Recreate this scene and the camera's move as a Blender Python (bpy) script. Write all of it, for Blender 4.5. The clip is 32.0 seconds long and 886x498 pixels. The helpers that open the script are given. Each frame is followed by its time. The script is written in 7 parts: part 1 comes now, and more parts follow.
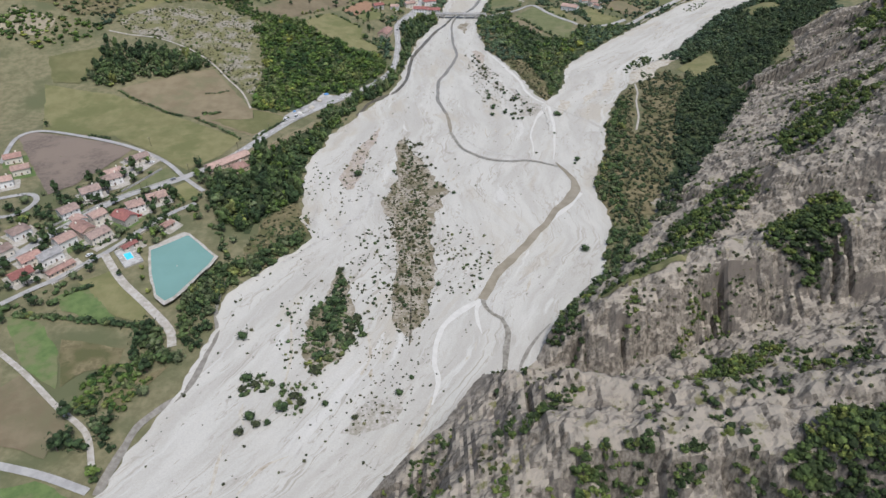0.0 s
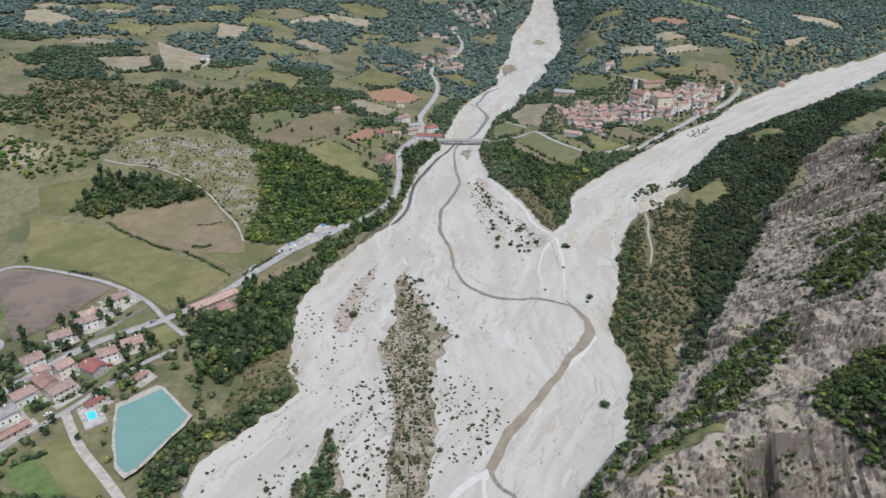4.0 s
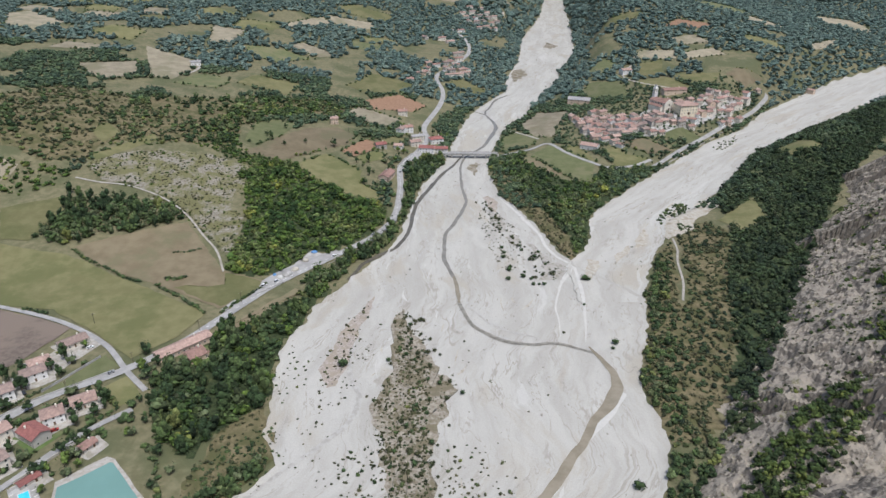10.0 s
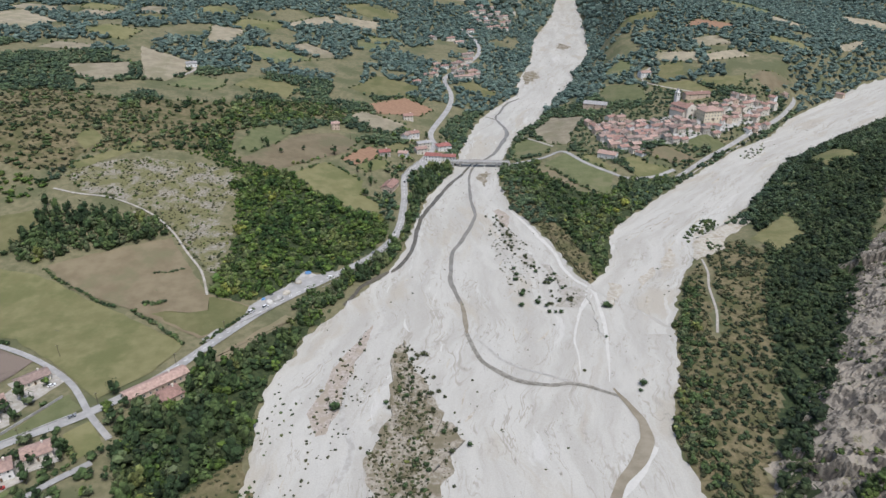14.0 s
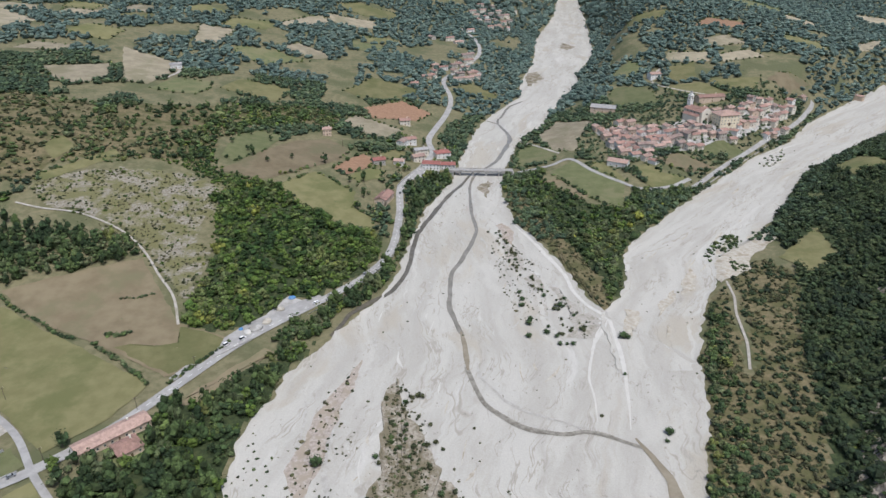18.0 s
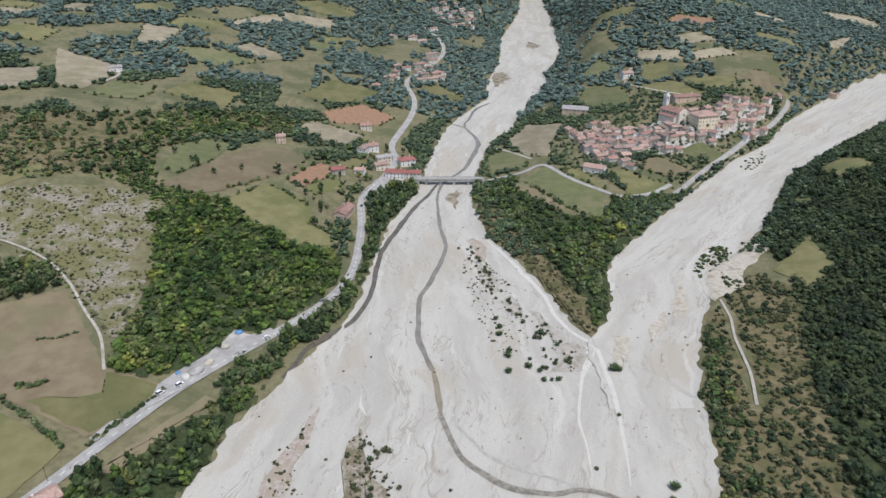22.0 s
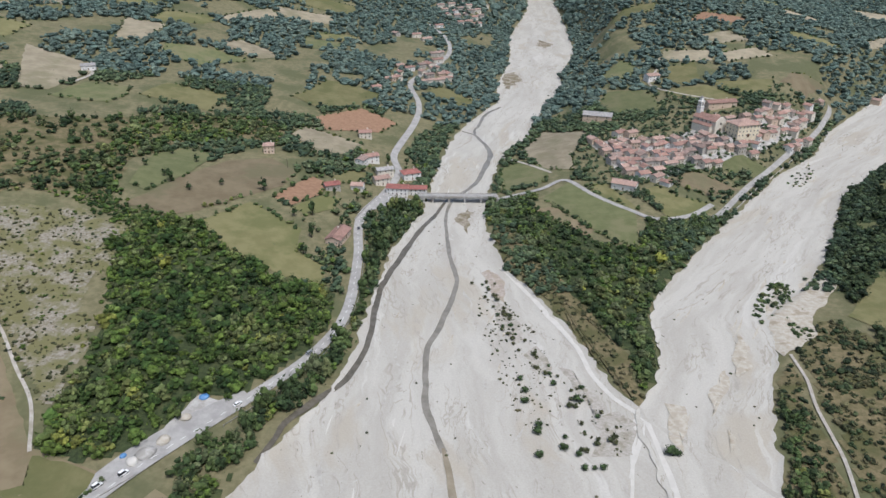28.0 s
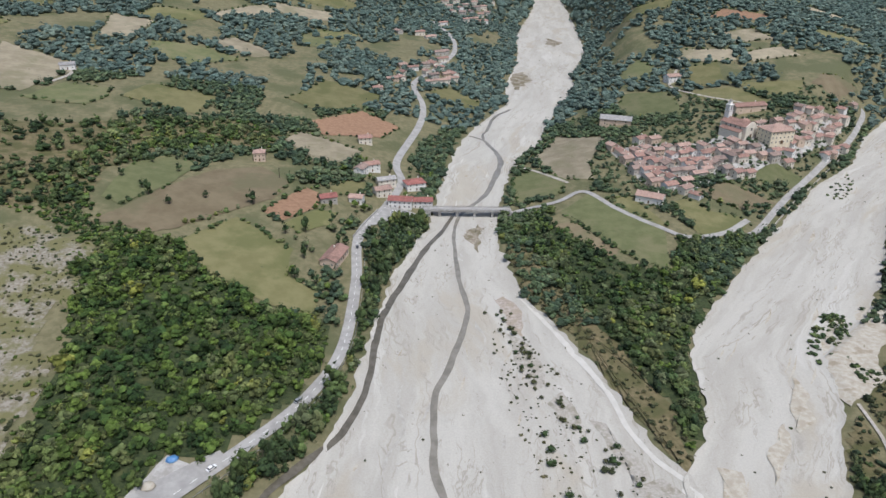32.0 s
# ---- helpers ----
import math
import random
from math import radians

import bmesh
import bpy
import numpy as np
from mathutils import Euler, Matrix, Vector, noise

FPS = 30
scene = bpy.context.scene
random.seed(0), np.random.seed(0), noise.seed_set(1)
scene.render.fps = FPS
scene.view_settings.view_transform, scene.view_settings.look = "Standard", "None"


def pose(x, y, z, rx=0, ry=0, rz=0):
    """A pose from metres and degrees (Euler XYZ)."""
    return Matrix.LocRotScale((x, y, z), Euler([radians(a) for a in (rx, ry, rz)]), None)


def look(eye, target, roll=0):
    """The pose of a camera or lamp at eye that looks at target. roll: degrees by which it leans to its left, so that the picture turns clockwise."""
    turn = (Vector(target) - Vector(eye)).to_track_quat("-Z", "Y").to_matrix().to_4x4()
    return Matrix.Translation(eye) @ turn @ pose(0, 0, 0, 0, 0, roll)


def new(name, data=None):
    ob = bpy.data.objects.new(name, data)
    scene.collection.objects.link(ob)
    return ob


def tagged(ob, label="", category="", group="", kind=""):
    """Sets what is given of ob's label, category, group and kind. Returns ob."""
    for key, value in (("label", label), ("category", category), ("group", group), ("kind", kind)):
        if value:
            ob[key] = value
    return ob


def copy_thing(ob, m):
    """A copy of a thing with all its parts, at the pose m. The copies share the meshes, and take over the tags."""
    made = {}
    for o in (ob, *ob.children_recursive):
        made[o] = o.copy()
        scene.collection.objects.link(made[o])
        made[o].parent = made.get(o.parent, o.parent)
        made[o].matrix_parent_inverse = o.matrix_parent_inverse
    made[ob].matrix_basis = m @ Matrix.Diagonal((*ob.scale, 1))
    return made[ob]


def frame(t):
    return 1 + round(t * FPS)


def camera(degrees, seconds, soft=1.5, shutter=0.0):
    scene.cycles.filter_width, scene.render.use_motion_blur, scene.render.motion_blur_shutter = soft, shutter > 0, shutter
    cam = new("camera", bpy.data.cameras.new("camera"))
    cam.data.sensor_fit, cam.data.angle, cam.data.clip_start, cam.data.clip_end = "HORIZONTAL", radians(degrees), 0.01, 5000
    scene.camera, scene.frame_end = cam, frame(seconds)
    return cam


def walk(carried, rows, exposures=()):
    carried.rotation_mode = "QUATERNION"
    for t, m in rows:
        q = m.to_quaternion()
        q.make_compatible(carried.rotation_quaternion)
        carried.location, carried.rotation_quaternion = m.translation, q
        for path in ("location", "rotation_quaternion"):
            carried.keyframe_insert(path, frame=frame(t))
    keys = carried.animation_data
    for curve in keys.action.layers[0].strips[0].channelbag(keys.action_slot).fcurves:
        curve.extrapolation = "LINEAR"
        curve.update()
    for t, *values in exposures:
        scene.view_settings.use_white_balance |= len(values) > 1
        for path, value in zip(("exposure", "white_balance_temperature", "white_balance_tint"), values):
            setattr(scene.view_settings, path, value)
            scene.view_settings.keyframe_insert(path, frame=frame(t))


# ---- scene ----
cam = camera(66.22, 32.0)
PATH = [
    (0.0, pose(-2.39, -105.31, 265.21, 55.013, -0.099, -0.348)),
    (0.5, pose(-2.39, -98.94, 265.28, 55.040, -0.059, -0.363)),
    (1.0, pose(-2.27, -92.69, 265.41, 57.637, 0.045, -0.313)),
    (1.5, pose(-2.08, -86.56, 265.33, 61.198, 0.109, -0.266)),
    (2.0, pose(-2.09, -80.76, 265.08, 63.988, 0.121, -0.200)),
    (2.5, pose(-2.11, -75.01, 264.88, 64.115, 0.096, -0.190)),
    (3.0, pose(-1.92, -69.20, 264.96, 64.161, 0.081, -0.164)),
    (3.5, pose(-1.68, -63.27, 265.24, 64.138, 0.087, -0.148)),
    (5.5, pose(-0.91, -39.98, 265.86, 64.156, 0.053, -0.137)),
    (6.0, pose(-0.68, -34.46, 265.65, 64.151, 0.035, -0.100)),
    (6.5, pose(-0.56, -28.90, 265.19, 64.165, 0.032, -0.097)),
    (7.0, pose(-0.60, -23.27, 264.34, 64.149, 0.086, -0.124)),
    (7.5, pose(-0.64, -17.71, 263.29, 64.180, 0.068, -0.099)),
    (8.0, pose(-0.53, -12.00, 262.20, 64.222, 0.096, -0.098)),
    (8.5, pose(-0.31, -6.09, 261.07, 64.236, 0.101, -0.090)),
    (9.0, pose(0.00, 0.00, 260.00, 64.267, 0.136, -0.066)),
    (9.5, pose(0.28, 6.13, 258.99, 64.279, 0.145, -0.034)),
    (10.0, pose(0.43, 12.63, 257.89, 64.277, 0.173, 0.423)),
    (10.5, pose(0.58, 19.28, 256.78, 64.278, 0.164, 1.199)),
    (11.0, pose(0.79, 25.69, 255.68, 64.313, 0.162, 1.210)),
    (11.5, pose(1.01, 32.32, 254.66, 64.325, 0.169, 1.226)),
    (12.0, pose(1.14, 39.01, 253.71, 64.310, 0.174, 1.228)),
    (12.5, pose(1.22, 45.64, 252.79, 64.317, 0.178, 1.234)),
    (13.0, pose(1.32, 52.25, 252.01, 64.293, 0.145, 1.250)),
    (13.5, pose(1.39, 58.80, 251.10, 64.292, 0.189, 1.228)),
    (14.0, pose(1.38, 65.31, 250.20, 64.298, 0.186, 1.198)),
    (14.5, pose(1.32, 71.88, 249.35, 64.272, 0.168, 1.210)),
    (16.5, pose(1.53, 97.80, 245.21, 64.339, 0.209, 1.204)),
    (17.0, pose(1.51, 104.24, 244.28, 64.325, 0.192, 1.192)),
    (17.5, pose(1.53, 110.47, 243.46, 64.304, 0.236, 1.185)),
    (18.0, pose(1.46, 116.73, 242.55, 64.281, 0.221, 1.174)),
    (18.5, pose(1.46, 123.07, 241.58, 64.264, 0.165, 1.216)),
    (19.0, pose(1.45, 129.36, 240.57, 64.279, 0.175, 1.232)),
    (19.5, pose(1.44, 135.92, 239.56, 64.264, 0.202, 1.247)),
    (20.0, pose(1.29, 142.58, 238.31, 64.254, 0.210, 1.270)),
    (20.5, pose(1.20, 149.06, 236.83, 64.293, 0.156, 1.301)),
    (21.0, pose(1.23, 155.62, 235.49, 64.290, 0.097, -0.511)),
    (21.5, pose(1.06, 162.30, 234.41, 64.265, 0.139, -1.903)),
    (22.0, pose(0.69, 168.89, 233.47, 64.253, 0.082, -1.876)),
    (22.5, pose(0.22, 175.58, 232.48, 64.245, 0.049, -1.853)),
    (23.0, pose(-0.20, 182.12, 231.34, 64.235, 0.036, -1.848)),
    (23.5, pose(-0.53, 188.71, 230.24, 64.220, -0.034, -1.799)),
    (24.0, pose(-0.83, 195.37, 229.16, 64.212, -0.035, -1.797)),
    (24.5, pose(-1.14, 202.00, 228.02, 64.216, -0.052, -1.788)),
    (25.0, pose(-1.43, 208.56, 226.97, 64.222, -0.100, -1.755)),
    (25.5, pose(-1.73, 215.14, 226.11, 64.201, -0.123, -1.735)),
    (27.5, pose(-2.93, 242.52, 222.34, 64.100, -0.219, -1.688)),
    (28.0, pose(-3.22, 249.55, 221.19, 64.085, -0.250, -1.645)),
    (28.5, pose(-3.47, 256.47, 220.00, 64.068, -0.267, -1.613)),
    (29.0, pose(-3.78, 263.28, 218.93, 64.027, -0.285, -1.579)),
    (29.5, pose(-4.15, 269.94, 217.84, 64.008, -0.278, -1.573)),
    (30.0, pose(-4.50, 276.66, 216.66, 63.990, -0.301, -1.536)),
    (30.5, pose(-4.91, 283.43, 215.51, 63.968, -0.297, -1.536)),
    (31.0, pose(-5.35, 290.04, 214.36, 63.955, -0.314, -1.528)),
    (31.5, pose(-5.82, 296.58, 213.23, 63.994, -0.325, -1.515)),
    (32.0, pose(-6.34, 303.09, 212.18, 63.964, -0.337, -1.497)),
]
walk(cam, PATH, exposures=((0.0, 0.35, 6060, 9.5), (2.0, 0.35, 5990, 9.5), (6.0, 0.35, 6010, 9.5), (13.0, 0.35, 6050, 9.5), (22.0, 0.34, 6080, 9.5), (32.0, 0.33, 6110, 9.5)))

# ---- world and sun: a bright, thin overcast ----
world = bpy.data.worlds.new("sky")
scene.world = world
world.use_nodes = True
sky = world.node_tree.nodes.new("ShaderNodeTexSky")
sky.sky_type, sky.sun_disc = "NISHITA", False
sky.sun_elevation, sky.sun_rotation = radians(66.4), radians(150.4)
sky.air_density, sky.dust_density, sky.ozone_density = 1.0, 4.0, 1.0
world.node_tree.links.new(sky.outputs[0], world.node_tree.nodes["Background"].inputs[0])
world.node_tree.nodes["Background"].inputs[1].default_value = 0.11
sun_data = bpy.data.lights.new("sun", "SUN")
sun_data.energy, sun_data.angle, sun_data.color = 2.25, radians(13), (1.0, 0.975, 0.94)
sun = new("sun", sun_data)
sun.matrix_world = look((0, 0, 500), (-108, 190, 0))


# ---- materials ----
def material(name, dark, light, size=4.0, rough=0.9, bump=0.3, third=None, third_size=40.0, third_at=0.5, islands=0.0, things=0.0, metal=0.0, detail=6.0, stretch=None, grass=None):
    """Two tones mixed by a fine noise, a third laid over in large patches; islands and things vary the brightness piece by piece."""
    m = bpy.data.materials.new(name)
    m.use_nodes = True
    n, l = m.node_tree.nodes, m.node_tree.links
    out = n["Principled BSDF"]
    out.inputs["Roughness"].default_value, out.inputs["Metallic"].default_value = rough, metal
    out.inputs["Specular IOR Level"].default_value = 0.25 if rough > 0.6 else 0.5
    place = n.new("ShaderNodeNewGeometry")
    where = place.outputs["Position"]
    if stretch:
        turn = n.new("ShaderNodeMapping")
        turn.inputs["Scale"].default_value, turn.inputs["Rotation"].default_value = stretch[:3], (stretch[3], stretch[4], stretch[5])
        l.new(where, turn.inputs[0])
        where = turn.outputs[0]

    def cloud(scale, depth):
        c = n.new("ShaderNodeTexNoise")
        c.inputs["Scale"].default_value, c.inputs["Detail"].default_value, c.inputs["Roughness"].default_value = 1 / scale, depth, 0.62
        l.new(where, c.inputs["Vector"])
        return c.outputs["Fac"]

    def mix(fac, a, b):
        x = n.new("ShaderNodeMix")
        x.data_type = "RGBA"
        l.new(fac, x.inputs[0])
        for value, socket in ((a, x.inputs[6]), (b, x.inputs[7])):
            if isinstance(value, tuple):
                socket.default_value = (*value, 1)
            else:
                l.new(value, socket)
        return x.outputs[2]

    def ramp(fac, lo, hi):
        r = n.new("ShaderNodeMapRange")
        r.interpolation_type = "SMOOTHSTEP"
        r.inputs[1].default_value, r.inputs[2].default_value = lo, hi
        l.new(fac, r.inputs[0])
        return r.outputs[0]

    grain = cloud(size, detail)
    colour = mix(ramp(grain, 0.34, 0.66), dark, light)
    if third:
        colour = mix(ramp(cloud(third_size, 5), third_at - 0.06, third_at + 0.09), colour, third)
    if grass:
        up = n.new("ShaderNodeSeparateXYZ")
        l.new(place.outputs["Normal"], up.inputs[0])
        add = n.new("ShaderNodeMath")
        l.new(up.outputs["Z"], add.inputs[0])
        l.new(cloud(11, 7), add.inputs[1])
        # Up-facing rock is coloured a fifth lighter, painting in light from above.
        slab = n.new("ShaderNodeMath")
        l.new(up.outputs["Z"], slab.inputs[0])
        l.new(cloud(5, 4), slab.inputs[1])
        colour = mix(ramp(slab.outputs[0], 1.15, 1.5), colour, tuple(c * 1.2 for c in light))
        colour = mix(ramp(add.outputs[0], 1.5, 1.62), colour, grass)
    for amount, socket in ((islands, place.outputs["Random Per Island"]), (things, None)):
        if amount:
            if socket is None:
                socket = n.new("ShaderNodeObjectInfo").outputs["Random"]
            v = n.new("ShaderNodeMapRange")
            v.inputs[3].default_value, v.inputs[4].default_value = 1 - amount, 1 + amount
            l.new(socket, v.inputs[0])
            hsv = n.new("ShaderNodeHueSaturation")
            l.new(v.outputs[0], hsv.inputs["Value"])
            l.new(colour, hsv.inputs["Color"])
            colour = hsv.outputs[0]
    l.new(colour, out.inputs["Base Color"])
    if bump:
        b = n.new("ShaderNodeBump")
        b.inputs["Strength"].default_value, b.inputs["Distance"].default_value = bump, size * 0.25
        l.new(cloud(size * 0.35, 8), b.inputs["Height"])
        l.new(b.outputs[0], out.inputs["Normal"])
    return m


MEADOW = material("meadow", (0.124, 0.116, 0.062), (0.18, 0.163, 0.093), 5, third=(0.096, 0.102, 0.05), third_size=45, third_at=0.52, detail=11)


def braided_gravel(name):
    """Pale river gravel whose bars, sandy sheets, damp threads and flood lines follow the flow stored on the bed."""
    m = material(name, (0.9, 0.9, 0.9), (1.0, 1.0, 1.0), 0.8, bump=0.35, detail=9)
    n, l = m.node_tree.nodes, m.node_tree.links
    flow = n.new("ShaderNodeAttribute")
    flow.attribute_name = "flow"

    def cloud(size, depth, bend, short=1.0, shift=0.0):
        at = n.new("ShaderNodeMapping")
        at.inputs["Scale"].default_value, at.inputs["Location"].default_value = (1 / size, short / size, 1), (shift, shift * 0.7, shift)
        l.new(flow.outputs["Vector"], at.inputs[0])
        c = n.new("ShaderNodeTexNoise")
        c.inputs["Scale"].default_value, c.inputs["Detail"].default_value, c.inputs["Roughness"].default_value, c.inputs["Distortion"].default_value = 1.0, depth, 0.6, bend
        l.new(at.outputs[0], c.inputs["Vector"])
        return c.outputs["Fac"]

    def ramp(fac, lo, hi, top=1.0):
        r = n.new("ShaderNodeMapRange")
        r.interpolation_type = "SMOOTHSTEP"
        r.inputs[1].default_value, r.inputs[2].default_value, r.inputs[4].default_value = lo, hi, top
        l.new(fac, r.inputs[0])
        return r.outputs[0]

    def sums(operation, a, b):
        x = n.new("ShaderNodeMath")
        x.operation = operation
        l.new(a, x.inputs[0])
        if isinstance(b, float):
            x.inputs[1].default_value = b
        else:
            l.new(b, x.inputs[1])
        return x.outputs[0]

    def over(fac, below, colour, kind="MIX"):
        x = n.new("ShaderNodeMix")
        x.data_type, x.blend_type = "RGBA", kind
        l.new(fac, x.inputs[0])
        for value, socket in ((below, x.inputs[6]), (colour, x.inputs[7])):
            if isinstance(value, tuple):
                socket.default_value = (*value, 1)
            else:
                l.new(value, socket)
        return x.outputs[2]

    def thread(size, bend, wide, shift):
        off = sums("ABSOLUTE", sums("SUBTRACT", cloud(size, 4, bend, 1.0, shift), 0.5), 0.0)
        line = sums("SUBTRACT", ramp(off, 0.0, wide), 1.0)
        return sums("MULTIPLY", sums("ABSOLUTE", line, 0.0), ramp(cloud(size * 1.3, 2, 0.3, 1.6, shift + 9.0), 0.46, 0.6))

    colour = over(ramp(cloud(17.0, 7, 0.7), 0.36, 0.64), (0.378, 0.360, 0.320), (0.444, 0.427, 0.385))
    colour = over(ramp(cloud(34.0, 5, 0.5, 1.5, 3.0), 0.54, 0.66, 0.75), colour, (0.374, 0.340, 0.277))
    colour = over(ramp(cloud(21.0, 4, 0.9, 0.8, 7.0), 0.6, 0.68, 0.8), colour, (0.484, 0.470, 0.433))
    colour = over(thread(24.0, 0.9, 0.016, 1.0), colour, (0.317, 0.294, 0.248))
    colour = over(thread(11.0, 0.7, 0.022, 5.0), colour, (0.330, 0.309, 0.265))
    dash = sums("MULTIPLY", ramp(cloud(2.4, 3, 0.4, 2.4, 2.0), 0.63, 0.71), ramp(cloud(19.0, 3, 0.2, 1.5, 4.0), 0.47, 0.6))
    colour = over(dash, colour, (0.207, 0.193, 0.159))
    out = n["Principled BSDF"].inputs["Base Color"]
    whole = n.new("ShaderNodeMix")
    whole.data_type, whole.blend_type = "RGBA", "MULTIPLY"
    whole.inputs[0].default_value = 1.0
    l.new(colour, whole.inputs[6])
    l.new(out.links[0].from_socket, whole.inputs[7])
    l.new(whole.outputs[2], out)
    return m


GRAVEL = braided_gravel("river_gravel")
WET_GRAVEL = material("wet_gravel", (0.31, 0.295, 0.262), (0.4, 0.382, 0.345), 3, rough=0.6, bump=0.2)
PALE_GRAVEL = material("freshly_washed_gravel", (0.455, 0.440, 0.403), (0.500, 0.485, 0.447), 4, bump=0.1)
SAND = material("sandy_bank", (0.345, 0.31, 0.25), (0.44, 0.41, 0.35), 3, third=(0.29, 0.25, 0.185), third_size=7, third_at=0.58)
PALE_BAR = material("stony_tan_gravel", (0.29, 0.268, 0.23), (0.385, 0.365, 0.328), 1.6, third=(0.24, 0.222, 0.175), third_size=5, third_at=0.56, detail=12)
BAR = material("scrubby_gravel_bar", (0.19, 0.163, 0.118), (0.335, 0.303, 0.25), 2.0, third=(0.158, 0.136, 0.088), third_size=9, third_at=0.5, detail=12)
RED_GRAVEL = material("reddish_stony_gravel", (0.27, 0.225, 0.185), (0.4, 0.36, 0.315), 1.8, third=(0.3, 0.255, 0.2), third_size=6, third_at=0.52, detail=12)
WATER = material("silty_water", (0.165, 0.152, 0.125), (0.235, 0.218, 0.185), 8, rough=0.25, bump=0.03)
DARK_WATER = material("dark_silty_water", (0.085, 0.075, 0.056), (0.13, 0.117, 0.092), 5, rough=0.25, bump=0.03)
MUD = material("muddy_gravel", (0.16, 0.145, 0.118), (0.24, 0.222, 0.19), 2.5, rough=0.5, bump=0.2)
DARK_TAN_WATER = material("shallow_grey_brown_water", (0.15, 0.135, 0.105), (0.27, 0.25, 0.21), 2.5, rough=0.3, bump=0.1, detail=8)
BROWN_WATER = material("brown_silty_water", (0.21, 0.178, 0.125), (0.27, 0.235, 0.172), 9, rough=0.2, bump=0.03)
POND = material("pond_water", (0.15, 0.262, 0.23), (0.16, 0.278, 0.245), 14, rough=0.12, bump=0.015)
POOL = material("pool_water", (0.06, 0.5, 0.62), (0.09, 0.6, 0.7), 2, rough=0.1, bump=0.02)
TAN_FIELD = material("mown_field", (0.152, 0.122, 0.074), (0.196, 0.161, 0.101), 14, bump=0.15, third=(0.147, 0.133, 0.076), third_size=45, third_at=0.54, things=0.15, detail=9)
# Stubble is paler than mown grass; for far fields some haze is painted in.
STUBBLE = material("haze_paled_stubble", (0.215, 0.186, 0.128), (0.29, 0.254, 0.18), 14, bump=0.15, third=(0.19, 0.172, 0.108), third_size=45, third_at=0.56, things=0.14, detail=9)
OLIVE_FIELD = material("olive_pasture", (0.139, 0.132, 0.058), (0.176, 0.164, 0.078), 12, bump=0.15, third=(0.115, 0.119, 0.048), third_size=40, third_at=0.52, things=0.14, detail=9)
GREEN_FIELD = material("green_pasture", (0.098, 0.11, 0.048), (0.13, 0.136, 0.064), 9, bump=0.15, third=(0.145, 0.14, 0.073), third_size=30, third_at=0.56, things=0.14, detail=9)
SOIL = material("ploughed_soil", (0.112, 0.088, 0.07), (0.155, 0.125, 0.102), 3, bump=0.4, third=(0.17, 0.135, 0.108), third_size=30, things=0.1)
LAWN = material("green_lawn", (0.08, 0.122, 0.04), (0.115, 0.158, 0.055), 5, bump=0.2, third=(0.14, 0.145, 0.07), third_size=14, third_at=0.54, detail=9)
RED_SOIL = material("red_soil", (0.230, 0.135, 0.084), (0.290, 0.182, 0.115), 3, bump=0.3, things=0.1)
ASPHALT = material("worn_asphalt", (0.262, 0.255, 0.243), (0.345, 0.336, 0.32), 6, bump=0.1)
DIRT_ROAD = material("dirt_track", (0.30, 0.275, 0.235), (0.41, 0.385, 0.345), 3, bump=0.25, third=(0.26, 0.24, 0.19), third_size=9, third_at=0.58)
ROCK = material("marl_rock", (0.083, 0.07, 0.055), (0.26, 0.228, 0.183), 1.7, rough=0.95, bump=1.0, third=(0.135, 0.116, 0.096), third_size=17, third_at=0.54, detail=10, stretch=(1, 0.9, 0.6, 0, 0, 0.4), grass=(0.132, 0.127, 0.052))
KNOLL = material("rocky_scrubland", (0.167, 0.149, 0.104), (0.288, 0.266, 0.225), 1.6, bump=0.8, third=(0.144, 0.137, 0.063), third_size=17, third_at=0.47, detail=13)
DRY_GROUND = material("dry_olive_ground", (0.109, 0.095, 0.047), (0.187, 0.154, 0.087), 3, bump=0.4, third=(0.084, 0.084, 0.035), third_size=12, third_at=0.52, detail=10)
def foliage(name, *colours, islands=0.42, size=3.0):
    """Leaves: each plant takes its own tone out of the row of colours, each clump its own brightness."""
    m = material(name, (0.5, 0.5, 0.5), (1.0, 1.0, 1.0), size, bump=1.0, islands=islands)
    n, l = m.node_tree.nodes, m.node_tree.links
    tone = n.new("ShaderNodeAttribute")
    tone.attribute_name = "tone"
    row = n.new("ShaderNodeValToRGB")
    while len(row.color_ramp.elements) < len(colours):
        row.color_ramp.elements.new(0.5)
    for k, c in enumerate(colours):
        row.color_ramp.elements[k].position, row.color_ramp.elements[k].color = k / (len(colours) - 1), (*c, 1)
    l.new(tone.outputs["Fac"], row.inputs[0])
    out = n["Principled BSDF"].inputs["Base Color"]
    both = n.new("ShaderNodeMix")
    both.data_type, both.blend_type = "RGBA", "MULTIPLY"
    both.inputs[0].default_value = 1.0
    l.new(row.outputs[0], both.inputs[6])
    l.new(out.links[0].from_socket, both.inputs[7])
    l.new(both.outputs[2], out)
    return m


FOLIAGE = foliage("leafy_canopy", (0.03, 0.052, 0.022), (0.054, 0.086, 0.033), (0.086, 0.124, 0.041), (0.112, 0.134, 0.068), (0.165, 0.184, 0.054), islands=0.55)
MOUNTAIN_FOLIAGE = foliage("mountain_bushes", (0.036, 0.056, 0.022), (0.058, 0.088, 0.028), (0.095, 0.132, 0.034), (0.165, 0.185, 0.046), islands=0.5)
BRIGHT_FOLIAGE = foliage("sunny_canopy", (0.028, 0.056, 0.017), (0.055, 0.097, 0.023), (0.108, 0.16, 0.032), (0.118, 0.145, 0.06), (0.205, 0.22, 0.046), islands=0.55)
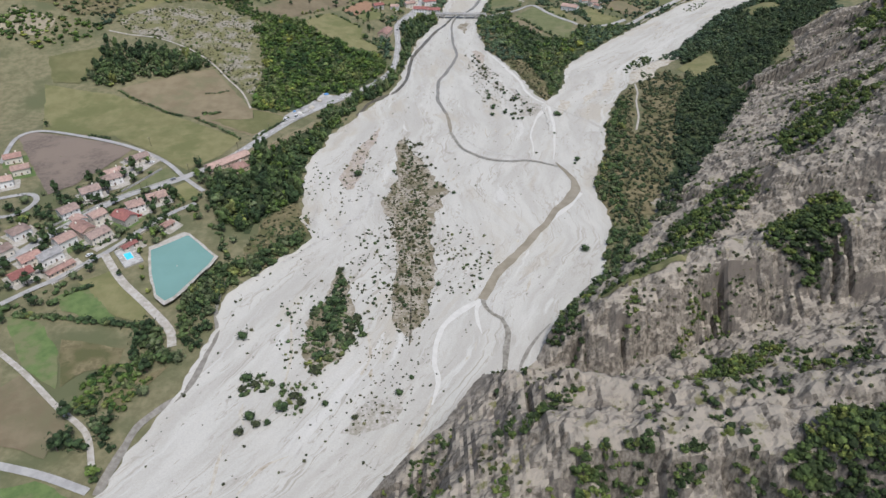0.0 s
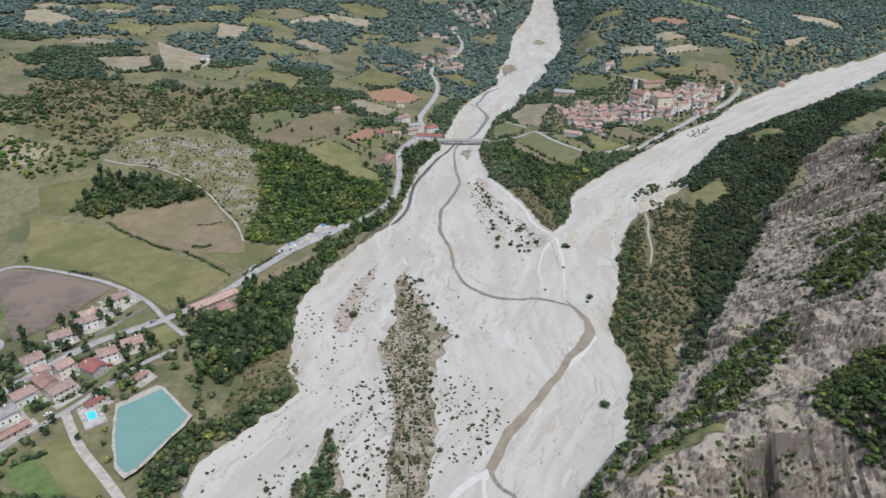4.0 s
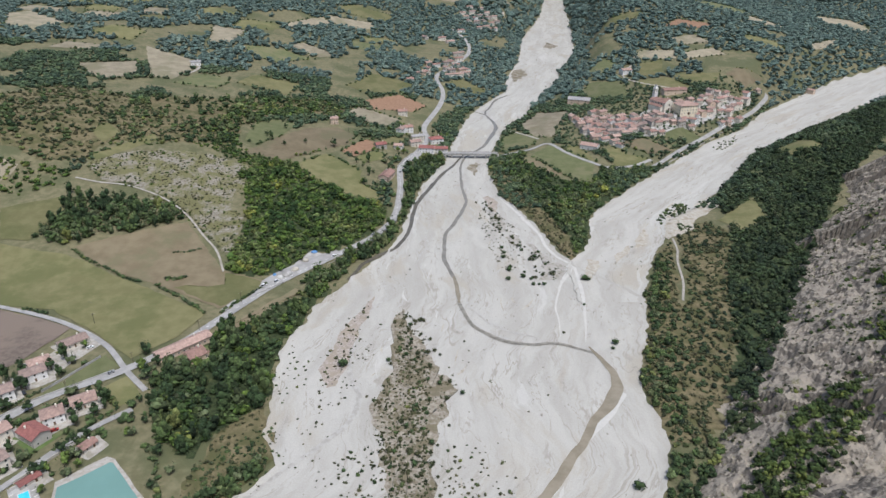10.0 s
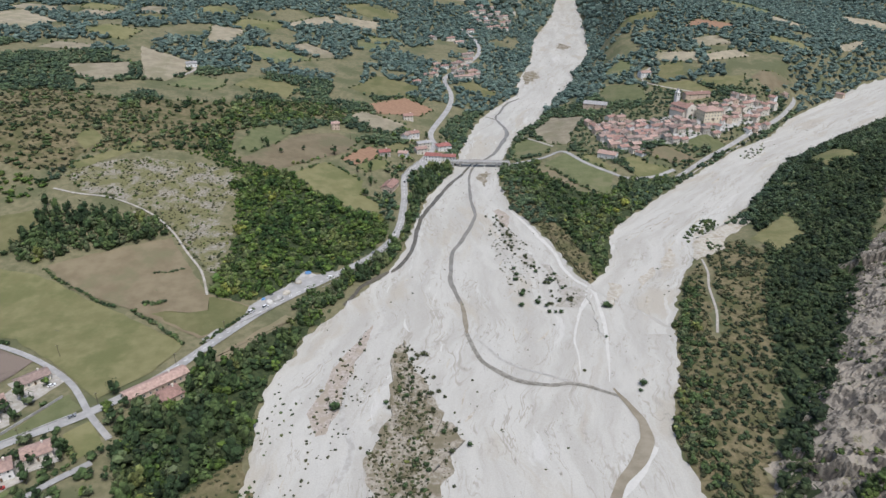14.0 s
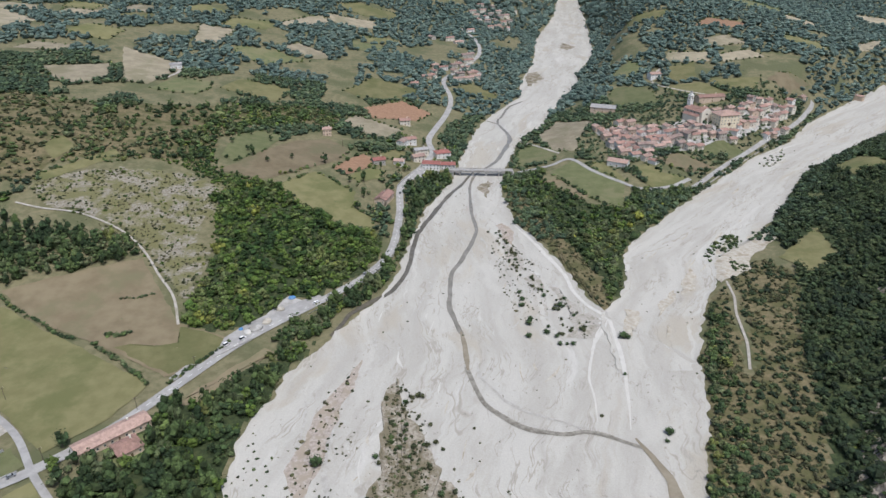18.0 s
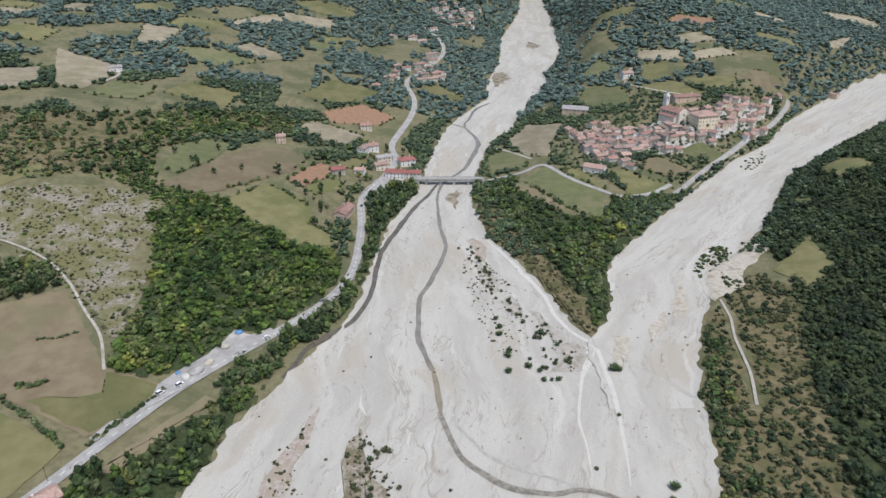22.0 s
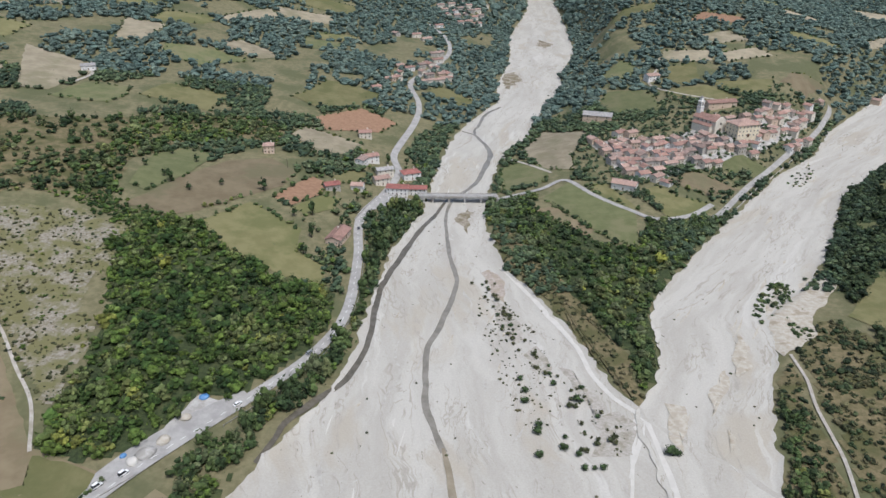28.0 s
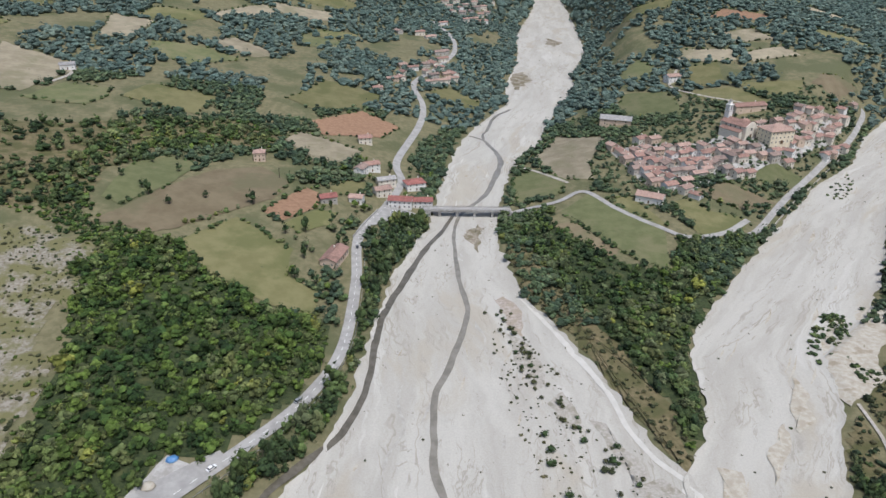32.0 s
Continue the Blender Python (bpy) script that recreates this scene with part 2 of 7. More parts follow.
DARK_FOLIAGE = foliage("dark_forest_canopy", (0.027, 0.044, 0.024), (0.041, 0.063, 0.029), (0.056, 0.082, 0.034), (0.072, 0.089, 0.043), islands=0.5)
SCRUB = foliage("dusty_scrub", (0.048, 0.060, 0.029), (0.075, 0.083, 0.038), (0.106, 0.104, 0.051), (0.141, 0.125, 0.070))
# Far leaves are coloured paler and bluer to imitate haze; no air is modelled.
HAZE_FOLIAGE = foliage("haze_tinted_wood", (0.09, 0.138, 0.12), (0.12, 0.17, 0.142), (0.15, 0.196, 0.157), size=8.0, islands=0.3)
MID_FOLIAGE = foliage("valley_trees", (0.046, 0.074, 0.046), (0.07, 0.106, 0.058), (0.098, 0.138, 0.066), (0.125, 0.152, 0.085), islands=0.4)
BARK = material("bark", (0.07, 0.055, 0.04), (0.13, 0.105, 0.08), 0.5)
CONCRETE = material("pale_concrete", (0.32, 0.31, 0.293), (0.42, 0.41, 0.39), 4, bump=0.1, third=(0.28, 0.268, 0.245), third_size=9)
# Green undergrowth, its colour darkened to paint shade into gaps between crowns.
SHADED_UNDERGROWTH = material("shade_darkened_undergrowth", (0.026, 0.039, 0.017), (0.053, 0.069, 0.027), 2, bump=0.9, third=(0.075, 0.084, 0.034), third_size=11, third_at=0.6, detail=10)


# ---- the lie of the land: banks of the two rivers, hills, and the rocky mountain's spurs ----
Y_MAIN_L = (-1500, -200, 60, 81, 146, 193, 219, 248, 280, 304, 380, 440, 492, 530, 563, 620, 681, 755, 810, 913, 952, 1005, 1110, 1210, 1300, 1420, 1600, 2030, 2480, 3200, 4200)
X_MAIN_L = (-520, -230, -160, -153, -134, -130, -132, -108, -87, -100, -108, -95, -68, -49, -42, -35, -27, -3, 4, 20, 30, 46, 94, 102, 124, 146, 165, 256, 321, 400, 450)
Y_MAIN_R = (-1500, -200, 60, 77, 102, 141, 161, 184, 225, 275, 298, 349, 414, 454, 505, 540, 565, 591, 625, 656, 731, 800, 888, 954, 1006, 1196, 1249, 1400, 1470, 1910, 2477, 3200, 4200)
X_MAIN_R = (-420, -150, -45, -32, 4, 33, 54, 64, 97, 110, 119, 115, 138, 145, 101, 88, 84, 76, 64, 51, 43, 52, 72, 108, 119, 193, 196, 245, 262, 323, 393, 470, 520)
Y_SIDE_L = (440, 505, 540, 586, 610, 680, 765, 835, 886, 971, 1192, 1347, 2200)
X_SIDE_L = (96, 98, 122, 131, 139, 193, 265, 326, 385, 447, 665, 863, 1700)
Y_SIDE_R = (440, 454, 515, 555, 591, 629, 680, 777, 864, 904, 1108, 1250, 1400, 2200)
X_SIDE_R = (143, 145, 168, 190, 200, 245, 286, 350, 444, 496, 722, 860, 1010, 1850)
FOOT_Y = (-1500, -300, 60, 102, 141, 161, 225, 296, 325, 430, 525, 640, 760, 900, 1300, 2500)
FOOT_X = (-400, -170, -45, 4, 33, 54, 97, 144, 158, 226, 290, 380, 480, 620, 1100, 2300)
SPURS = (
    ((420, 0, 215), (260, 25, 150), (180, 50, 113), (115, 62, 85), (53, 88, 64), (40, 104, 49), (30, 113, 32), (17, 112, 14), (4, 97, 10), (-9, 84, 8), (-21, 74, 5), (-34, 62, 2)),
    ((-70, 20, 10), (-20, 30, 36), (50, 56, 75), (128, 38, 95), (220, -20, 140), (400, -80, 210)),
    ((58, 177, 5), (70, 174, 18), (84, 172, 30), (97, 173, 38.5), (118, 182, 45), (150, 195, 53), (184, 197, 63), (215, 190, 80), (300, 170, 116), (430, 150, 175)),
    ((160, 326, 8), (186, 308, 30), (222, 272, 64), (280, 245, 100), (360, 225, 145), (460, 210, 200)),
    ((250, 440, 9), (276, 412, 38), (331, 395, 82), (400, 362, 135), (500, 330, 200)),
    ((305, 536, 10), (338, 514, 48), (372, 488, 84), (450, 450, 150), (560, 420, 220)),
    ((400, 690, 10), (440, 640, 60), (510, 590, 120), (620, 540, 200)),
)


def smooth(a, b, v):
    v = np.clip((v - a) / (b - a), 0, 1)
    return v * v * (3 - 2 * v)


def wave(x, y, size, seed):
    """Soft value noise from summed sines, about -1 to 1."""
    a = np.sin(x / size * 1.7 + seed) * np.cos(y / size * 1.3 - seed * 2.1)
    b = np.sin((x * 0.6 + y * 0.8) / size * 2.3 + seed * 3.7) * np.cos((x * 0.8 - y * 0.6) / size * 2.9 + seed)
    return 0.6 * a + 0.4 * b


def river_z(x, y):
    return 4.5 + 0.0075 * (np.clip(y, 100, 1600) - 300) + 0.003 * np.clip(y - 1600, 0, 9e3)


def spur_height(x, y):
    top = np.full(np.shape(x), -60.0)
    for line in SPURS:
        for (ax, ay, az), (bx, by, bz) in zip(line[:-1], line[1:]):
            dx, dy = bx - ax, by - ay
            f = np.clip(((x - ax) * dx + (y - ay) * dy) / (dx * dx + dy * dy), 0, 1)
            d = np.hypot(x - ax - f * dx, y - ay - f * dy)
            shady = (x - ax) * dy - (y - ay) * dx > 0
            drop = np.where(shady, 0.25 * np.minimum(d, 9) + 1.15 * np.maximum(d - 9, 0), 0.3 * np.minimum(d, 12) + 0.85 * np.maximum(d - 12, 0))
            top = np.maximum(top, az + f * (bz - az) - drop)
    return top


def mountain(x, y):
    inside = (x - np.interp(y, FOOT_Y, FOOT_X)) * 0.8
    north = smooth(195, 290, y)
    deep = 0.1 * inside + 0.0019 * np.clip(inside, 0, 260) ** 2
    flank = deep + (0.76 * inside - deep) * north + 5 + 4 * wave(x, y, 38, 2.0) * smooth(0, 60, inside)
    return np.minimum(np.maximum(flank, spur_height(x, y)), 230 + 0.15 * inside)


def bank_gap(x, y):
    """Metres from the nearest river bank, negative on the gravel."""
    a = np.maximum(np.interp(y, Y_MAIN_L, X_MAIN_L) - x, x - np.interp(y, Y_MAIN_R, X_MAIN_R))
    b = np.maximum(np.interp(y, Y_SIDE_L, X_SIDE_L) - x, x - np.interp(y, Y_SIDE_R, X_SIDE_R))
    b = np.where(y < 440, 99.0, b)
    return np.minimum(a, b)


def ground_height(x, y):
    x, y = np.asarray(x, float), np.asarray(y, float)
    gap = bank_gap(x, y)
    left = np.maximum(np.interp(y, Y_MAIN_L, X_MAIN_L) - x, 0)
    right = np.maximum(x - np.interp(y, Y_MAIN_R, X_MAIN_R), 0)
    rise = left * (0.035 + 0.125 * smooth(430, 720, y)) * (1 - 0.45 * smooth(300, 1400, left)) + 5 * wave(x, y, 120, 0.7) * smooth(60, 260, left) * smooth(350, 700, y)
    rise = rise + 75 * np.exp(-0.5 * (((x - 420) / 200) ** 2 + ((y - 1400) / 350) ** 2)) * (right > 0)
    rise = rise + 260 * np.exp(-0.5 * (((x - 1000) / 520) ** 2 + ((y - 2700) / 620) ** 2)) + 150 * np.exp(-0.5 * (((x + 800) / 650) ** 2 + ((y - 2500) / 560) ** 2))
    rise = rise + 10 * wave(x, y, 210, 4.1) * smooth(900, 1500, y) + 2.0 * wave(x, y, 60, 1.3) * smooth(40, 150, gap)
    rise = rise * smooth(-4, 85, gap) + 1.6 * smooth(-1, 7, gap)
    return river_z(x, y) + rise


def height(x, y):
    x, y = np.asarray(x, float), np.asarray(y, float)
    return np.maximum(ground_height(x, y), mountain(x, y))


# ---- building blocks ----
def mesh_object(name, verts, faces, mat, smooth_faces=False, parent=None):
    """A mesh from arrays of vertices and of faces with one size."""
    verts, faces = np.asarray(verts, np.float32), np.asarray(faces, np.int32)
    me = bpy.data.meshes.new(name)
    me.vertices.add(len(verts))
    me.vertices.foreach_set("co", verts.ravel())
    k = faces.shape[1]
    me.loops.add(faces.size)
    me.loops.foreach_set("vertex_index", faces.ravel())
    me.polygons.add(len(faces))
    me.polygons.foreach_set("loop_start", np.arange(len(faces), dtype=np.int32) * k)
    me.polygons.foreach_set("use_smooth", np.full(len(faces), smooth_faces))
    me.update(calc_edges=True)
    me.materials.append(mat)
    ob = new(name, me)
    if parent is not None:
        ob.parent = parent
    return ob


def sheet_faces(rows, cols):
    i = (np.arange(rows - 1)[:, None] * cols + np.arange(cols - 1)).ravel()
    return np.stack([i, i + 1, i + cols + 1, i + cols], 1)


def sheet(name, x, y, z, mat, smooth_faces=True):
    rows, cols = x.shape
    return mesh_object(name, np.stack([x, y, z], -1).reshape(-1, 3), sheet_faces(rows, cols), mat, smooth_faces)


def part(name, bm, mat, parent, label=""):
    me = bpy.data.meshes.new(name)
    bm.to_mesh(me)
    bm.free()
    me.materials.append(mat)
    ob = new(name, me)
    ob.parent = parent
    return tagged(ob, label)


def along(points, step):
    """A polyline smoothed by Catmull-Rom and cut into even steps: positions and the sideways direction."""
    p = np.array([(2 * np.array(points[0]) - points[1]), *points, (2 * np.array(points[-1]) - points[-2])], float)
    out = []
    for a, b, c, d in zip(p[:-3], p[1:-2], p[2:-1], p[3:]):
        n = max(2, int(np.hypot(*(c - b)[:2]) / step))
        for f in np.arange(n) / n:
            out.append(0.5 * (2 * b + (c - a) * f + (2 * a - 5 * b + 4 * c - d) * f * f + (3 * b - a - 3 * c + d) * f**3))
    out = np.array(out + [p[-2]])
    way = np.gradient(out[:, :2], axis=0)
    way /= np.maximum(np.hypot(*way.T), 1e-6)[:, None]
    return out, np.stack([way[:, 1], -way[:, 0]], 1)


ROADS, FIELDS = [], []


def ribbon(name, points, widths, mat, lift, step=4.0, cols=5, ragged=0.0, seed=1.0, base=None):
    """A strip laid on the land along a line."""
    base = base or ground_height
    p, side = along(points, step)
    w = np.interp(np.linspace(0, 1, len(p)), np.linspace(0, 1, len(widths)), widths)
    f = np.linspace(-0.5, 0.5, cols)
    s = np.arange(len(p)) * step
    edge = 1 + ragged * (wave(s, s * 0.3, 9, seed)[:, None] * (f < 0) + wave(s, s * 0.2, 8, seed + 4)[:, None] * (f > 0))
    x = p[:, :1] + side[:, :1] * w[:, None] * f * edge
    y = p[:, 1:2] + side[:, 1:2] * w[:, None] * f * edge
    return sheet(name, x, y, base(x, y) + lift, mat)


def road(name, label, points, width, mat=None):
    ROADS.append((along(points, 4.0)[0][:, :2], width))
    return tagged(ribbon(name, points, (width,), mat or ASPHALT, 0.55, 3.0), label, "road", kind="structure")


def patch(name, points, mat, lift, ragged=1.5, step=5.0, base=None):
    """A plot of land with an uneven rim, laid on the ground in rings round its middle."""
    base = base or ground_height
    p = np.array(points, float)
    rim = []
    for a, b in zip(p, np.roll(p, -1, 0)):
        n = max(2, int(np.hypot(*(b - a)) / step))
        rim += [a + (b - a) * f for f in np.arange(n) / n]
    rim = np.array(rim)
    rim += ragged * np.stack([wave(rim[:, 0], rim[:, 1], 7, 1.0), wave(rim[:, 0], rim[:, 1], 8, 5.0)], 1)
    mid = p.mean(0)
    rings = max(3, int(np.hypot(*(rim - mid).T).max() / (step * 1.4)))
    f = np.linspace(1, 0.02, rings)
    x, y = (mid[k] + (rim[:, k] - mid[k]) * f[:, None] for k in (0, 1))
    x, y = (np.concatenate([v, v[:, :1]], 1) for v in (x, y))
    return sheet(name, x, y, base(x, y) + lift, mat)


def field(mat, label, *points):
    FIELDS.append(np.array(points, float))
    return tagged(patch("field", points, mat, 0.35), label, "field", kind="structure")


def inside(points, x, y):
    hit = np.zeros(np.shape(x), bool)
    for (ax, ay), (bx, by) in zip(points, np.roll(points, -1, 0)):
        cross = (ay > y) != (by > y)
        hit ^= cross & (x < (bx - ax) * (y - ay) / (by - ay + 1e-12) + ax)
    return hit


def near_line(line, x, y):
    best = np.full(np.shape(x), 1e9)
    for (ax, ay), (bx, by) in zip(line[:-1], line[1:]):
        dx, dy = bx - ax, by - ay
        f = np.clip(((x - ax) * dx + (y - ay) * dy) / (dx * dx + dy * dy + 1e-9), 0, 1)
        best = np.minimum(best, np.hypot(x - ax - f * dx, y - ay - f * dy))
    return best


# ---- the ground, to the horizon ----
def stretched(lo, hi, near_lo, near_hi, fine, growth):
    v = list(np.arange(near_lo, near_hi, fine))
    step = fine
    while v[-1] < hi:
        step *= growth
        v.append(v[-1] + step)
    step = fine
    while v[0] > lo:
        step *= growth
        v.insert(0, v[0] - step)
    return np.array(v)


gx, gy = np.meshgrid(stretched(-9000, 9000, -480, 560, 5.0, 1.06), stretched(-4000, 12000, 40, 1000, 5.0, 1.05))
tagged(sheet("ground", gx, gy, ground_height(gx, gy) - 0.1, MEADOW), "dry meadow and rough grass over valley and hills", "ground", kind="structure")

# ---- the two gravel rivers ----
def river_top(x, y):
    return river_z(x, y) + 0.35 + 0.3 * wave(x, y, 14, 2.0) + 0.2 * wave(x, y, 5, 3.0)


def river(name, label, ys, left_y, left_x, right_y, right_x, cols, lift, seed):
    wob = 2.2 * wave(ys, ys * 0.4, 9, seed) + 1.4 * wave(ys, ys * 0.1, 3.5, seed + 2)
    wob2 = 2.2 * wave(ys, ys * 0.3, 8, seed + 5) + 1.4 * wave(ys, ys * 0.1, 3.1, seed + 7)
    l = np.interp(ys, left_y, left_x) + wob - 1
    r = np.interp(ys, right_y, right_x) + wob2 + 1
    f = np.linspace(0, 1, cols)
    x = l[:, None] + (r - l)[:, None] * f
    y = np.repeat(ys[:, None], cols, 1)
    edge = np.minimum(f, 1 - f) * (r - l)[:, None]
    z = river_top(x, y) + lift + 0.5 * smooth(3, 0, edge) + 1.2 * smooth(-1, 7, bank_gap(x, y))
    bed = sheet(name, x, y, z, GRAVEL)
    across = (f - 0.5) * (r - l)[:, None]
    flow = np.stack([across, y * 0.2 + 0 * across, 0 * across + seed], -1).astype(np.float32)
    bed.data.attributes.new("flow", "FLOAT_VECTOR", "POINT").data.foreach_set("vector", flow.ravel())
    return tagged(bed, label, "river bed", kind="structure")


near = np.concatenate([np.arange(-1500, -60, 30.0), np.arange(-60, 900, 3.0), np.arange(900, 1700, 8.0), np.arange(1700, 4200, 30.0)])
river("river_bed_main", "wide braided bed of pale grey gravel", near, Y_MAIN_L, X_MAIN_L, Y_MAIN_R, X_MAIN_R, 60, 0.0, 1.0)
river("river_bed_side", "pale gravel bed of the tributary", np.concatenate([np.arange(446, 1000, 3.0), np.arange(1000, 2200, 10.0)]), Y_SIDE_L, X_SIDE_L, Y_SIDE_R, X_SIDE_R, 30, 0.08, 3.0)

# ---- the rocky mountain ----
my = np.concatenate([np.arange(-900, -60, 9.0), np.arange(-60, 722, 1.5)])
mcols = np.concatenate([np.arange(-420, -60, 9.0), np.arange(-60, 420, 1.5), 420 + np.cumsum(1.5 * 1.05 ** np.arange(62))])
mx, mY = np.meshgrid(mcols, my)
from_foot = mx - np.interp(mY, FOOT_Y, FOOT_X)
mz = mountain(mx, mY)
rocky = (from_foot > -10) & (from_foot < 500)


def field_noise(fn, sx, sy, sz, *more, lean=False):
    """Noise over the mountain; leaning noise is drawn out along the tilted beds."""
    a, b, c = mx[rocky], mY[rocky], mz[rocky]
    if lean:
        a, b = 0.555 * a + 0.83 * b, 0.83 * a - 0.555 * b
    out = np.zeros(mx.shape)
    out[rocky] = [fn(Vector(p), *more) for p in zip((a / sx).tolist(), (b / sy).tolist(), (c / sz).tolist())]
    return out


def ridge(v, sharp):
    return np.clip(1 - np.abs(v) * sharp, 0, 1)


slope_y, slope_x = np.gradient(mz, my, mcols)
steep = smooth(0.55, 1.15, np.hypot(slope_x, slope_y))
north = smooth(225, 265, mY)
lumps = field_noise(noise.fractal, 13, 13, 26, 1.0, 2.0, 5)
crags = field_noise(noise.ridged_multi_fractal, 30, 30, 50, 0.9, 2.1, 4, 1.0, 2.0) - 1.1
grit = field_noise(noise.fractal, 3.0, 3.0, 7, 1.0, 2.0, 2)
gully = ridge(field_noise(noise.fractal, 21, 95, 260, 1.0, 2.0, 3), 3.2) * (1 - north) + ridge(field_noise(noise.fractal, 17, 100, 260, 1.0, 2.0, 3, lean=True), 3.0) * north
gully = gully**2.5 * smooth(-0.5, 0.4, field_noise(noise.fractal, 34, 34, 34, 1.0, 2.0, 2))
flutes = ridge(field_noise(noise.fractal, 6.5, 60, 160, 1.0, 2.0, 2), 2.8) * (1 - north) + ridge(field_noise(noise.fractal, 6.0, 60, 160, 1.0, 2.0, 2, lean=True), 2.8) * north
mz = mz + smooth(-4, 14, from_foot) * (2.4 * lumps + 2.0 * crags + 0.8 * grit - (1.6 + 11.0 * steep) * gully - (0.4 + 2.2 * steep) * flutes**2)
# worn ledges where harder beds come out
bed = (mz / 5.2 + 0.5 * lumps + 0.004 * mx) % 1.0
mz = mz + 5.2 * 0.3 * (smooth(0.1, 0.75, bed) - bed) * smooth(4, 20, from_foot)
mz = np.where(from_foot < -5, -6, mz)


def mountain_cell(x, y):
    x = x + np.interp(np.minimum(y, my[-1]), FOOT_Y, FOOT_X) - np.interp(y, FOOT_Y, FOOT_X)
    r = np.clip(np.interp(y, my, np.arange(len(my))), 0, len(my) - 1.001)
    c = np.clip(np.interp(x, mcols, np.arange(len(mcols))), 0, len(mcols) - 1.001)
    return r.astype(int), c.astype(int), r % 1, c % 1


def mountain_top(x, y):
    """The height of the mountain's surface as built."""
    x, y = np.asarray(x, float), np.asarray(y, float)
    r0, c0, fr, fc = mountain_cell(x, y)
    rock = (mz[r0, c0] * (1 - fc) + mz[r0, c0 + 1] * fc) * (1 - fr) + (mz[r0 + 1, c0] * (1 - fc) + mz[r0 + 1, c0 + 1] * fc) * fr
    return np.maximum(rock, ground_height(x, y))


cells = sheet_faces(*mx.shape)
cells = cells[rocky.ravel()[cells].all(1)]
used, cells = np.unique(cells, return_inverse=True)
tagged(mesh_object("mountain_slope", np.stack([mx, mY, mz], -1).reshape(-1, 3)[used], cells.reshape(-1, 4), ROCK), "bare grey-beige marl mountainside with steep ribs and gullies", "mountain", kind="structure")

# ---- channels, damp streaks and scrubby bars on the gravel ----
def bed_top(x, y):
    """The river bed with its rise towards the banks."""
    return np.maximum(river_top(x, y) + 1.3 * smooth(-1, 7, bank_gap(x, y)), ground_height(x, y))


WATERS = (WATER, DARK_WATER, DARK_TAN_WATER, BROWN_WATER)


def channel(label, points, widths, mat=None, lift=0.22):
    return tagged(ribbon("water" if (mat or WATER) in WATERS else "damp_gravel", points, widths, mat or WATER, lift, 3.0, 6, 0.35, points[0][0], bed_top), label, "stream" if (mat or WATER) in WATERS else "gravel", kind="structure")


channel("grey-brown silty stream at the cliff's foot", ((35, 142), (25, 140), (17, 136), (11, 128), (4, 115), (-4, 101), (-13, 90), (-27, 79), (-44, 60)), (2.5, 4, 4.5, 5, 5.5, 6, 7, 8, 9), DARK_TAN_WATER)
channel("grey-brown reach of the stream", ((34, 198), (37, 184), (34, 166), (33, 154), (34, 143)), (2.2, 3.2, 3.4, 3, 3), DARK_TAN_WATER)
channel("brown silty reach of the stream", ((93, 388), (99, 371), (103, 358), (101, 343), (93, 328), (85, 319), (76, 302), (66, 287), (55, 269), (44, 254), (35, 240), (28, 225), (24, 214)), (1.6, 3, 5.5, 8, 6.5, 5, 4.5, 5, 5.5, 5.5, 6, 6.5, 5), BROWN_WATER, 0.25)
channel("damp fork of the stream", ((24, 217), (25, 208), (29, 201), (34, 197)), (3, 2.4, 2, 2.4), DARK_TAN_WATER, 0.23)
channel("damp side arm of the stream", ((66, 249), (58, 241), (48, 230), (42, 223), (38, 212), (35, 199)), (0.3, 1.8, 2.2, 1.6, 1.4, 1.4), WET_GRAVEL)
channel("narrow clear reach of the stream", ((95, 381), (87, 385), (78, 390), (68, 392.5), (57, 390), (44, 392), (34, 397), (27, 403), (19, 411), (14, 422), (11, 433), (8, 447)), (2.4, 2.6, 2.6, 3.2, 3.4, 3.6, 3.4, 3, 2.6, 2.6, 2.8), DARK_TAN_WATER)
channel("brown pool of the stream", ((8.4, 444), (8, 449), (7, 467), (5, 481), (4.4, 486)), (1.0, 2.8, 3.6, 3, 1.0), BROWN_WATER, 0.26)
channel("thin shallow stream in mid river", ((5, 483), (0, 501), (-3, 515), (-3, 530), (-3, 545), (-2, 563), (4, 582), (12, 610), (18, 642), (15, 672), (14, 705), (14, 740), (18, 770), (27, 791), (42, 817), (52, 850), (63, 895), (63, 921), (58, 945), (53, 966), (39, 981)), (3.2, 3.4, 3.2, 3.2, 3.6, 3.2, 3, 3, 3, 2.6, 2.6, 3, 4, 4, 4.5, 5, 5, 4, 3, 2))
channel("upper reach of the shallow stream", ((53, 966), (54, 985), (60, 1003), (72, 1051), (94, 1085)), (2.4, 3, 3.5, 4, 3))
channel("dark side stream hugging the wooded bank", ((-78, 478), (-72, 493), (-69, 504), (-57, 520), (-44, 538), (-37, 560), (-34, 586), (-33, 615), (-29, 644), (-21, 671), (-8, 715), (5, 747), (18, 786)), (2, 4, 3.5, 4, 4.5, 4, 3.5, 2), DARK_WATER)
channel("stony secondary arm of the stream", ((14, 452), (16, 437), (22, 427), (29, 416), (38, 409), (48, 404), (59, 399), (68, 394)), (1, 2, 1.6, 2, 2.2, 1.6, 1.4, 0.6), WET_GRAVEL, 0.14)
channel("muddy ditch along the bank", ((-135, 231), (-135, 208), (-129, 185), (-130, 163), (-133, 142), (-141, 130), (-149, 116), (-152, 99), (-153, 88), (-154, 79)), (1.5, 2.2, 2.6, 2.4, 3.4, 3, 3.4, 3.6, 4), MUD)
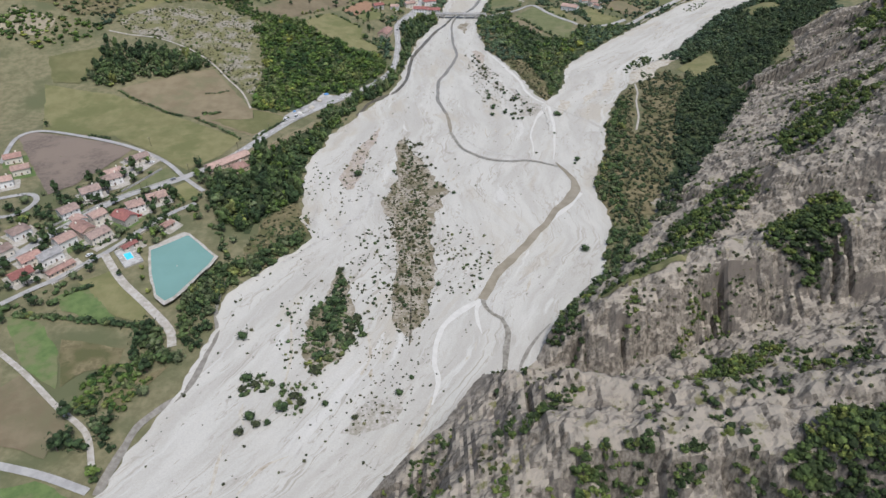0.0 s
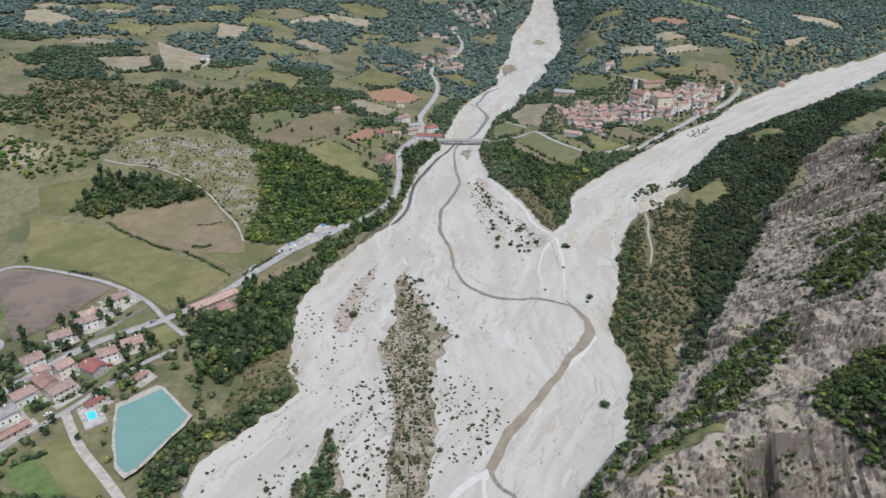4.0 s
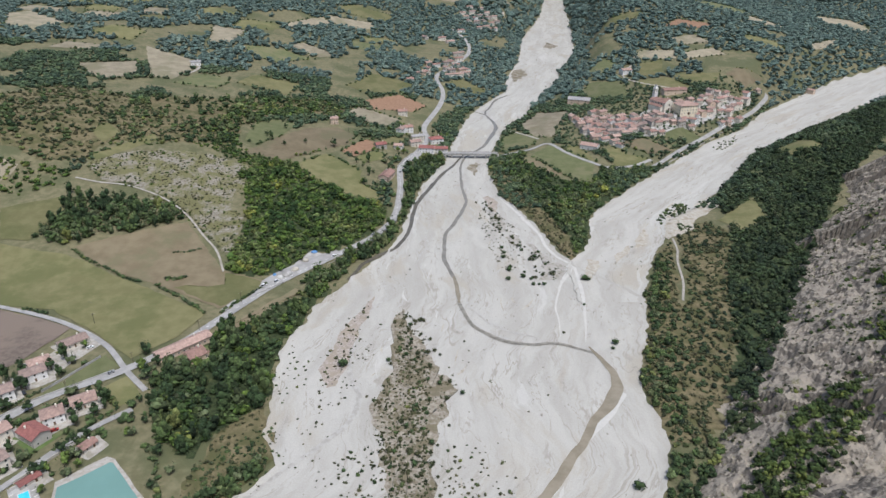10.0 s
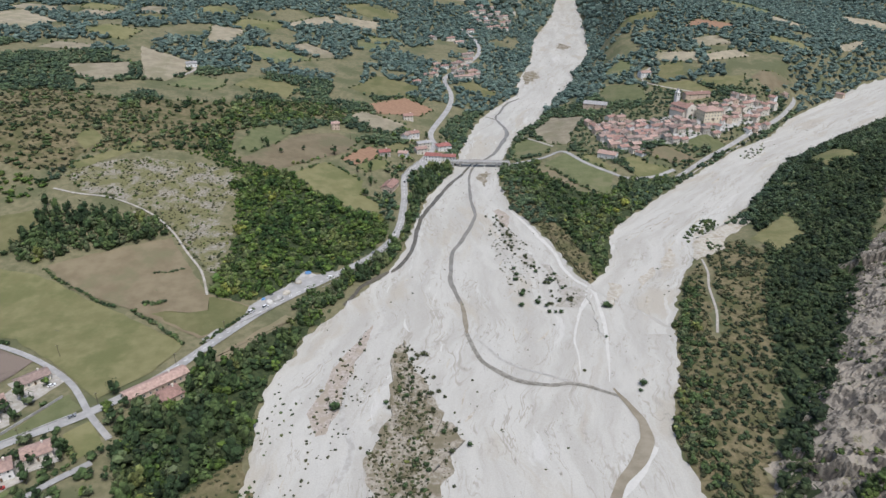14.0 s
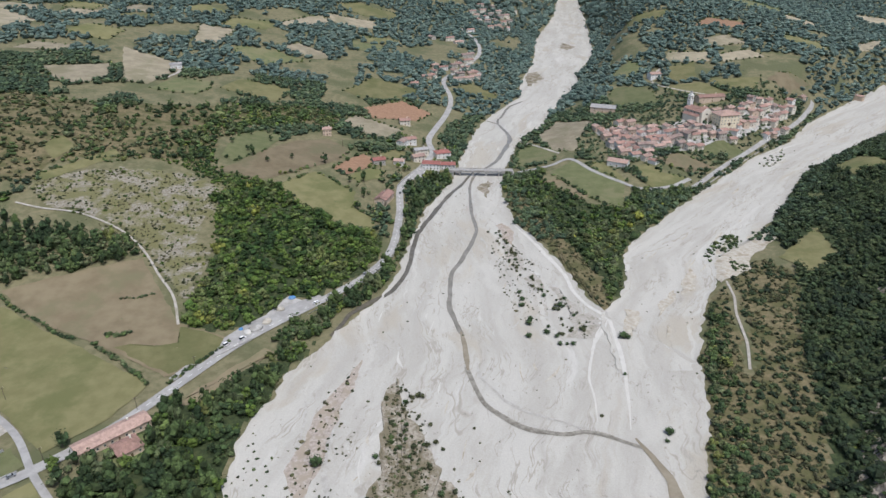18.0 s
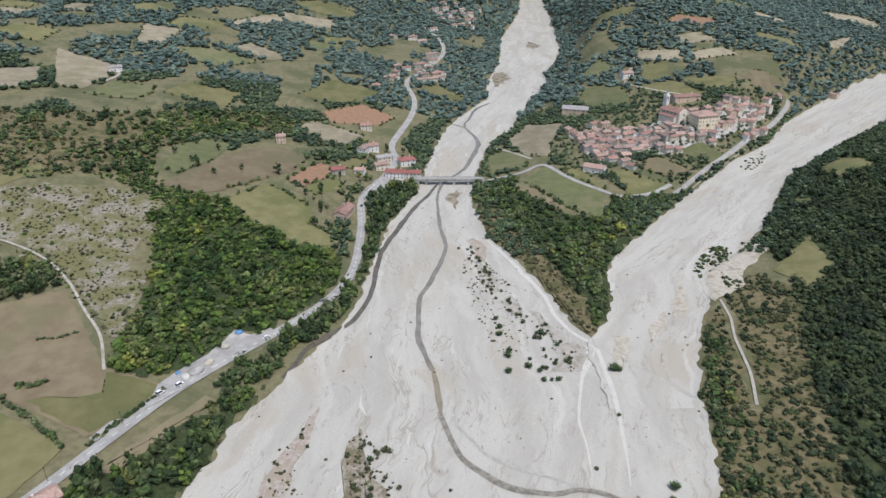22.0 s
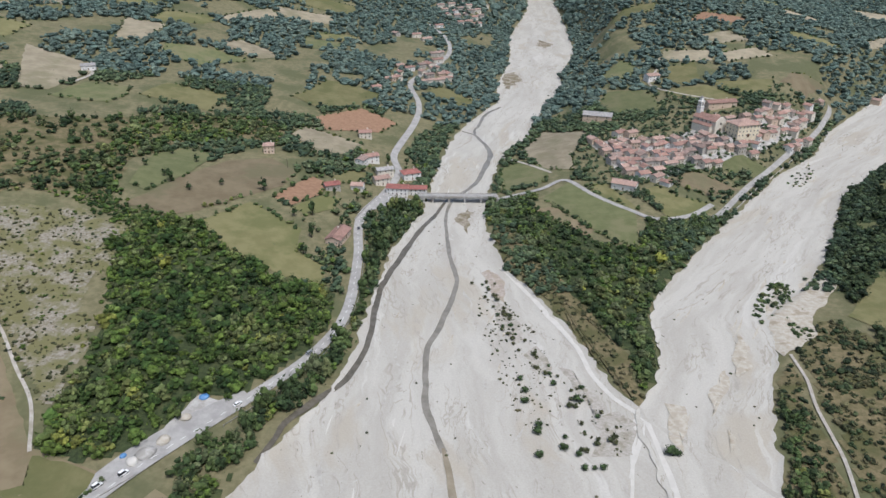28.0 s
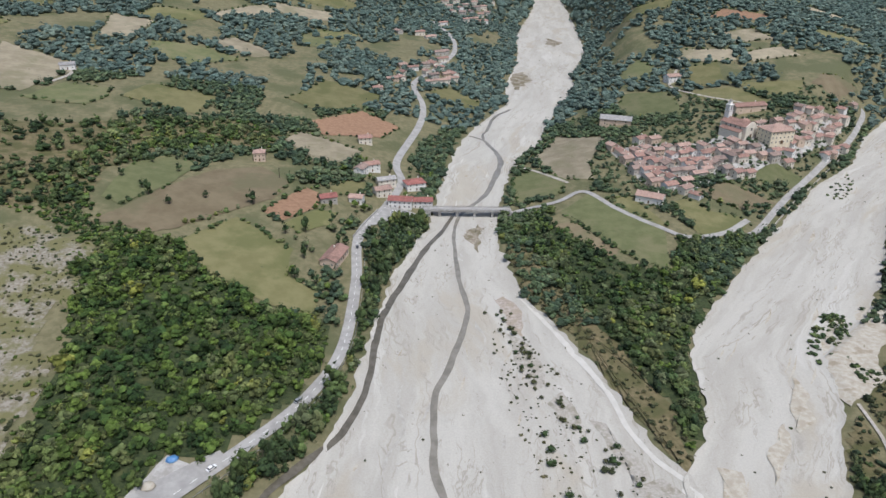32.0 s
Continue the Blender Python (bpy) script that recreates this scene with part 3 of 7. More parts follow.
channel("damp grey channel round the reddish bar", ((-30, 470), (-37, 463), (-45, 451), (-54, 437), (-62, 424), (-64, 410), (-63, 391), (-61, 360), (-52, 333), (-56, 312), (-69, 294), (-84, 276), (-98, 259), (-109, 246), (-124, 230)), (0.4, 1.2, 1.6, 2, 2.6, 3, 3, 3, 3.4, 3, 3, 2.6, 3, 2.4, 2), WET_GRAVEL, 0.12)
channel("thin old channel near the bank", ((-84, 424), (-79, 406), (-78, 391), (-77, 377)), (0.6, 1.3, 1.2, 0.4), WET_GRAVEL, 0.12)
channel("thin damp line in gravel", ((-20, 572), (-19, 554), (-16, 542), (-19, 532), (-23, 524), (-25, 510)), (0.3, 0.9, 1.8, 1.2, 1.4, 0.5), WET_GRAVEL, 0.12)
channel("thin damp line in gravel", ((-25, 510), (-20, 495), (-14, 480)), (0.4, 1.1, 0.3), WET_GRAVEL, 0.12)
channel("damp link beside the stream", ((-4, 559), (-7, 549), (-9, 544)), (1.2, 1.2, 0.4), WET_GRAVEL, 0.12)
channel("damp dark streak in the gravel", ((62, 192), (53, 180), (43, 162), (40, 150)), (0.6, 1.6, 2, 1.4), MUD)
channel("tan shallow stream over the gravel", ((-6, 136), (-10, 121), (-15, 106), (-18, 90), (-22, 80)), (1, 1.8, 2.2, 2.4, 3), SAND)
for tan in (((-44, 189), (-40, 166), (-44, 152)), ((-73, 100), (-84, 93), (-92, 79)), ((-105, 106), (-105, 94), (-104, 79)), ((-90, 199), (-84, 171), (-83, 146))):
    channel("tan sandy runnel in the gravel", tan, (0.4, 1.9, 1.2), SAND, 0.13)
channel("washed white strip beside the brown reach", ((70, 290), (84, 311), (96, 326), (105, 340)), (0.5, 4.5, 6, 3), PALE_GRAVEL, 0.14)
channel("washed white strip of gravel", ((26, 216), (5, 198), (-3, 180), (-5, 162), (-3, 146), (-6, 131)), (3, 4, 3.4, 2.4, 3, 1), PALE_GRAVEL, 0.14)
channel("washed white strip of gravel", ((24, 213), (20, 206), (20, 195), (22, 184)), (3, 2, 2, 0.5), PALE_GRAVEL, 0.14)
channel("vehicle track of washed gravel", ((97, 503), (89, 479), (83, 458), (78, 438), (78, 421), (76, 400)), (2, 2.2, 1.6, 1.4, 1.2, 0.4), PALE_GRAVEL, 0.14)
channel("vehicle track of washed gravel", ((102, 500), (102, 480), (101, 458), (99, 439), (96, 417), (92, 394)), (2.4, 2.6, 2.8, 2, 1.4, 0.4), PALE_GRAVEL, 0.14)
channel("white washed band along the spit", ((48, 658), (62, 625), (73, 591), (81, 565), (84, 539), (91, 519), (101, 503), (103, 486)), (0.4, 2.6, 3.6, 3.6, 3, 2.6, 3, 1), PALE_GRAVEL, 0.15)
channel("white washed channel past the stony bar", ((100, 501), (96, 490), (90, 479), (84, 466)), (2, 2.6, 2.4, 0.5), PALE_GRAVEL, 0.14)
streaks = random.Random(21)
for k in range(90):
    # short damp or sandy streaks that follow the flow
    y = streaks.uniform(90, 900)
    l, r = np.interp(y, Y_MAIN_L, X_MAIN_L), np.interp(y, Y_MAIN_R, X_MAIN_R)
    x = float(l + (r - l) * streaks.uniform(0.06, 0.94))
    lean, long = streaks.gauss(0.1, 0.35), streaks.uniform(4, 20)
    kind = streaks.choice((WET_GRAVEL, SAND, SAND, PALE_GRAVEL, WET_GRAVEL))
    channel({"wet_gravel": "short damp streak in the gravel", "sandy_bank": "thin sandy streak in the gravel"}.get(kind.name, "strip of washed pale gravel"), ((x, y), (x + lean * long * 0.5, y + long * 0.5), (x + lean * long * 0.7 + 1, y + long)), (0.2, streaks.uniform(0.6, 2.6), 0.2), kind, 0.13)
for k in range(26):
    y = streaks.uniform(470, 1000)
    l, r = np.interp(y, Y_SIDE_L, X_SIDE_L), np.interp(y, Y_SIDE_R, X_SIDE_R)
    x, long = float(l + (r - l) * streaks.uniform(0.1, 0.9)), streaks.uniform(6, 24)
    channel("thin sandy streak in the gravel", ((x, y), (x + long * 0.4, y + long * 0.5), (x + long * 0.7, y + long)), (0.2, streaks.uniform(0.8, 3.2), 0.2), streaks.choice((SAND, SAND, WET_GRAVEL)), 0.2)

def bar(label, *points, mat=None, ragged=7.0, lift=0.16):
    return tagged(patch("gravel_bar", points, mat or BAR, lift, ragged, 2.5, lambda x, y: river_top(x, y)), label, "gravel bar", kind="structure")


LONG_BAR = ((-34, 435), (-29, 415), (-18, 397), (-11, 380), (-5, 355), (5, 344), (1, 326), (-5, 309), (-8, 293), (-6, 264), (-4, 243), (-6, 222), (-10, 206), (-15, 190), (-21, 174), (-27, 190), (-30, 216), (-28, 234), (-29, 264), (-35, 287), (-41, 313), (-44, 326), (-39, 344), (-34, 355), (-34, 380), (-36, 416))
BAR_HEART = ((-35, 430), (-23, 397), (-15, 371), (-9, 347), (-12, 326), (-10, 299), (-6, 264), (-9, 244), (-16, 234), (-23, 229), (-29, 244), (-29, 264), (-35, 287), (-41, 313), (-44, 326), (-39, 344), (-33, 359))
RED_BAR = ((-55, 455), (-60, 438), (-67, 424), (-71, 408), (-76, 388), (-80, 362), (-74, 344), (-67, 346), (-64, 372), (-62, 393), (-61, 410), (-56, 427))
bar("long raised gravel bar with dry scrub", *LONG_BAR, ragged=4.5)
bar("scrubby gravel islet", (-66, 243), (-50, 200), (-54, 172), (-67, 150), (-80, 180), (-74, 212), ragged=4.0)
bar("reddish stony bar with bushes", *RED_BAR, mat=RED_GRAVEL, ragged=2.0)
bar("low tan bar with bushes", (-51, 112), (-42, 131), (-28, 138), (-20, 130), (-24, 119), (-37, 113), mat=PALE_BAR, ragged=3.0)
for points in (((35, 652), (42, 656), (49, 639), (46, 612), (40, 624)), ((39, 616), (49, 605), (52, 584), (53, 571), (47, 567), (43, 581), (38, 597)), ((50, 557), (59, 566), (65, 548), (61, 538), (53, 547)), ((75, 504), (90, 508), (97, 498), (89, 479), (71, 479), (77, 491)), ((68, 547), (75, 542), (80, 524), (85, 509), (78, 507), (73, 523))):
    bar("low stony reddish-tan bar beside the spit", *points, mat=RED_GRAVEL if points[0][1] > 640 else PALE_BAR, ragged=2.0)
for points in (((177, 577), (178, 564), (170, 541), (160, 533), (163, 549)), ((116, 513), (123, 511), (118, 493), (111, 480), (108, 490)), ((142, 526), (156, 541), (156, 533), (143, 513), (135, 506)), ((139, 496), (140, 489), (133, 480), (134, 486))):
    bar("faint sandy bar in the tributary", *points, mat=SAND, ragged=2.5, lift=0.42)
tagged(patch("sandy_bank", ((199, 589), (212, 613), (236, 635), (261, 642), (268, 634), (262, 625), (240, 600), (227, 589), (219, 568), (204, 558), (192, 552), (190, 569)), SAND, 0.5, 2.0, 3.0), "eroded sandy bank with tufts", "bank", kind="structure")
tagged(patch("scrub_ground", ((-132, 266), (-123, 306), (-106, 325), (-96, 306), (-88, 285), (-104, 259), (-112, 246), (-128, 236)), DRY_GROUND, 0.3, 3.0, 4.0), "stony scrub strip on the bank", "ground", kind="structure")
tagged(patch("scrub_ground", ((102, 507), (90, 545), (80, 590), (68, 630), (54, 665), (48, 725), (66, 722), (84, 649), (97, 593), (108, 548)), DRY_GROUND, 0.25, 3.0, 4.0), "dry scrub ground on the spit", "ground", kind="structure")
bar("reed-grown bar in the far river", (215, 1490), (236, 1540), (222, 1575), (205, 1530))
bar("grassy bar by the far bank", (112, 1180), (140, 1230), (135, 1290), (112, 1270))
bar("small scrub bar below the bridge", (26, 718), (33, 735), (32, 765), (25, 750))

# ---- fields ----
field(SOIL, "freshly ploughed brown field", (-357, 420), (-347, 428), (-299, 416), (-253, 400), (-275, 338), (-287, 324), (-316, 363))
field(GREEN_FIELD, "mown grass plot beside the village road", (-238, 324), (-218, 370), (-203, 358), (-225, 329))
field(OLIVE_FIELD, "small dry plot at the crossroads", (-203, 338), (-194, 349), (-177, 331), (-189, 319))
field(OLIVE_FIELD, "large olive-green pasture", (-340, 428), (-372, 508), (-299, 494), (-241, 463), (-171, 423), (-178, 395), (-199, 367), (-226, 388), (-276, 421))
field(TAN_FIELD, "large mown tan field", (-301, 505), (-262, 531), (-227, 554), (-176, 484), (-141, 470), (-146, 445), (-165, 431), (-228, 463), (-270, 480))
field(OLIVE_FIELD, "sloping pasture below the woods", (-387, 553), (-344, 575), (-330, 549), (-342, 512), (-365, 511))
tagged(patch("field", ((-174, 479), (-158, 476), (-143, 468), (-143, 456), (-149, 446), (-165, 434), (-185, 443), (-205, 455), (-184, 457), (-168, 462)), OLIVE_FIELD, 0.5, 3.0), "greener grass at the foot of the mown field", "field", kind="structure")
field(TAN_FIELD, "harvested tan field", (-233, 126), (-220, 148), (-189, 125), (-183, 114), (-186, 97), (-212, 106))
field(LAWN, "bright green meadow", (-215, 78), (-184, 85), (-163, 77), (-170, 50), (-210, 50))
field(LAWN, "green orchard meadow", (-251, 193), (-230, 189), (-208, 165), (-199, 139), (-222, 154))
field(LAWN, "bright green lawn", (-231, 212), (-219, 224), (-191, 196), (-194, 188), (-222, 200))
field(OLIVE_FIELD, "worn grass paddock", (-224, 226), (-206, 239), (-175, 205), (-171, 190), (-190, 196))
field(OLIVE_FIELD, "olive-green hay meadow edged by hedges", (-161, 692), (-134, 731), (-91, 697), (-90, 668), (-71, 656), (-67, 630), (-93, 634), (-134, 659))
field(TAN_FIELD, "dry pasture on the hillside", (-217, 699), (-169, 802), (-135, 820), (-109, 794), (-116, 764), (-138, 742), (-166, 708), (-184, 690), (-193, 701))
field(GREEN_FIELD, "green pasture with lone trees", (-222, 731), (-225, 791), (-210, 817), (-181, 812), (-189, 760), (-207, 726))
field(RED_SOIL, "bare reddish field", (-120, 742), (-97, 789), (-85, 783), (-84, 758), (-104, 732))
field(OLIVE_FIELD, "small hay plot", (-103, 729), (-83, 756), (-70, 756), (-73, 738), (-91, 719))
field(OLIVE_FIELD, "small yellowish plot behind houses", (-80, 795), (-67, 817), (-48, 823), (-56, 800), (-76, 785))
field(STUBBLE, "tan stubble field", (-129, 885), (-120, 911), (-62, 885), (-68, 855), (-99, 843))
field(STUBBLE, "bare tan field on the ridge", (-450, 1052), (-377, 1023), (-356, 994), (-363, 913), (-390, 911))
field(STUBBLE, "tan field on the far slope", (-484, 916), (-430, 972), (-406, 915), (-428, 877), (-459, 883))
field(STUBBLE, "stubble field among woods", (-375, 1109), (-397, 1209), (-337, 1194), (-341, 1120))
field(GREEN_FIELD, "grey-green field among woods", (-317, 1113), (-257, 1122), (-213, 1102), (-260, 1054), (-308, 1077))
field(OLIVE_FIELD, "yellow-green meadow", (-146, 995), (-116, 1069), (-50, 1052), (-69, 1001), (-116, 974))
field(RED_SOIL, "reddish ploughed strip", (-115, 945), (-69, 995), (-31, 966), (-49, 929), (-101, 910))
field(OLIVE_FIELD, "pale dry field", (-367, 692), (-360, 717), (-340, 697), (-349, 675))
field(OLIVE_FIELD, "narrow pale meadow", (-349, 648), (-309, 707), (-300, 696), (-340, 639))
field(STUBBLE, "far tan field", (-289, 1285), (-244, 1384), (-217, 1347), (-283, 1253))
field(STUBBLE, "far tan field", (-718, 1162), (-698, 1207), (-603, 1128), (-608, 1052), (-664, 1067))
field(GREEN_FIELD, "green field on the spit", (94, 773), (124, 802), (163, 740), (150, 680), (131, 692))
field(TAN_FIELD, "dry strip on the spit", (85, 753), (103, 753), (122, 707), (116, 696))
field(OLIVE_FIELD, "pasture strip by the lane", (136, 788), (154, 794), (166, 740), (155, 741))
field(OLIVE_FIELD, "yellowing meadow by the tributary", (181, 778), (194, 783), (205, 765), (234, 758), (213, 731), (187, 723), (181, 752))
field(TAN_FIELD, "tan field below the village", (200, 793), (236, 812), (269, 790), (232, 771))
field(GREEN_FIELD, "green field below the church", (249, 819), (294, 853), (326, 838), (303, 820), (268, 820))
field(GREEN_FIELD, "green meadow near the bridge", (68, 854), (92, 872), (113, 837), (100, 806), (64, 795))
field(STUBBLE, "pale hay field beside the river", (93, 900), (126, 965), (165, 922), (136, 865), (134, 828), (106, 840))
field(GREEN_FIELD, "hill meadow above the village", (192, 992), (208, 1034), (257, 1024), (251, 961), (203, 963))
field(GREEN_FIELD, "hill meadow among woods", (218, 1104), (254, 1140), (269, 1089), (228, 1065))
field(OLIVE_FIELD, "hillside pasture", (295, 1086), (331, 1091), (318, 1032), (279, 1031))
field(OLIVE_FIELD, "terraced hillside pasture", (267, 1015), (320, 1019), (347, 975), (308, 970), (279, 993))
field(OLIVE_FIELD, "hillside pasture", (324, 1031), (399, 1023), (376, 985), (348, 991))
field(TAN_FIELD, "dry field behind the village", (402, 1015), (426, 1040), (477, 1049), (425, 1001))
field(STUBBLE, "clearing high on the hill", (371, 1188), (413, 1198), (429, 1160), (371, 1144))
field(STUBBLE, "clearing high on the hill", (366, 1112), (423, 1129), (433, 1101), (370, 1084))
field(STUBBLE, "tan field over the tributary", (611, 1218), (740, 1350), (688, 1270), (631, 1217))
field(OLIVE_FIELD, "grassy clearing in the forest", (248, 587), (300, 640), (292, 592), (262, 560))
field(GREEN_FIELD, "narrow clearing in the forest", (322, 725), (345, 716), (330, 690))
field(OLIVE_FIELD, "clearing by the far bank", (385, 790), (425, 815), (430, 770), (387, 751))

field(TAN_FIELD, "narrow brown plot between road and trees", (-150, 408), (-134, 436), (-116, 462), (-108, 458), (-124, 436), (-140, 408))
# ---- roads ----
road("road", "grey two-lane valley road", ((-310, 175), (-278, 240), (-260, 278), (-234, 324), (-200, 353), (-174, 387), (-156, 422), (-136, 460), (-116, 488), (-83, 529), (-62, 562), (-50, 602), (-49, 670), (-52, 731), (-36, 785), (-26, 838), (-31, 884), (-12, 985), (-8, 1040), (-18, 1116), (14, 1215), (38, 1312), (36, 1420), (10, 1500)), 6.6)
tagged(ribbon("lay_by", ((-160, 428), (-141, 462), (-122, 490), (-104, 512), (-92, 524)), (4, 10, 13, 10, 4), ASPHALT, 0.48, 3.0), "wide pale lay-by beside the valley road", "road", kind="structure")
road("road", "narrow lane past the ploughed field", ((-345, 370), (-354, 414), (-340, 429), (-300, 419), (-257, 403), (-222, 381), (-196, 353), (-178, 336)), 3.6)
road("road", "village back lane", ((-259, 203), (-247, 219), (-236, 231), (-225, 248), (-216, 262), (-198, 297), (-179, 319)), 4.0)
road("road", "gravel drive to the pond", ((-220, 256), (-199, 229), (-176, 207), (-156, 186), (-150, 172)), 5.0, DIRT_ROAD)
road("road", "curved farm lane", ((-330, 300), (-304, 292), (-293, 301), (-291, 316), (-301, 324), (-322, 315)), 4.0)
road("road", "dirt track between fields", ((-245, 168), (-220, 150), (-193, 128), (-172, 112), (-160, 90)), 3.0, DIRT_ROAD)
road("road", "lane at the field's edge", ((-225, 97), (-185, 89), (-158, 80)), 4.0)
road("road", "sandy path over the rocky knoll", ((-345, 606), (-321, 601), (-291, 599), (-256, 586), (-231, 565), (-207, 534), (-189, 511), (-175, 481)), 1.7, DIRT_ROAD)
road("road", "white farm track", ((-361, 1011), (-352, 985), (-354, 952)), 4.0, DIRT_ROAD)
road("road", "embankment road along the tributary", ((224, 734), (238, 748), (283, 802), (337, 860), (399, 926), (461, 1005), (474, 1026)), 5.0)
road("road", "lane from the bridge towards the village", ((56, 776), (73, 784), (98, 793), (120, 806), (137, 772), (157, 742), (175, 725), (205, 734), (232, 757)), 4.5)
road("road", "farm lane beside the meadow", ((72, 890), (93, 862), (112, 828)), 3.0, DIRT_ROAD)
road("road", "stony track through scrub", ((196, 552), (195, 543), (193, 528), (187, 508), (183, 485), (180, 470), (172, 445)), 1.7, DIRT_ROAD)
road("road", "pale track up the hill", ((283, 1085), (262, 1040), (285, 1000), (330, 965)), 3.0, DIRT_ROAD)

# ---- buildings ----
def plaster(name, colour):
    return material(name, tuple(c * 0.86 for c in colour), colour, 3, bump=0.05, third=tuple(c * 0.82 for c in colour), third_size=6, third_at=0.64)


def tiles(name, colour):
    return material(name, tuple(c * 0.72 for c in colour), colour, 1.6, bump=0.5, third=tuple(c * 0.62 for c in colour), third_size=5, third_at=0.58, things=0.16)


YELLOW_WALL = plaster("pale_yellow_plaster", (0.78, 0.7, 0.53))
WHITE_WALL, CREAM_WALL, PEACH_WALL, GREY_WALL = plaster("white_plaster", (0.8, 0.785, 0.75)), plaster("cream_plaster", (0.72, 0.665, 0.57)), plaster("peach_plaster", (0.62, 0.49, 0.38)), plaster("grey_stone_wall", (0.46, 0.43, 0.385))
TERRACOTTA, SALMON, BROWN_TILE, RED_TILE, GREY_ROOF = tiles("terracotta_tiles", (0.335, 0.208, 0.17)), tiles("salmon_tiles", (0.4, 0.278, 0.23)), tiles("brown_tiles", (0.29, 0.215, 0.183)), tiles("red_tiles", (0.29, 0.122, 0.105)), tiles("grey_roofing", (0.34, 0.33, 0.32))
PANE = material("dark_window_glass", (0.02, 0.022, 0.025), (0.045, 0.05, 0.055), 2, rough=0.12, bump=0)
TRIM = material("pale_trim", (0.5, 0.48, 0.44), (0.62, 0.6, 0.56), 1, bump=0.05)
SHUTTER = material("wooden_shutter", (0.10, 0.065, 0.04), (0.16, 0.1, 0.06), 1, bump=0.1)
STEEL = material("galvanised_steel", (0.35, 0.36, 0.37), (0.48, 0.49, 0.5), 1, rough=0.45, bump=0, metal=0.6)
HOMES, SHARED = [], {}


def boxes(*rows):
    """A bmesh of boxes (x0, y0, z0, x1, y1, z1)."""
    bm = bmesh.new()
    for x0, y0, z0, x1, y1, z1 in rows:
        bmesh.ops.create_cube(bm, size=1, matrix=Matrix.Translation(((x0 + x1) / 2, (y0 + y1) / 2, (z0 + z1) / 2)) @ Matrix.Diagonal((x1 - x0, y1 - y0, z1 - z0, 1)))
    return bm


def prism(section, x0, x1):
    """A solid with the given outline in y and z, from x0 to x1."""
    bm = bmesh.new()
    a = [bm.verts.new((x0, y, z)) for y, z in section]
    b = [bm.verts.new((x1, y, z)) for y, z in section]
    bm.faces.new(a)
    bm.faces.new(b[::-1])
    for i in range(len(a)):
        j = (i + 1) % len(a)
        bm.faces.new((a[j], a[i], b[i], b[j]))
    bmesh.ops.recalc_face_normals(bm, faces=bm.faces)
    return bm


def hip(l, w, h, rise, over=0.6, thick=0.25):
    bm = bmesh.new()
    x, y, r = l / 2 + over, w / 2 + over, max(l - w, 0.4) / 2
    rings = []
    for dz in (0, -thick):
        rings.append([bm.verts.new(p) for p in ((-x, -y, h - 0.15 + dz), (x, -y, h - 0.15 + dz), (x, y, h - 0.15 + dz), (-x, y, h - 0.15 + dz), (-r, 0, h + rise + dz), (r, 0, h + rise + dz))])
    t, u = rings
    for q in ((0, 1, 5, 4), (1, 2, 5), (2, 3, 4, 5), (3, 0, 4)):
        bm.faces.new([t[i] for i in q])
        bm.faces.new([u[i] for i in q[::-1]])
    for i in range(4):
        j = (i + 1) % 4
        bm.faces.new((t[j], t[i], u[i], u[j]))
    bmesh.ops.recalc_face_normals(bm, faces=bm.faces)
    return bm


def piece(key, name, make, mat, parent, at=None, label=""):
    """A part whose mesh is shared with all alike ones."""
    key = (key, mat.name)
    if key not in SHARED:
        me = bpy.data.meshes.new(name)
        bm = make()
        bm.to_mesh(me)
        bm.free()
        me.materials.append(mat)
        SHARED[key] = me
    ob = new(name, SHARED[key])
    ob.parent = parent
    if at is not None:
        ob.matrix_basis = at
    return tagged(ob, label)


def window_parts(root, x, y, z, side, small, wide=0.9, high=1.2):
    m = Matrix.Translation((x, y, z)) @ Matrix.Rotation(side, 4, "Z")
    if small:
        return piece(("glass", wide, high), "window", lambda: boxes((-wide / 2, -0.08, -high / 2, wide / 2, 0.08, high / 2)), PANE, root, m)
    w = piece(("frame", wide, high), "window", lambda: boxes((-wide / 2 - 0.15, -0.1, -high / 2 - 0.15, -wide / 2, 0.1, high / 2 + 0.15), (wide / 2, -0.1, -high / 2 - 0.15, wide / 2 + 0.15, 0.1, high / 2 + 0.15), (-wide / 2, -0.1, high / 2, wide / 2, 0.1, high / 2 + 0.15), (-wide / 2, -0.13, -high / 2 - 0.15, wide / 2, 0.1, -high / 2)), TRIM, root, m)
    piece(("glass", wide, high), "pane", lambda: boxes((-wide / 2, -0.05, -high / 2, wide / 2, 0.05, high / 2)), PANE, w)
    return w


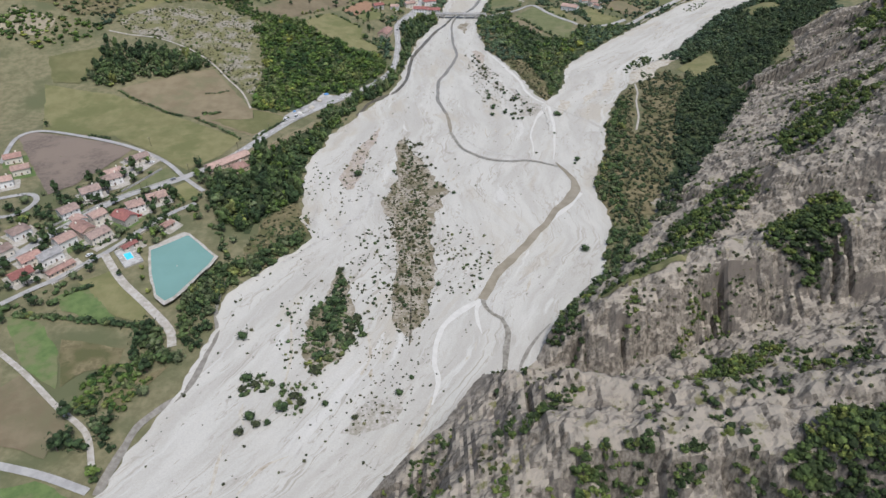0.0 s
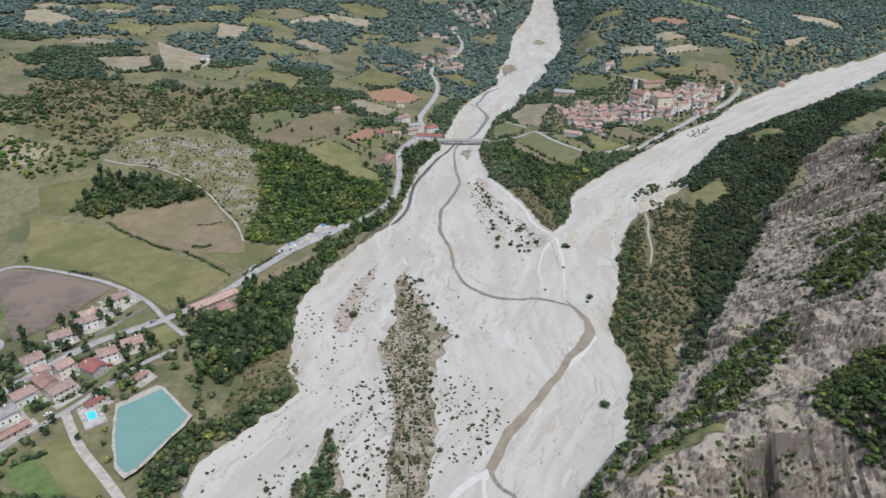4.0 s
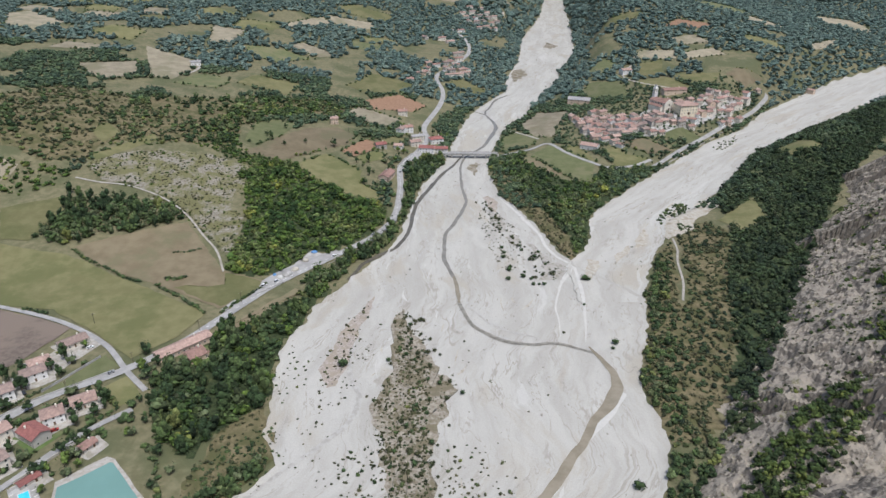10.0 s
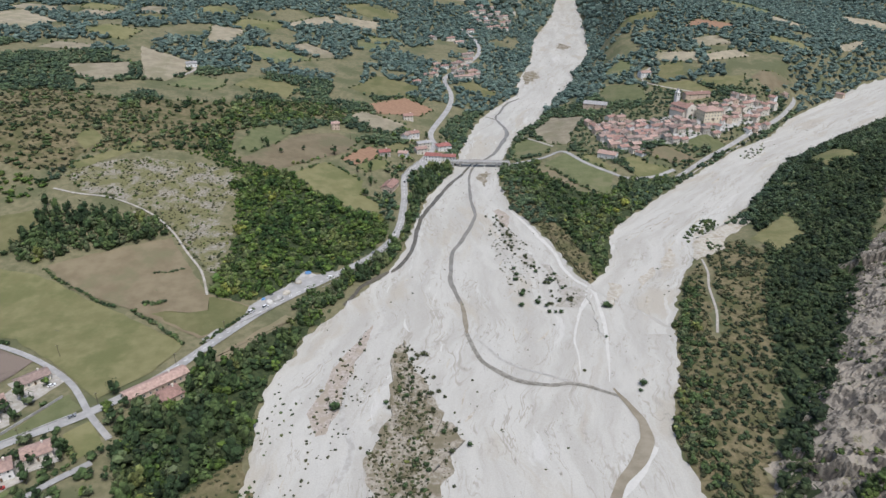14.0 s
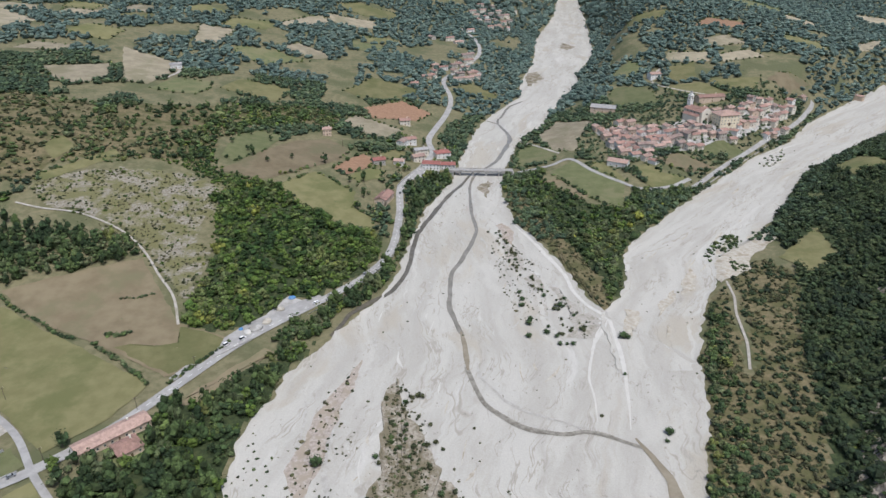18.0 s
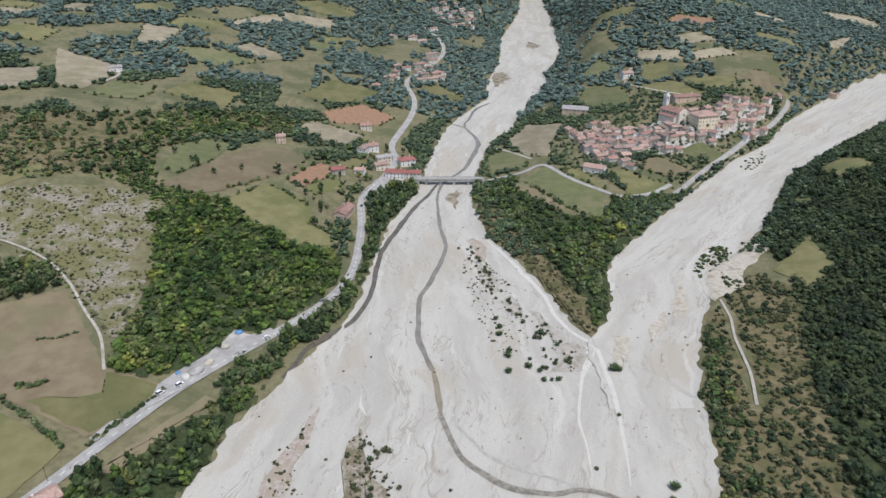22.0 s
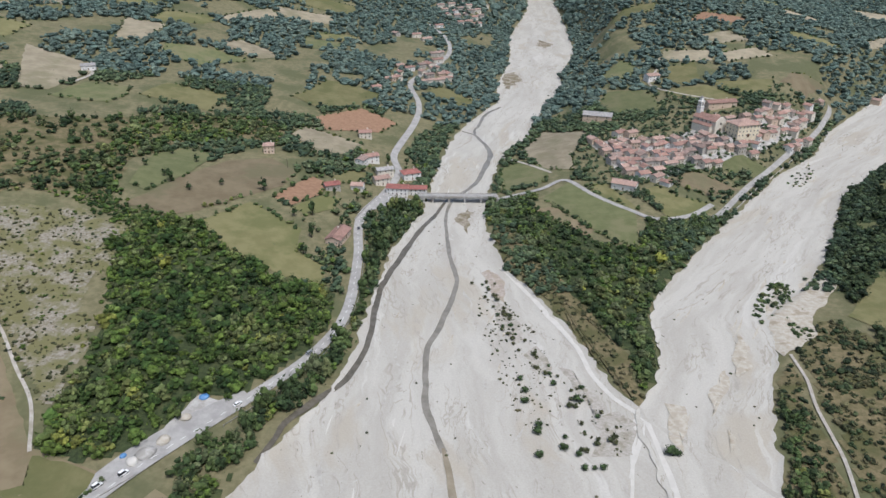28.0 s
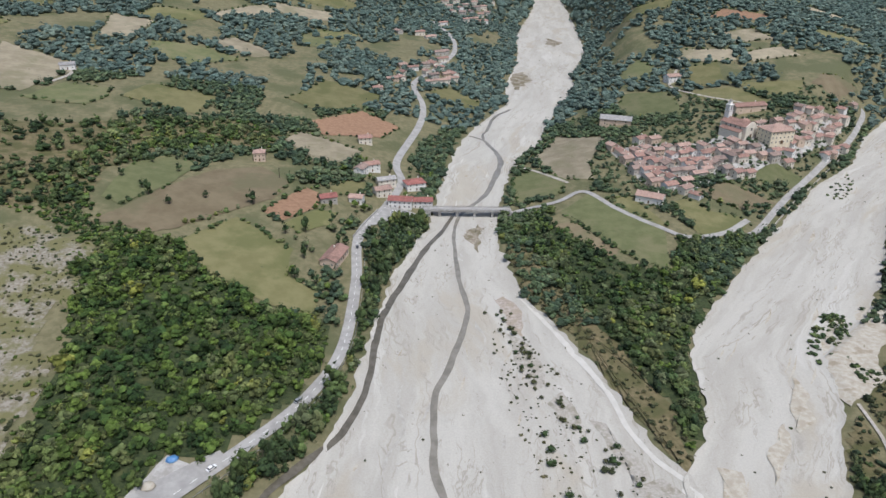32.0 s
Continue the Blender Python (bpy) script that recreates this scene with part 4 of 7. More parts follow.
def house(x, y, turn, l, w, h, roof, wall, label, shape="gable", detail=2, group="", chimneys=1, category="house"):
    """A house with its length l along its own x axis. detail: 2 near, 1 seen from afar, 0 very far."""
    HOMES.append((x, y, max(l, w) / 2))
    c, s = math.cos(radians(turn)), math.sin(radians(turn))
    zs = [float(ground_height(x + a * c - b * s, y + a * s + b * c)) for a in (-l / 2, l / 2) for b in (-w / 2, w / 2)]
    root = tagged(new("house" if category == "house" else category.replace(" ", "_")), label, category, group)
    root.matrix_basis = pose(x, y, sum(zs) / 4 + 0.1, 0, 0, turn)
    rise, low = w * 0.2, -3.0
    if shape == "gable":
        piece(("wall", l, w, h), "wall", lambda: prism(((-w / 2, low), (w / 2, low), (w / 2, h), (0, h + rise - 0.05), (-w / 2, h)), -l / 2, l / 2), wall, root)
        for side in (-1, 1):
            piece(("slope", l, w, h, side), "roof", lambda: prism(((side * (w / 2 + 0.7), h - 0.28), (side * (w / 2 + 0.7), h - 0.03), (0, h + rise + 0.25), (0, h + rise)), -l / 2 - 0.6, l / 2 + 0.6), roof, root)
    else:
        piece(("box", l, w, h), "wall", lambda: boxes((-l / 2, -w / 2, low, l / 2, w / 2, h)), wall, root)
        piece(("hip", l, w, h), "roof", lambda: hip(l, w, h, rise), roof, root)
    for k in range(chimneys):
        cx = l * (0.25 - 0.5 * k)
        piece(("chimney", w), "chimney", lambda: boxes((-0.4, -0.4, -1.2, 0.4, 0.4, 1.0), (-0.5, -0.5, 1.0, 0.5, 0.5, 1.15)), CREAM_WALL, root, pose(cx, w * 0.18, h + rise * 0.64 + 0.4))
    floors = max(1, int(h / 2.9))
    count = max(2, int(l / 3.4)) if detail == 2 else 3 if detail else 2
    for f in range(floors):
        z = 1.6 + f * 2.9
        for k in range(count):
            px = (k + 0.5) / count * l - l / 2
            sides = ((-w / 2, 0.0), (w / 2, math.pi)) if detail == 2 else ((-w / 2, 0.0),)
            for py, a in sides:
                if f == 0 and k == count // 2 and py < 0:
                    piece(("door", detail), "door", lambda: boxes((-0.55, -0.1, -1.1, 0.55, 0.1, 1.1)), SHUTTER, root, pose(px, py, 1.1))
                else:
                    window_parts(root, px, py, z, a, detail < 2)
        if detail:
            for k in range(2 if detail == 2 else 1):
                window_parts(root, -l / 2, (k + 0.5) / 2 * w - w / 2 if detail == 2 else 0, z, -math.pi / 2, detail < 2)
                if detail == 2:
                    window_parts(root, l / 2, (k + 0.5) / 2 * w - w / 2, z, math.pi / 2, False)
    return root


NEAR = "houses of the village by the pond"
for x, y, turn, l, w, h, roof, wall, label, shape in (
    (-256, 325, 40, 13, 10, 6.2, BROWN_TILE, WHITE_WALL, "white two-storey villa with a brown tiled roof", "gable"),
    (-243, 381, 48, 17, 9, 3.4, BROWN_TILE, CREAM_WALL, "low cream bungalow with a brown tiled roof", "gable"),
    (-252, 358, 40, 12, 9, 3.6, SALMON, CREAM_WALL, "cream bungalow with a salmon hipped roof", "hip"),
    (-248, 345, 40, 13, 9, 5.8, BROWN_TILE, WHITE_WALL, "white house with balconies and brown tiles", "hip"),
    (-208, 323, 35, 13, 10, 3.8, SALMON, CREAM_WALL, "low house with a broad salmon roof", "gable"),
    (-218, 309, 35, 11, 10, 5.8, SALMON, WHITE_WALL, "white two-storey house with pale tiles", "hip"),
    (-220, 294, 150, 14, 10, 5.5, RED_TILE, GREY_WALL, "grey house with a bright red roof", "gable"),
    (-260, 298, 50, 12, 10, 6.0, BROWN_TILE, WHITE_WALL, "white villa with garage and brown roof", "gable"),
    (-238, 293, 55, 10, 9, 6.5, SALMON, CREAM_WALL, "cream two-storey house with salmon tiles", "gable"),
    (-248, 287, 145, 9, 7, 6.0, SALMON, WHITE_WALL, "white terrace house with salmon tiles", "gable"),
    (-241, 277, 145, 15, 9, 6.4, TERRACOTTA, PEACH_WALL, "large peach farmhouse with a terracotta roof", "gable"),
    (-229, 271, 55, 14, 9, 6.0, BROWN_TILE, CREAM_WALL, "beige house with a grey-brown roof", "gable"),
    (-248, 265, 55, 12, 9, 5.6, SALMON, WHITE_WALL, "pale blue-white house with salmon tiles", "gable"),
    (-250, 247, 55, 14, 9, 5.6, GREY_ROOF, WHITE_WALL, "white house with a grey roof", "gable"),
    (-239, 237, 55, 17, 5, 3.0, TERRACOTTA, PEACH_WALL, "long low outbuilding with terracotta tiles", "gable"),
    (-260, 243, 50, 12, 9, 5.8, TERRACOTTA, CREAM_WALL, "cream house with terracotta tiles", "gable"),
    (-259, 229, 50, 13, 8, 3.6, RED_TILE, CREAM_WALL, "low house with a reddish roof", "gable"),
    (-281, 272, 55, 12, 10, 5.0, BROWN_TILE, WHITE_WALL, "house with a broad brown hipped roof", "hip"),
    (-281, 249, 55, 12, 9, 5.6, BROWN_TILE, CREAM_WALL, "cream house with brown tiles", "gable"),
    (-322, 357, 30, 12, 9, 5.2, SALMON, CREAM_WALL, "farmhouse with a salmon roof", "gable"),
    (-337, 375, 30, 12, 9, 5.2, TERRACOTTA, CREAM_WALL, "farmhouse with terracotta tiles", "gable"),
    (-324, 337, 30, 11, 9, 5.6, SALMON, WHITE_WALL, "white house at the end of the lane", "gable"),
    (-206, 263, 55, 10, 4, 2.8, RED_TILE, CREAM_WALL, "red-roofed changing hut beside the pool", "gable"),
    (-189, 288, 60, 8, 5, 2.8, TERRACOTTA, GREY_WALL, "small stone shed with terracotta tiles", "gable"),
    (-171, 380, 47, 36, 9, 4.0, SALMON, PEACH_WALL, "long farm building with a salmon roof", "gable"),
    (-160, 372, 47, 12, 11, 4.0, TERRACOTTA, PEACH_WALL, "broad terracotta-roofed wing of the farm", "hip"),
):
    house(x, y, turn, l, w, h, roof, wall, label, shape, 2, NEAR)
    if l < 20 and y > 225:
        # a paved drive or a lawn round each home
        c, t = math.cos(radians(turn)), math.sin(radians(turn))
        paved = (x + y) % 3 < 1.5
        plot = [(x + a * c - b * t, y + a * t + b * c) for a, b in ((-l / 2 - 2, -w / 2 - 6), (l / 2 + 3, -w / 2 - 5), (l / 2 + 5, w / 2 + 2), (-l / 2 - 3, w / 2 + 3))]
        tagged(patch("plot", plot, DIRT_ROAD if paved else LAWN, 0.24, 0.8, 2.5), "pale paved yard round a house" if paved else "green lawn round a house", "yard", kind="structure")

HAMLET = "houses at the bridge"
for x, y, turn, l, w, h, roof, wall, label, shape in (
    (-25, 790, -8, 18, 10, 6.2, RED_TILE, WHITE_WALL, "long white inn with a dark red roof", "gable"),
    (-8, 793, -2, 15, 9, 6.0, RED_TILE, WHITE_WALL, "white house joined to the inn, red roof", "gable"),
    (-15, 829, 20, 16, 12, 6.0, RED_TILE, WHITE_WALL, "white house with a broad red hipped roof", "hip"),
    (-40, 806, 25, 13, 9, 5.8, SALMON, CREAM_WALL, "cream house with a salmon roof", "gable"),
    (-38, 826, 20, 15, 8, 6.2, GREY_ROOF, CREAM_WALL, "house with a grey stone-slab roof", "gable"),
    (-52, 850, 25, 14, 9, 6.0, TERRACOTTA, WHITE_WALL, "house with pale walls and terracotta tiles", "gable"),
    (-59, 838, 70, 12, 8, 5.8, BROWN_TILE, WHITE_WALL, "white house with loggia and brown roof", "gable"),
    (-61, 909, 10, 12, 9, 5.8, TERRACOTTA, CREAM_WALL, "roadside house with terracotta tiles", "gable"),
    (-78, 773, 20, 12, 9, 4.4, RED_TILE, GREY_WALL, "barn with a rusty red roof", "gable"),
    (-58, 783, -10, 10, 8, 4.6, SALMON, WHITE_WALL, "small white house with a salmon roof", "gable"),
    (-65, 696, 75, 22, 11, 4.2, TERRACOTTA, PEACH_WALL, "long roadside building with patched terracotta tiles", "gable"),
    (-140, 834, 10, 9, 9, 7.0, SALMON, PEACH_WALL, "lone square house on the hill", "hip"),
):
    house(x, y, turn, l, w, h, roof, wall, label, shape, 2 if y < 800 else 1, HAMLET)

# the village across the tributary, along its streets
tagged(patch("village_ground", ((160, 886), (166, 850), (172, 808), (196, 795), (250, 820), (300, 850), (372, 910), (430, 980), (400, 972), (340, 935), (286, 916), (230, 884), (196, 900)), CONCRETE, 0.25, 2.0, 4.0), "paved lanes and yards between village houses", "pavement", kind="structure")
VILLAGE = "houses of the village below the church"
LOOKS = ((TERRACOTTA, CREAM_WALL, "cream village house with terracotta tiles"), (SALMON, PEACH_WALL, "peach village house with salmon tiles"), (BROWN_TILE, GREY_WALL, "stone village house with brown tiles"), (SALMON, CREAM_WALL, "cream village house with salmon tiles"), (TERRACOTTA, WHITE_WALL, "white village house with terracotta tiles"))
pick = random.Random(3)


def cluster(spots, turn, group, detail, tall=(3.4, 6.4), long=(8, 13)):
    for x, y in spots:
        roof, wall, label = pick.choice(LOOKS)
        house(x, y, turn + pick.choice((0, 0, 90)) + pick.uniform(-8, 8), round(pick.uniform(*long)), round(pick.uniform(6.5, 8.5), 1), round(pick.uniform(*tall), 1), roof, wall, label, "gable", detail, group)


cluster(((163, 891), (168, 880), (171, 870), (181, 880), (179, 864), (191, 880), (198, 871), (210, 879), (207, 860), (217, 862), (225, 866), (234, 859), (243, 867), (252, 862), (254, 851), (263, 861), (271, 871), (174, 847), (178, 834), (188, 835), (196, 841), (200, 829), (210, 832), (217, 823), (226, 831), (236, 841)), 18, VILLAGE, 1)
cluster(((222, 846), (203, 813), (240, 826), (260, 826), (248, 821), (178, 811), (187, 803), (177, 823), (192, 904), (203, 901), (262, 875), (280, 866), (283, 856), (293, 855), (298, 864), (306, 855), (295, 907), (293, 922), (307, 919), (322, 917), (327, 905), (345, 931), (352, 922), (370, 940), (363, 927)), 25, VILLAGE, 1)
cluster(((392, 959), (384, 935), (404, 956), (422, 977), (348, 905), (362, 913), (376, 918), (388, 910), (355, 883), (366, 890), (320, 881), (313, 869), (360, 951), (371, 955), (427, 992), (386, 963), (452, 1013), (573, 1093), (202, 785), (197, 795)), 40, VILLAGE, 1)
cluster(((168, 860), (185, 855), (190, 848), (212, 850), (200, 851), (228, 851), (243, 849), (262, 848), (272, 858), (182, 870), (190, 863), (171, 838), (184, 824), (193, 820), (230, 838), (216, 842), (270, 882), (255, 876), (240, 876), (222, 878), (334, 915), (340, 895), (330, 890), (355, 940), (378, 948), (395, 945), (372, 900), (380, 925), (408, 968)), 20, VILLAGE, 1)
house(166, 783, -30, 20, 11, 5, SALMON, WHITE_WALL, "long white barn with a salmon roof", "gable", 1, VILLAGE)
house(183, 958, -20, 30, 14, 6, GREY_ROOF, PEACH_WALL, "brick works with a flat grey roof", "gable", 1, VILLAGE, 0)
house(312, 957, 12, 34, 11, 6, TERRACOTTA, PEACH_WALL, "long red-brick school with terracotta roof", "gable", 1, VILLAGE)
house(268, 1055, 20, 16, 10, 6, SALMON, WHITE_WALL, "white farmhouse on the hill", "gable", 1, VILLAGE)
house(-361, 1000, 20, 14, 9, 5, GREY_ROOF, WHITE_WALL, "white farm among tan fields", "gable", 1)
UPPER = "houses of the upstream hamlet"
cluster(((-34, 1184), (-21, 1178), (-5, 1200), (6, 1215), (18, 1243), (13, 1197), (-32, 1152), (-3, 1167), (5, 1152), (21, 1173), (-44, 1110), (-34, 1124), (2, 1122), (16, 1139), (28, 1160), (30, 1181), (22, 1281), (15, 1271), (-59, 1068), (-14, 1385), (3, 1371), (-45, 1377)), 30, UPPER, 1, (4, 6), (10, 19))
cluster(((32, 1621), (54, 1639), (70, 1623), (88, 1652), (105, 1647), (127, 1712), (44, 1570), (62, 1573), (79, 1595), (96, 1600), (109, 1626), (26, 1492), (66, 1533), (82, 1553), (99, 1567), (60, 1600), (40, 1600), (90, 1625), (75, 1680), (50, 1680)), 20, "houses of the distant village", 0, (4, 6), (11, 17))


def church(x, y, turn):
    z = float(ground_height(x, y)) + 0.1
    HOMES.append((x, y, 18))
    root = tagged(new("church"), "cream church with a terracotta roof and facade", "church")
    root.matrix_basis = pose(x, y, z, 0, 0, turn)
    part("nave", prism(((-7, -3), (7, -3), (7, 11), (0, 14.5), (-7, 11)), -14, 14), CREAM_WALL, root)
    for side in (-1, 1):
        part("roof", prism(((side * 7.6, 10.7), (side * 7.6, 11.0), (0, 14.9), (0, 14.5)), -13.6, 14.6), TERRACOTTA, root)
        part("side_aisle", boxes((-11, side * 7 if side > 0 else -11, -3, 11, 11 if side > 0 else -7, 6)), CREAM_WALL, root)
        part("aisle_roof", prism(((side * 7, 8), (side * 11.5, 5.9), (side * 11.5, 6.2), (side * 7, 8.3)), -11.4, 11.4), TERRACOTTA, root)
    facade = part("facade", prism(((-7.3, -3), (7.3, -3), (7.3, 11.2), (1.5, 15.0), (-1.5, 15.0), (-7.3, 11.2)), -14.6, -13.8), CREAM_WALL, root)
    part("portal", boxes((-14.75, -1.3, 0, -14.55, 1.3, 4)), SHUTTER, facade)
    part("rose_window", boxes((-14.75, -1, 7.5, -14.55, 1, 9.5)), PANE, facade)
    for k in range(4):
        for side in (-1, 1):
            window_parts(root, -8 + k * 5.2, side * 7.02, 9.3, 0 if side < 0 else math.pi, True, 1.2, 1.6)
    return root


church(280, 903, 118)


def bell_tower(x, y, turn):
    z = float(ground_height(x, y)) + 0.1
    root = tagged(new("bell_tower"), "tall pale bell tower with open belfry and small dome", "bell tower")
    root.matrix_basis = pose(x, y, z, 0, 0, turn)
    part("shaft", boxes((-2.4, -2.4, -3, 2.4, 2.4, 19)), WHITE_WALL, root)
    part("cornice", boxes((-2.8, -2.8, 19, 2.8, 2.8, 19.6)), TRIM, root)
    for sx in (-1, 1):
        for sy in (-1, 1):
            part("belfry_pier", boxes((sx * 1.6 - 0.6, sy * 1.6 - 0.6, 19.6, sx * 1.6 + 0.6, sy * 1.6 + 0.6, 24.4)), WHITE_WALL, root)
    part("belfry_top", boxes((-2.6, -2.6, 24.4, 2.6, 2.6, 25.3)), WHITE_WALL, root)
    part("lantern", boxes((-1.4, -1.4, 25.3, 1.4, 1.4, 28)), WHITE_WALL, root)
    bm = bmesh.new()
    bmesh.ops.create_cone(bm, segments=10, radius1=1.7, radius2=0.15, depth=2.6, cap_ends=True, matrix=Matrix.Translation((0, 0, 29.3)))
    part("dome", bm, GREY_ROOF, root)
    return root


bell_tower(274, 914, 28)


def palazzo(x, y, turn):
    HOMES.append((x, y, 14))
    root = tagged(new("palazzo"), "large pale yellow square palazzo with a hipped tile roof", "palazzo")
    root.matrix_basis = pose(x, y, float(ground_height(x, y)) + 0.1, 0, 0, turn)
    part("wall", boxes((-12, -9.5, -4, 12, 9.5, 12)), YELLOW_WALL, root)
    part("roof", hip(24, 19, 12, 4.2, 0.9), SALMON, root)
    for f in range(3):
        for k in range(6):
            window_parts(root, -10 + k * 4, -9.5, 2.2 + f * 3.8, 0, False, 0.9, 1.4)
        for k in range(4):
            window_parts(root, -12, -7 + k * 4.6, 2.2 + f * 3.8, -math.pi / 2, False, 0.9, 1.4)
    part("door", boxes((-1.2, -9.7, 0, 1.2, -9.4, 3.4)), SHUTTER, root)
    return root


palazzo(306, 884, 14)


# ---- the bridge ----
def bridge(ax, ay, bx, by, z):
    root = tagged(new("road_bridge"), "concrete road bridge on wall piers over the gravel", "bridge")
    length, turn = math.hypot(bx - ax, by - ay), math.degrees(math.atan2(by - ay, bx - ax))
    root.matrix_basis = pose((ax + bx) / 2, (ay + by) / 2, z, 0, 0, turn)
    half = length / 2
    part("deck", boxes((-half - 7, -3.6, -0.9, half + 7, 3.6, 0), (-half, -2.9, -1.7, half, -2.2, -0.9), (-half, 2.2, -1.7, half, 2.9, -0.9)), CONCRETE, root)
    part("carriageway", boxes((-half - 7, -2.8, 0, half + 7, 2.8, 0.06)), ASPHALT, root)
    for side in (-1, 1):
        rail = part("parapet", boxes((-half - 7, side * 3.4 - 0.15, 0, half + 7, side * 3.4 + 0.15, 0.35), (-half - 7, side * 3.4 - 0.08, 0.95, half + 7, side * 3.4 + 0.08, 1.1), (-half - 7, side * 3.4 - 0.05, 0.6, half + 7, side * 3.4 + 0.05, 0.7)), CONCRETE, root)
        for k in range(24):
            piece("baluster", "post", lambda: boxes((-0.12, -0.1, 0.3, 0.12, 0.1, 1.05)), CONCRETE, rail, pose(-half - 6 + k * (length + 12) / 23, side * 3.4, 0))
    for k in range(4):
        pier = part("pier", boxes((-0.9, -3.0, -9, 0.9, 3.0, -1.9), (-1.3, -3.4, -1.9, 1.3, 3.4, -0.9)), CONCRETE, root)
        pier.matrix_basis = pose(-half + (k + 0.5) * length / 4, 0, 0)
        part("footing", boxes((-1.6, -4.2, -9, 1.6, 4.2, -6.2)), CONCRETE, pier)
    for side in (-1, 1):
        part("abutment", boxes((side * (half + 4) - 4, -3.8, -9, side * (half + 4) + 4, 3.8, -0.9)), CONCRETE, root)
    return root


bridge(-2, 778.6, 51, 776.4, 14.0)

# ---- pond, pool and terrace ----
pond_rim = ((-192, 262), (-176, 278), (-171, 277), (-148, 253), (-149, 245), (-161, 212), (-165, 208), (-172, 214), (-182, 235))
pond_z = float(np.max(ground_height(np.array([p[0] for p in pond_rim], float), np.array([p[1] for p in pond_rim], float))))
FIELDS.append(np.array([(-171 + (a + 171) * 1.1, 246 + (b - 246) * 1.1) for a, b in pond_rim]))
tagged(patch("pond_bank", [(-171 + (a + 171) * 1.11, 246 + (b - 246) * 1.09) for a, b in pond_rim], DIRT_ROAD, 0.3, 0.8, 3.0, lambda x, y: np.maximum(ground_height(x, y), pond_z - 0.4)), "pale gravel bank round the pond", "bank", kind="structure")
tagged(patch("pond_water", pond_rim, POND, 0.12, 0.2, 3.0, lambda x, y: pond_z + 0.1 + 0 * x), "still turquoise water of an angular pond", "pond", kind="structure")


def pool_terrace(x, y, turn):
    HOMES.append((x, y, 9))
    root = tagged(new("swimming_pool"), "small bright blue pool in a pale paved terrace", "swimming pool")
    root.matrix_basis = pose(x, y, float(ground_height(x, y)) + 0.5, 0, 0, turn)
    part("terrace", boxes((-11, -6, -2, 11, 6, 0.1)), CONCRETE, root)
    part("kerb", boxes((-4.4, -2.6, 0.1, 4.4, -2.2, 0.22), (-4.4, 2.2, 0.1, 4.4, 2.6, 0.22), (-4.4, -2.2, 0.1, -4, 2.2, 0.22), (4, -2.2, 0.1, 4.4, 2.2, 0.22)), TRIM, root)
    part("water", boxes((-4, -2.2, 0.1, 4, 2.2, 0.16)), POOL, root, "clear blue pool water")
    for k in range(7):
        piece("lounger", "sun_lounger", lambda: boxes((-0.95, -0.32, 0.25, 0.5, 0.32, 0.34), (0.5, -0.32, 0.3, 1.0, 0.32, 0.6), (-0.85, -0.3, 0.1, -0.75, 0.3, 0.25), (0.35, -0.3, 0.1, 0.45, 0.3, 0.25)), TRIM, root, pose(-8 + k * 2.6, -4.8 if k % 2 else 4.6, 0, 0, 0, 90))
    for side in (-1, 1):
        part("fence", boxes(*((-11 + k * 2, side * 5.9 - 0.04, 0.1, -10.92 + k * 2, side * 5.9 + 0.04, 1.1) for k in range(12)), (-11, side * 5.9 - 0.03, 1.0, 11, side * 5.9 + 0.03, 1.08)), STEEL, root)
    return root


pool_terrace(-203, 253, -52)

for label, points in (
    ("paved drive and yards between the villas", ((-262, 343), (-255, 356), (-250, 376), (-240, 388), (-224, 385), (-239, 346), (-248, 331))),
    ("gravelled yard of the farmhouse", ((-256, 292), (-246, 300), (-231, 282), (-240, 270), (-254, 258), (-262, 275))),
    ("gravelled yard of the white house", ((-226, 310), (-216, 318), (-206, 308), (-214, 296))),
    ("paved court before the grey-roofed house", ((-262, 256), (-246, 260), (-238, 248), (-248, 236), (-262, 240))),
    ("bare plot with stacked pots and timber", ((-212, 176), (-175, 170), (-174, 157), (-189, 152), (-197, 140))),
    ("stony strip between grove and gravel", ((-172, 137), (-154, 153), (-147, 157), (-156, 141), (-165, 126))),
):
    tagged(patch("yard", points, DRY_GROUND if label.startswith(("bare", "stony")) else DIRT_ROAD, 0.3, 1.0, 3.0), label, "yard", kind="structure")

# ---- yard beside the road ----
tagged(patch("yard", ((-139, 473), (-127, 487), (-122, 500), (-113, 521), (-103, 517), (-108, 500), (-112, 490), (-128, 468)), CONCRETE, 0.45, 1.5, 3.0), "bare pale gravel works yard beside the road", "yard", kind="structure")
FIELDS.append(np.array([(-141, 472), (-127, 488), (-114, 523), (-101, 518), (-108, 492), (-128, 466)], float))
tagged(patch("forecourt", ((-50, 745), (-38, 786), (-20, 783), (-12, 776), (-30, 760)), ASPHALT, 0.5, 0.5, 3.0), "open asphalt forecourt of the inn", "yard", kind="structure")
FIELDS.append(np.array([(-48, 748), (-38, 786), (-10, 788), (-6, 774), (-30, 760)], float))


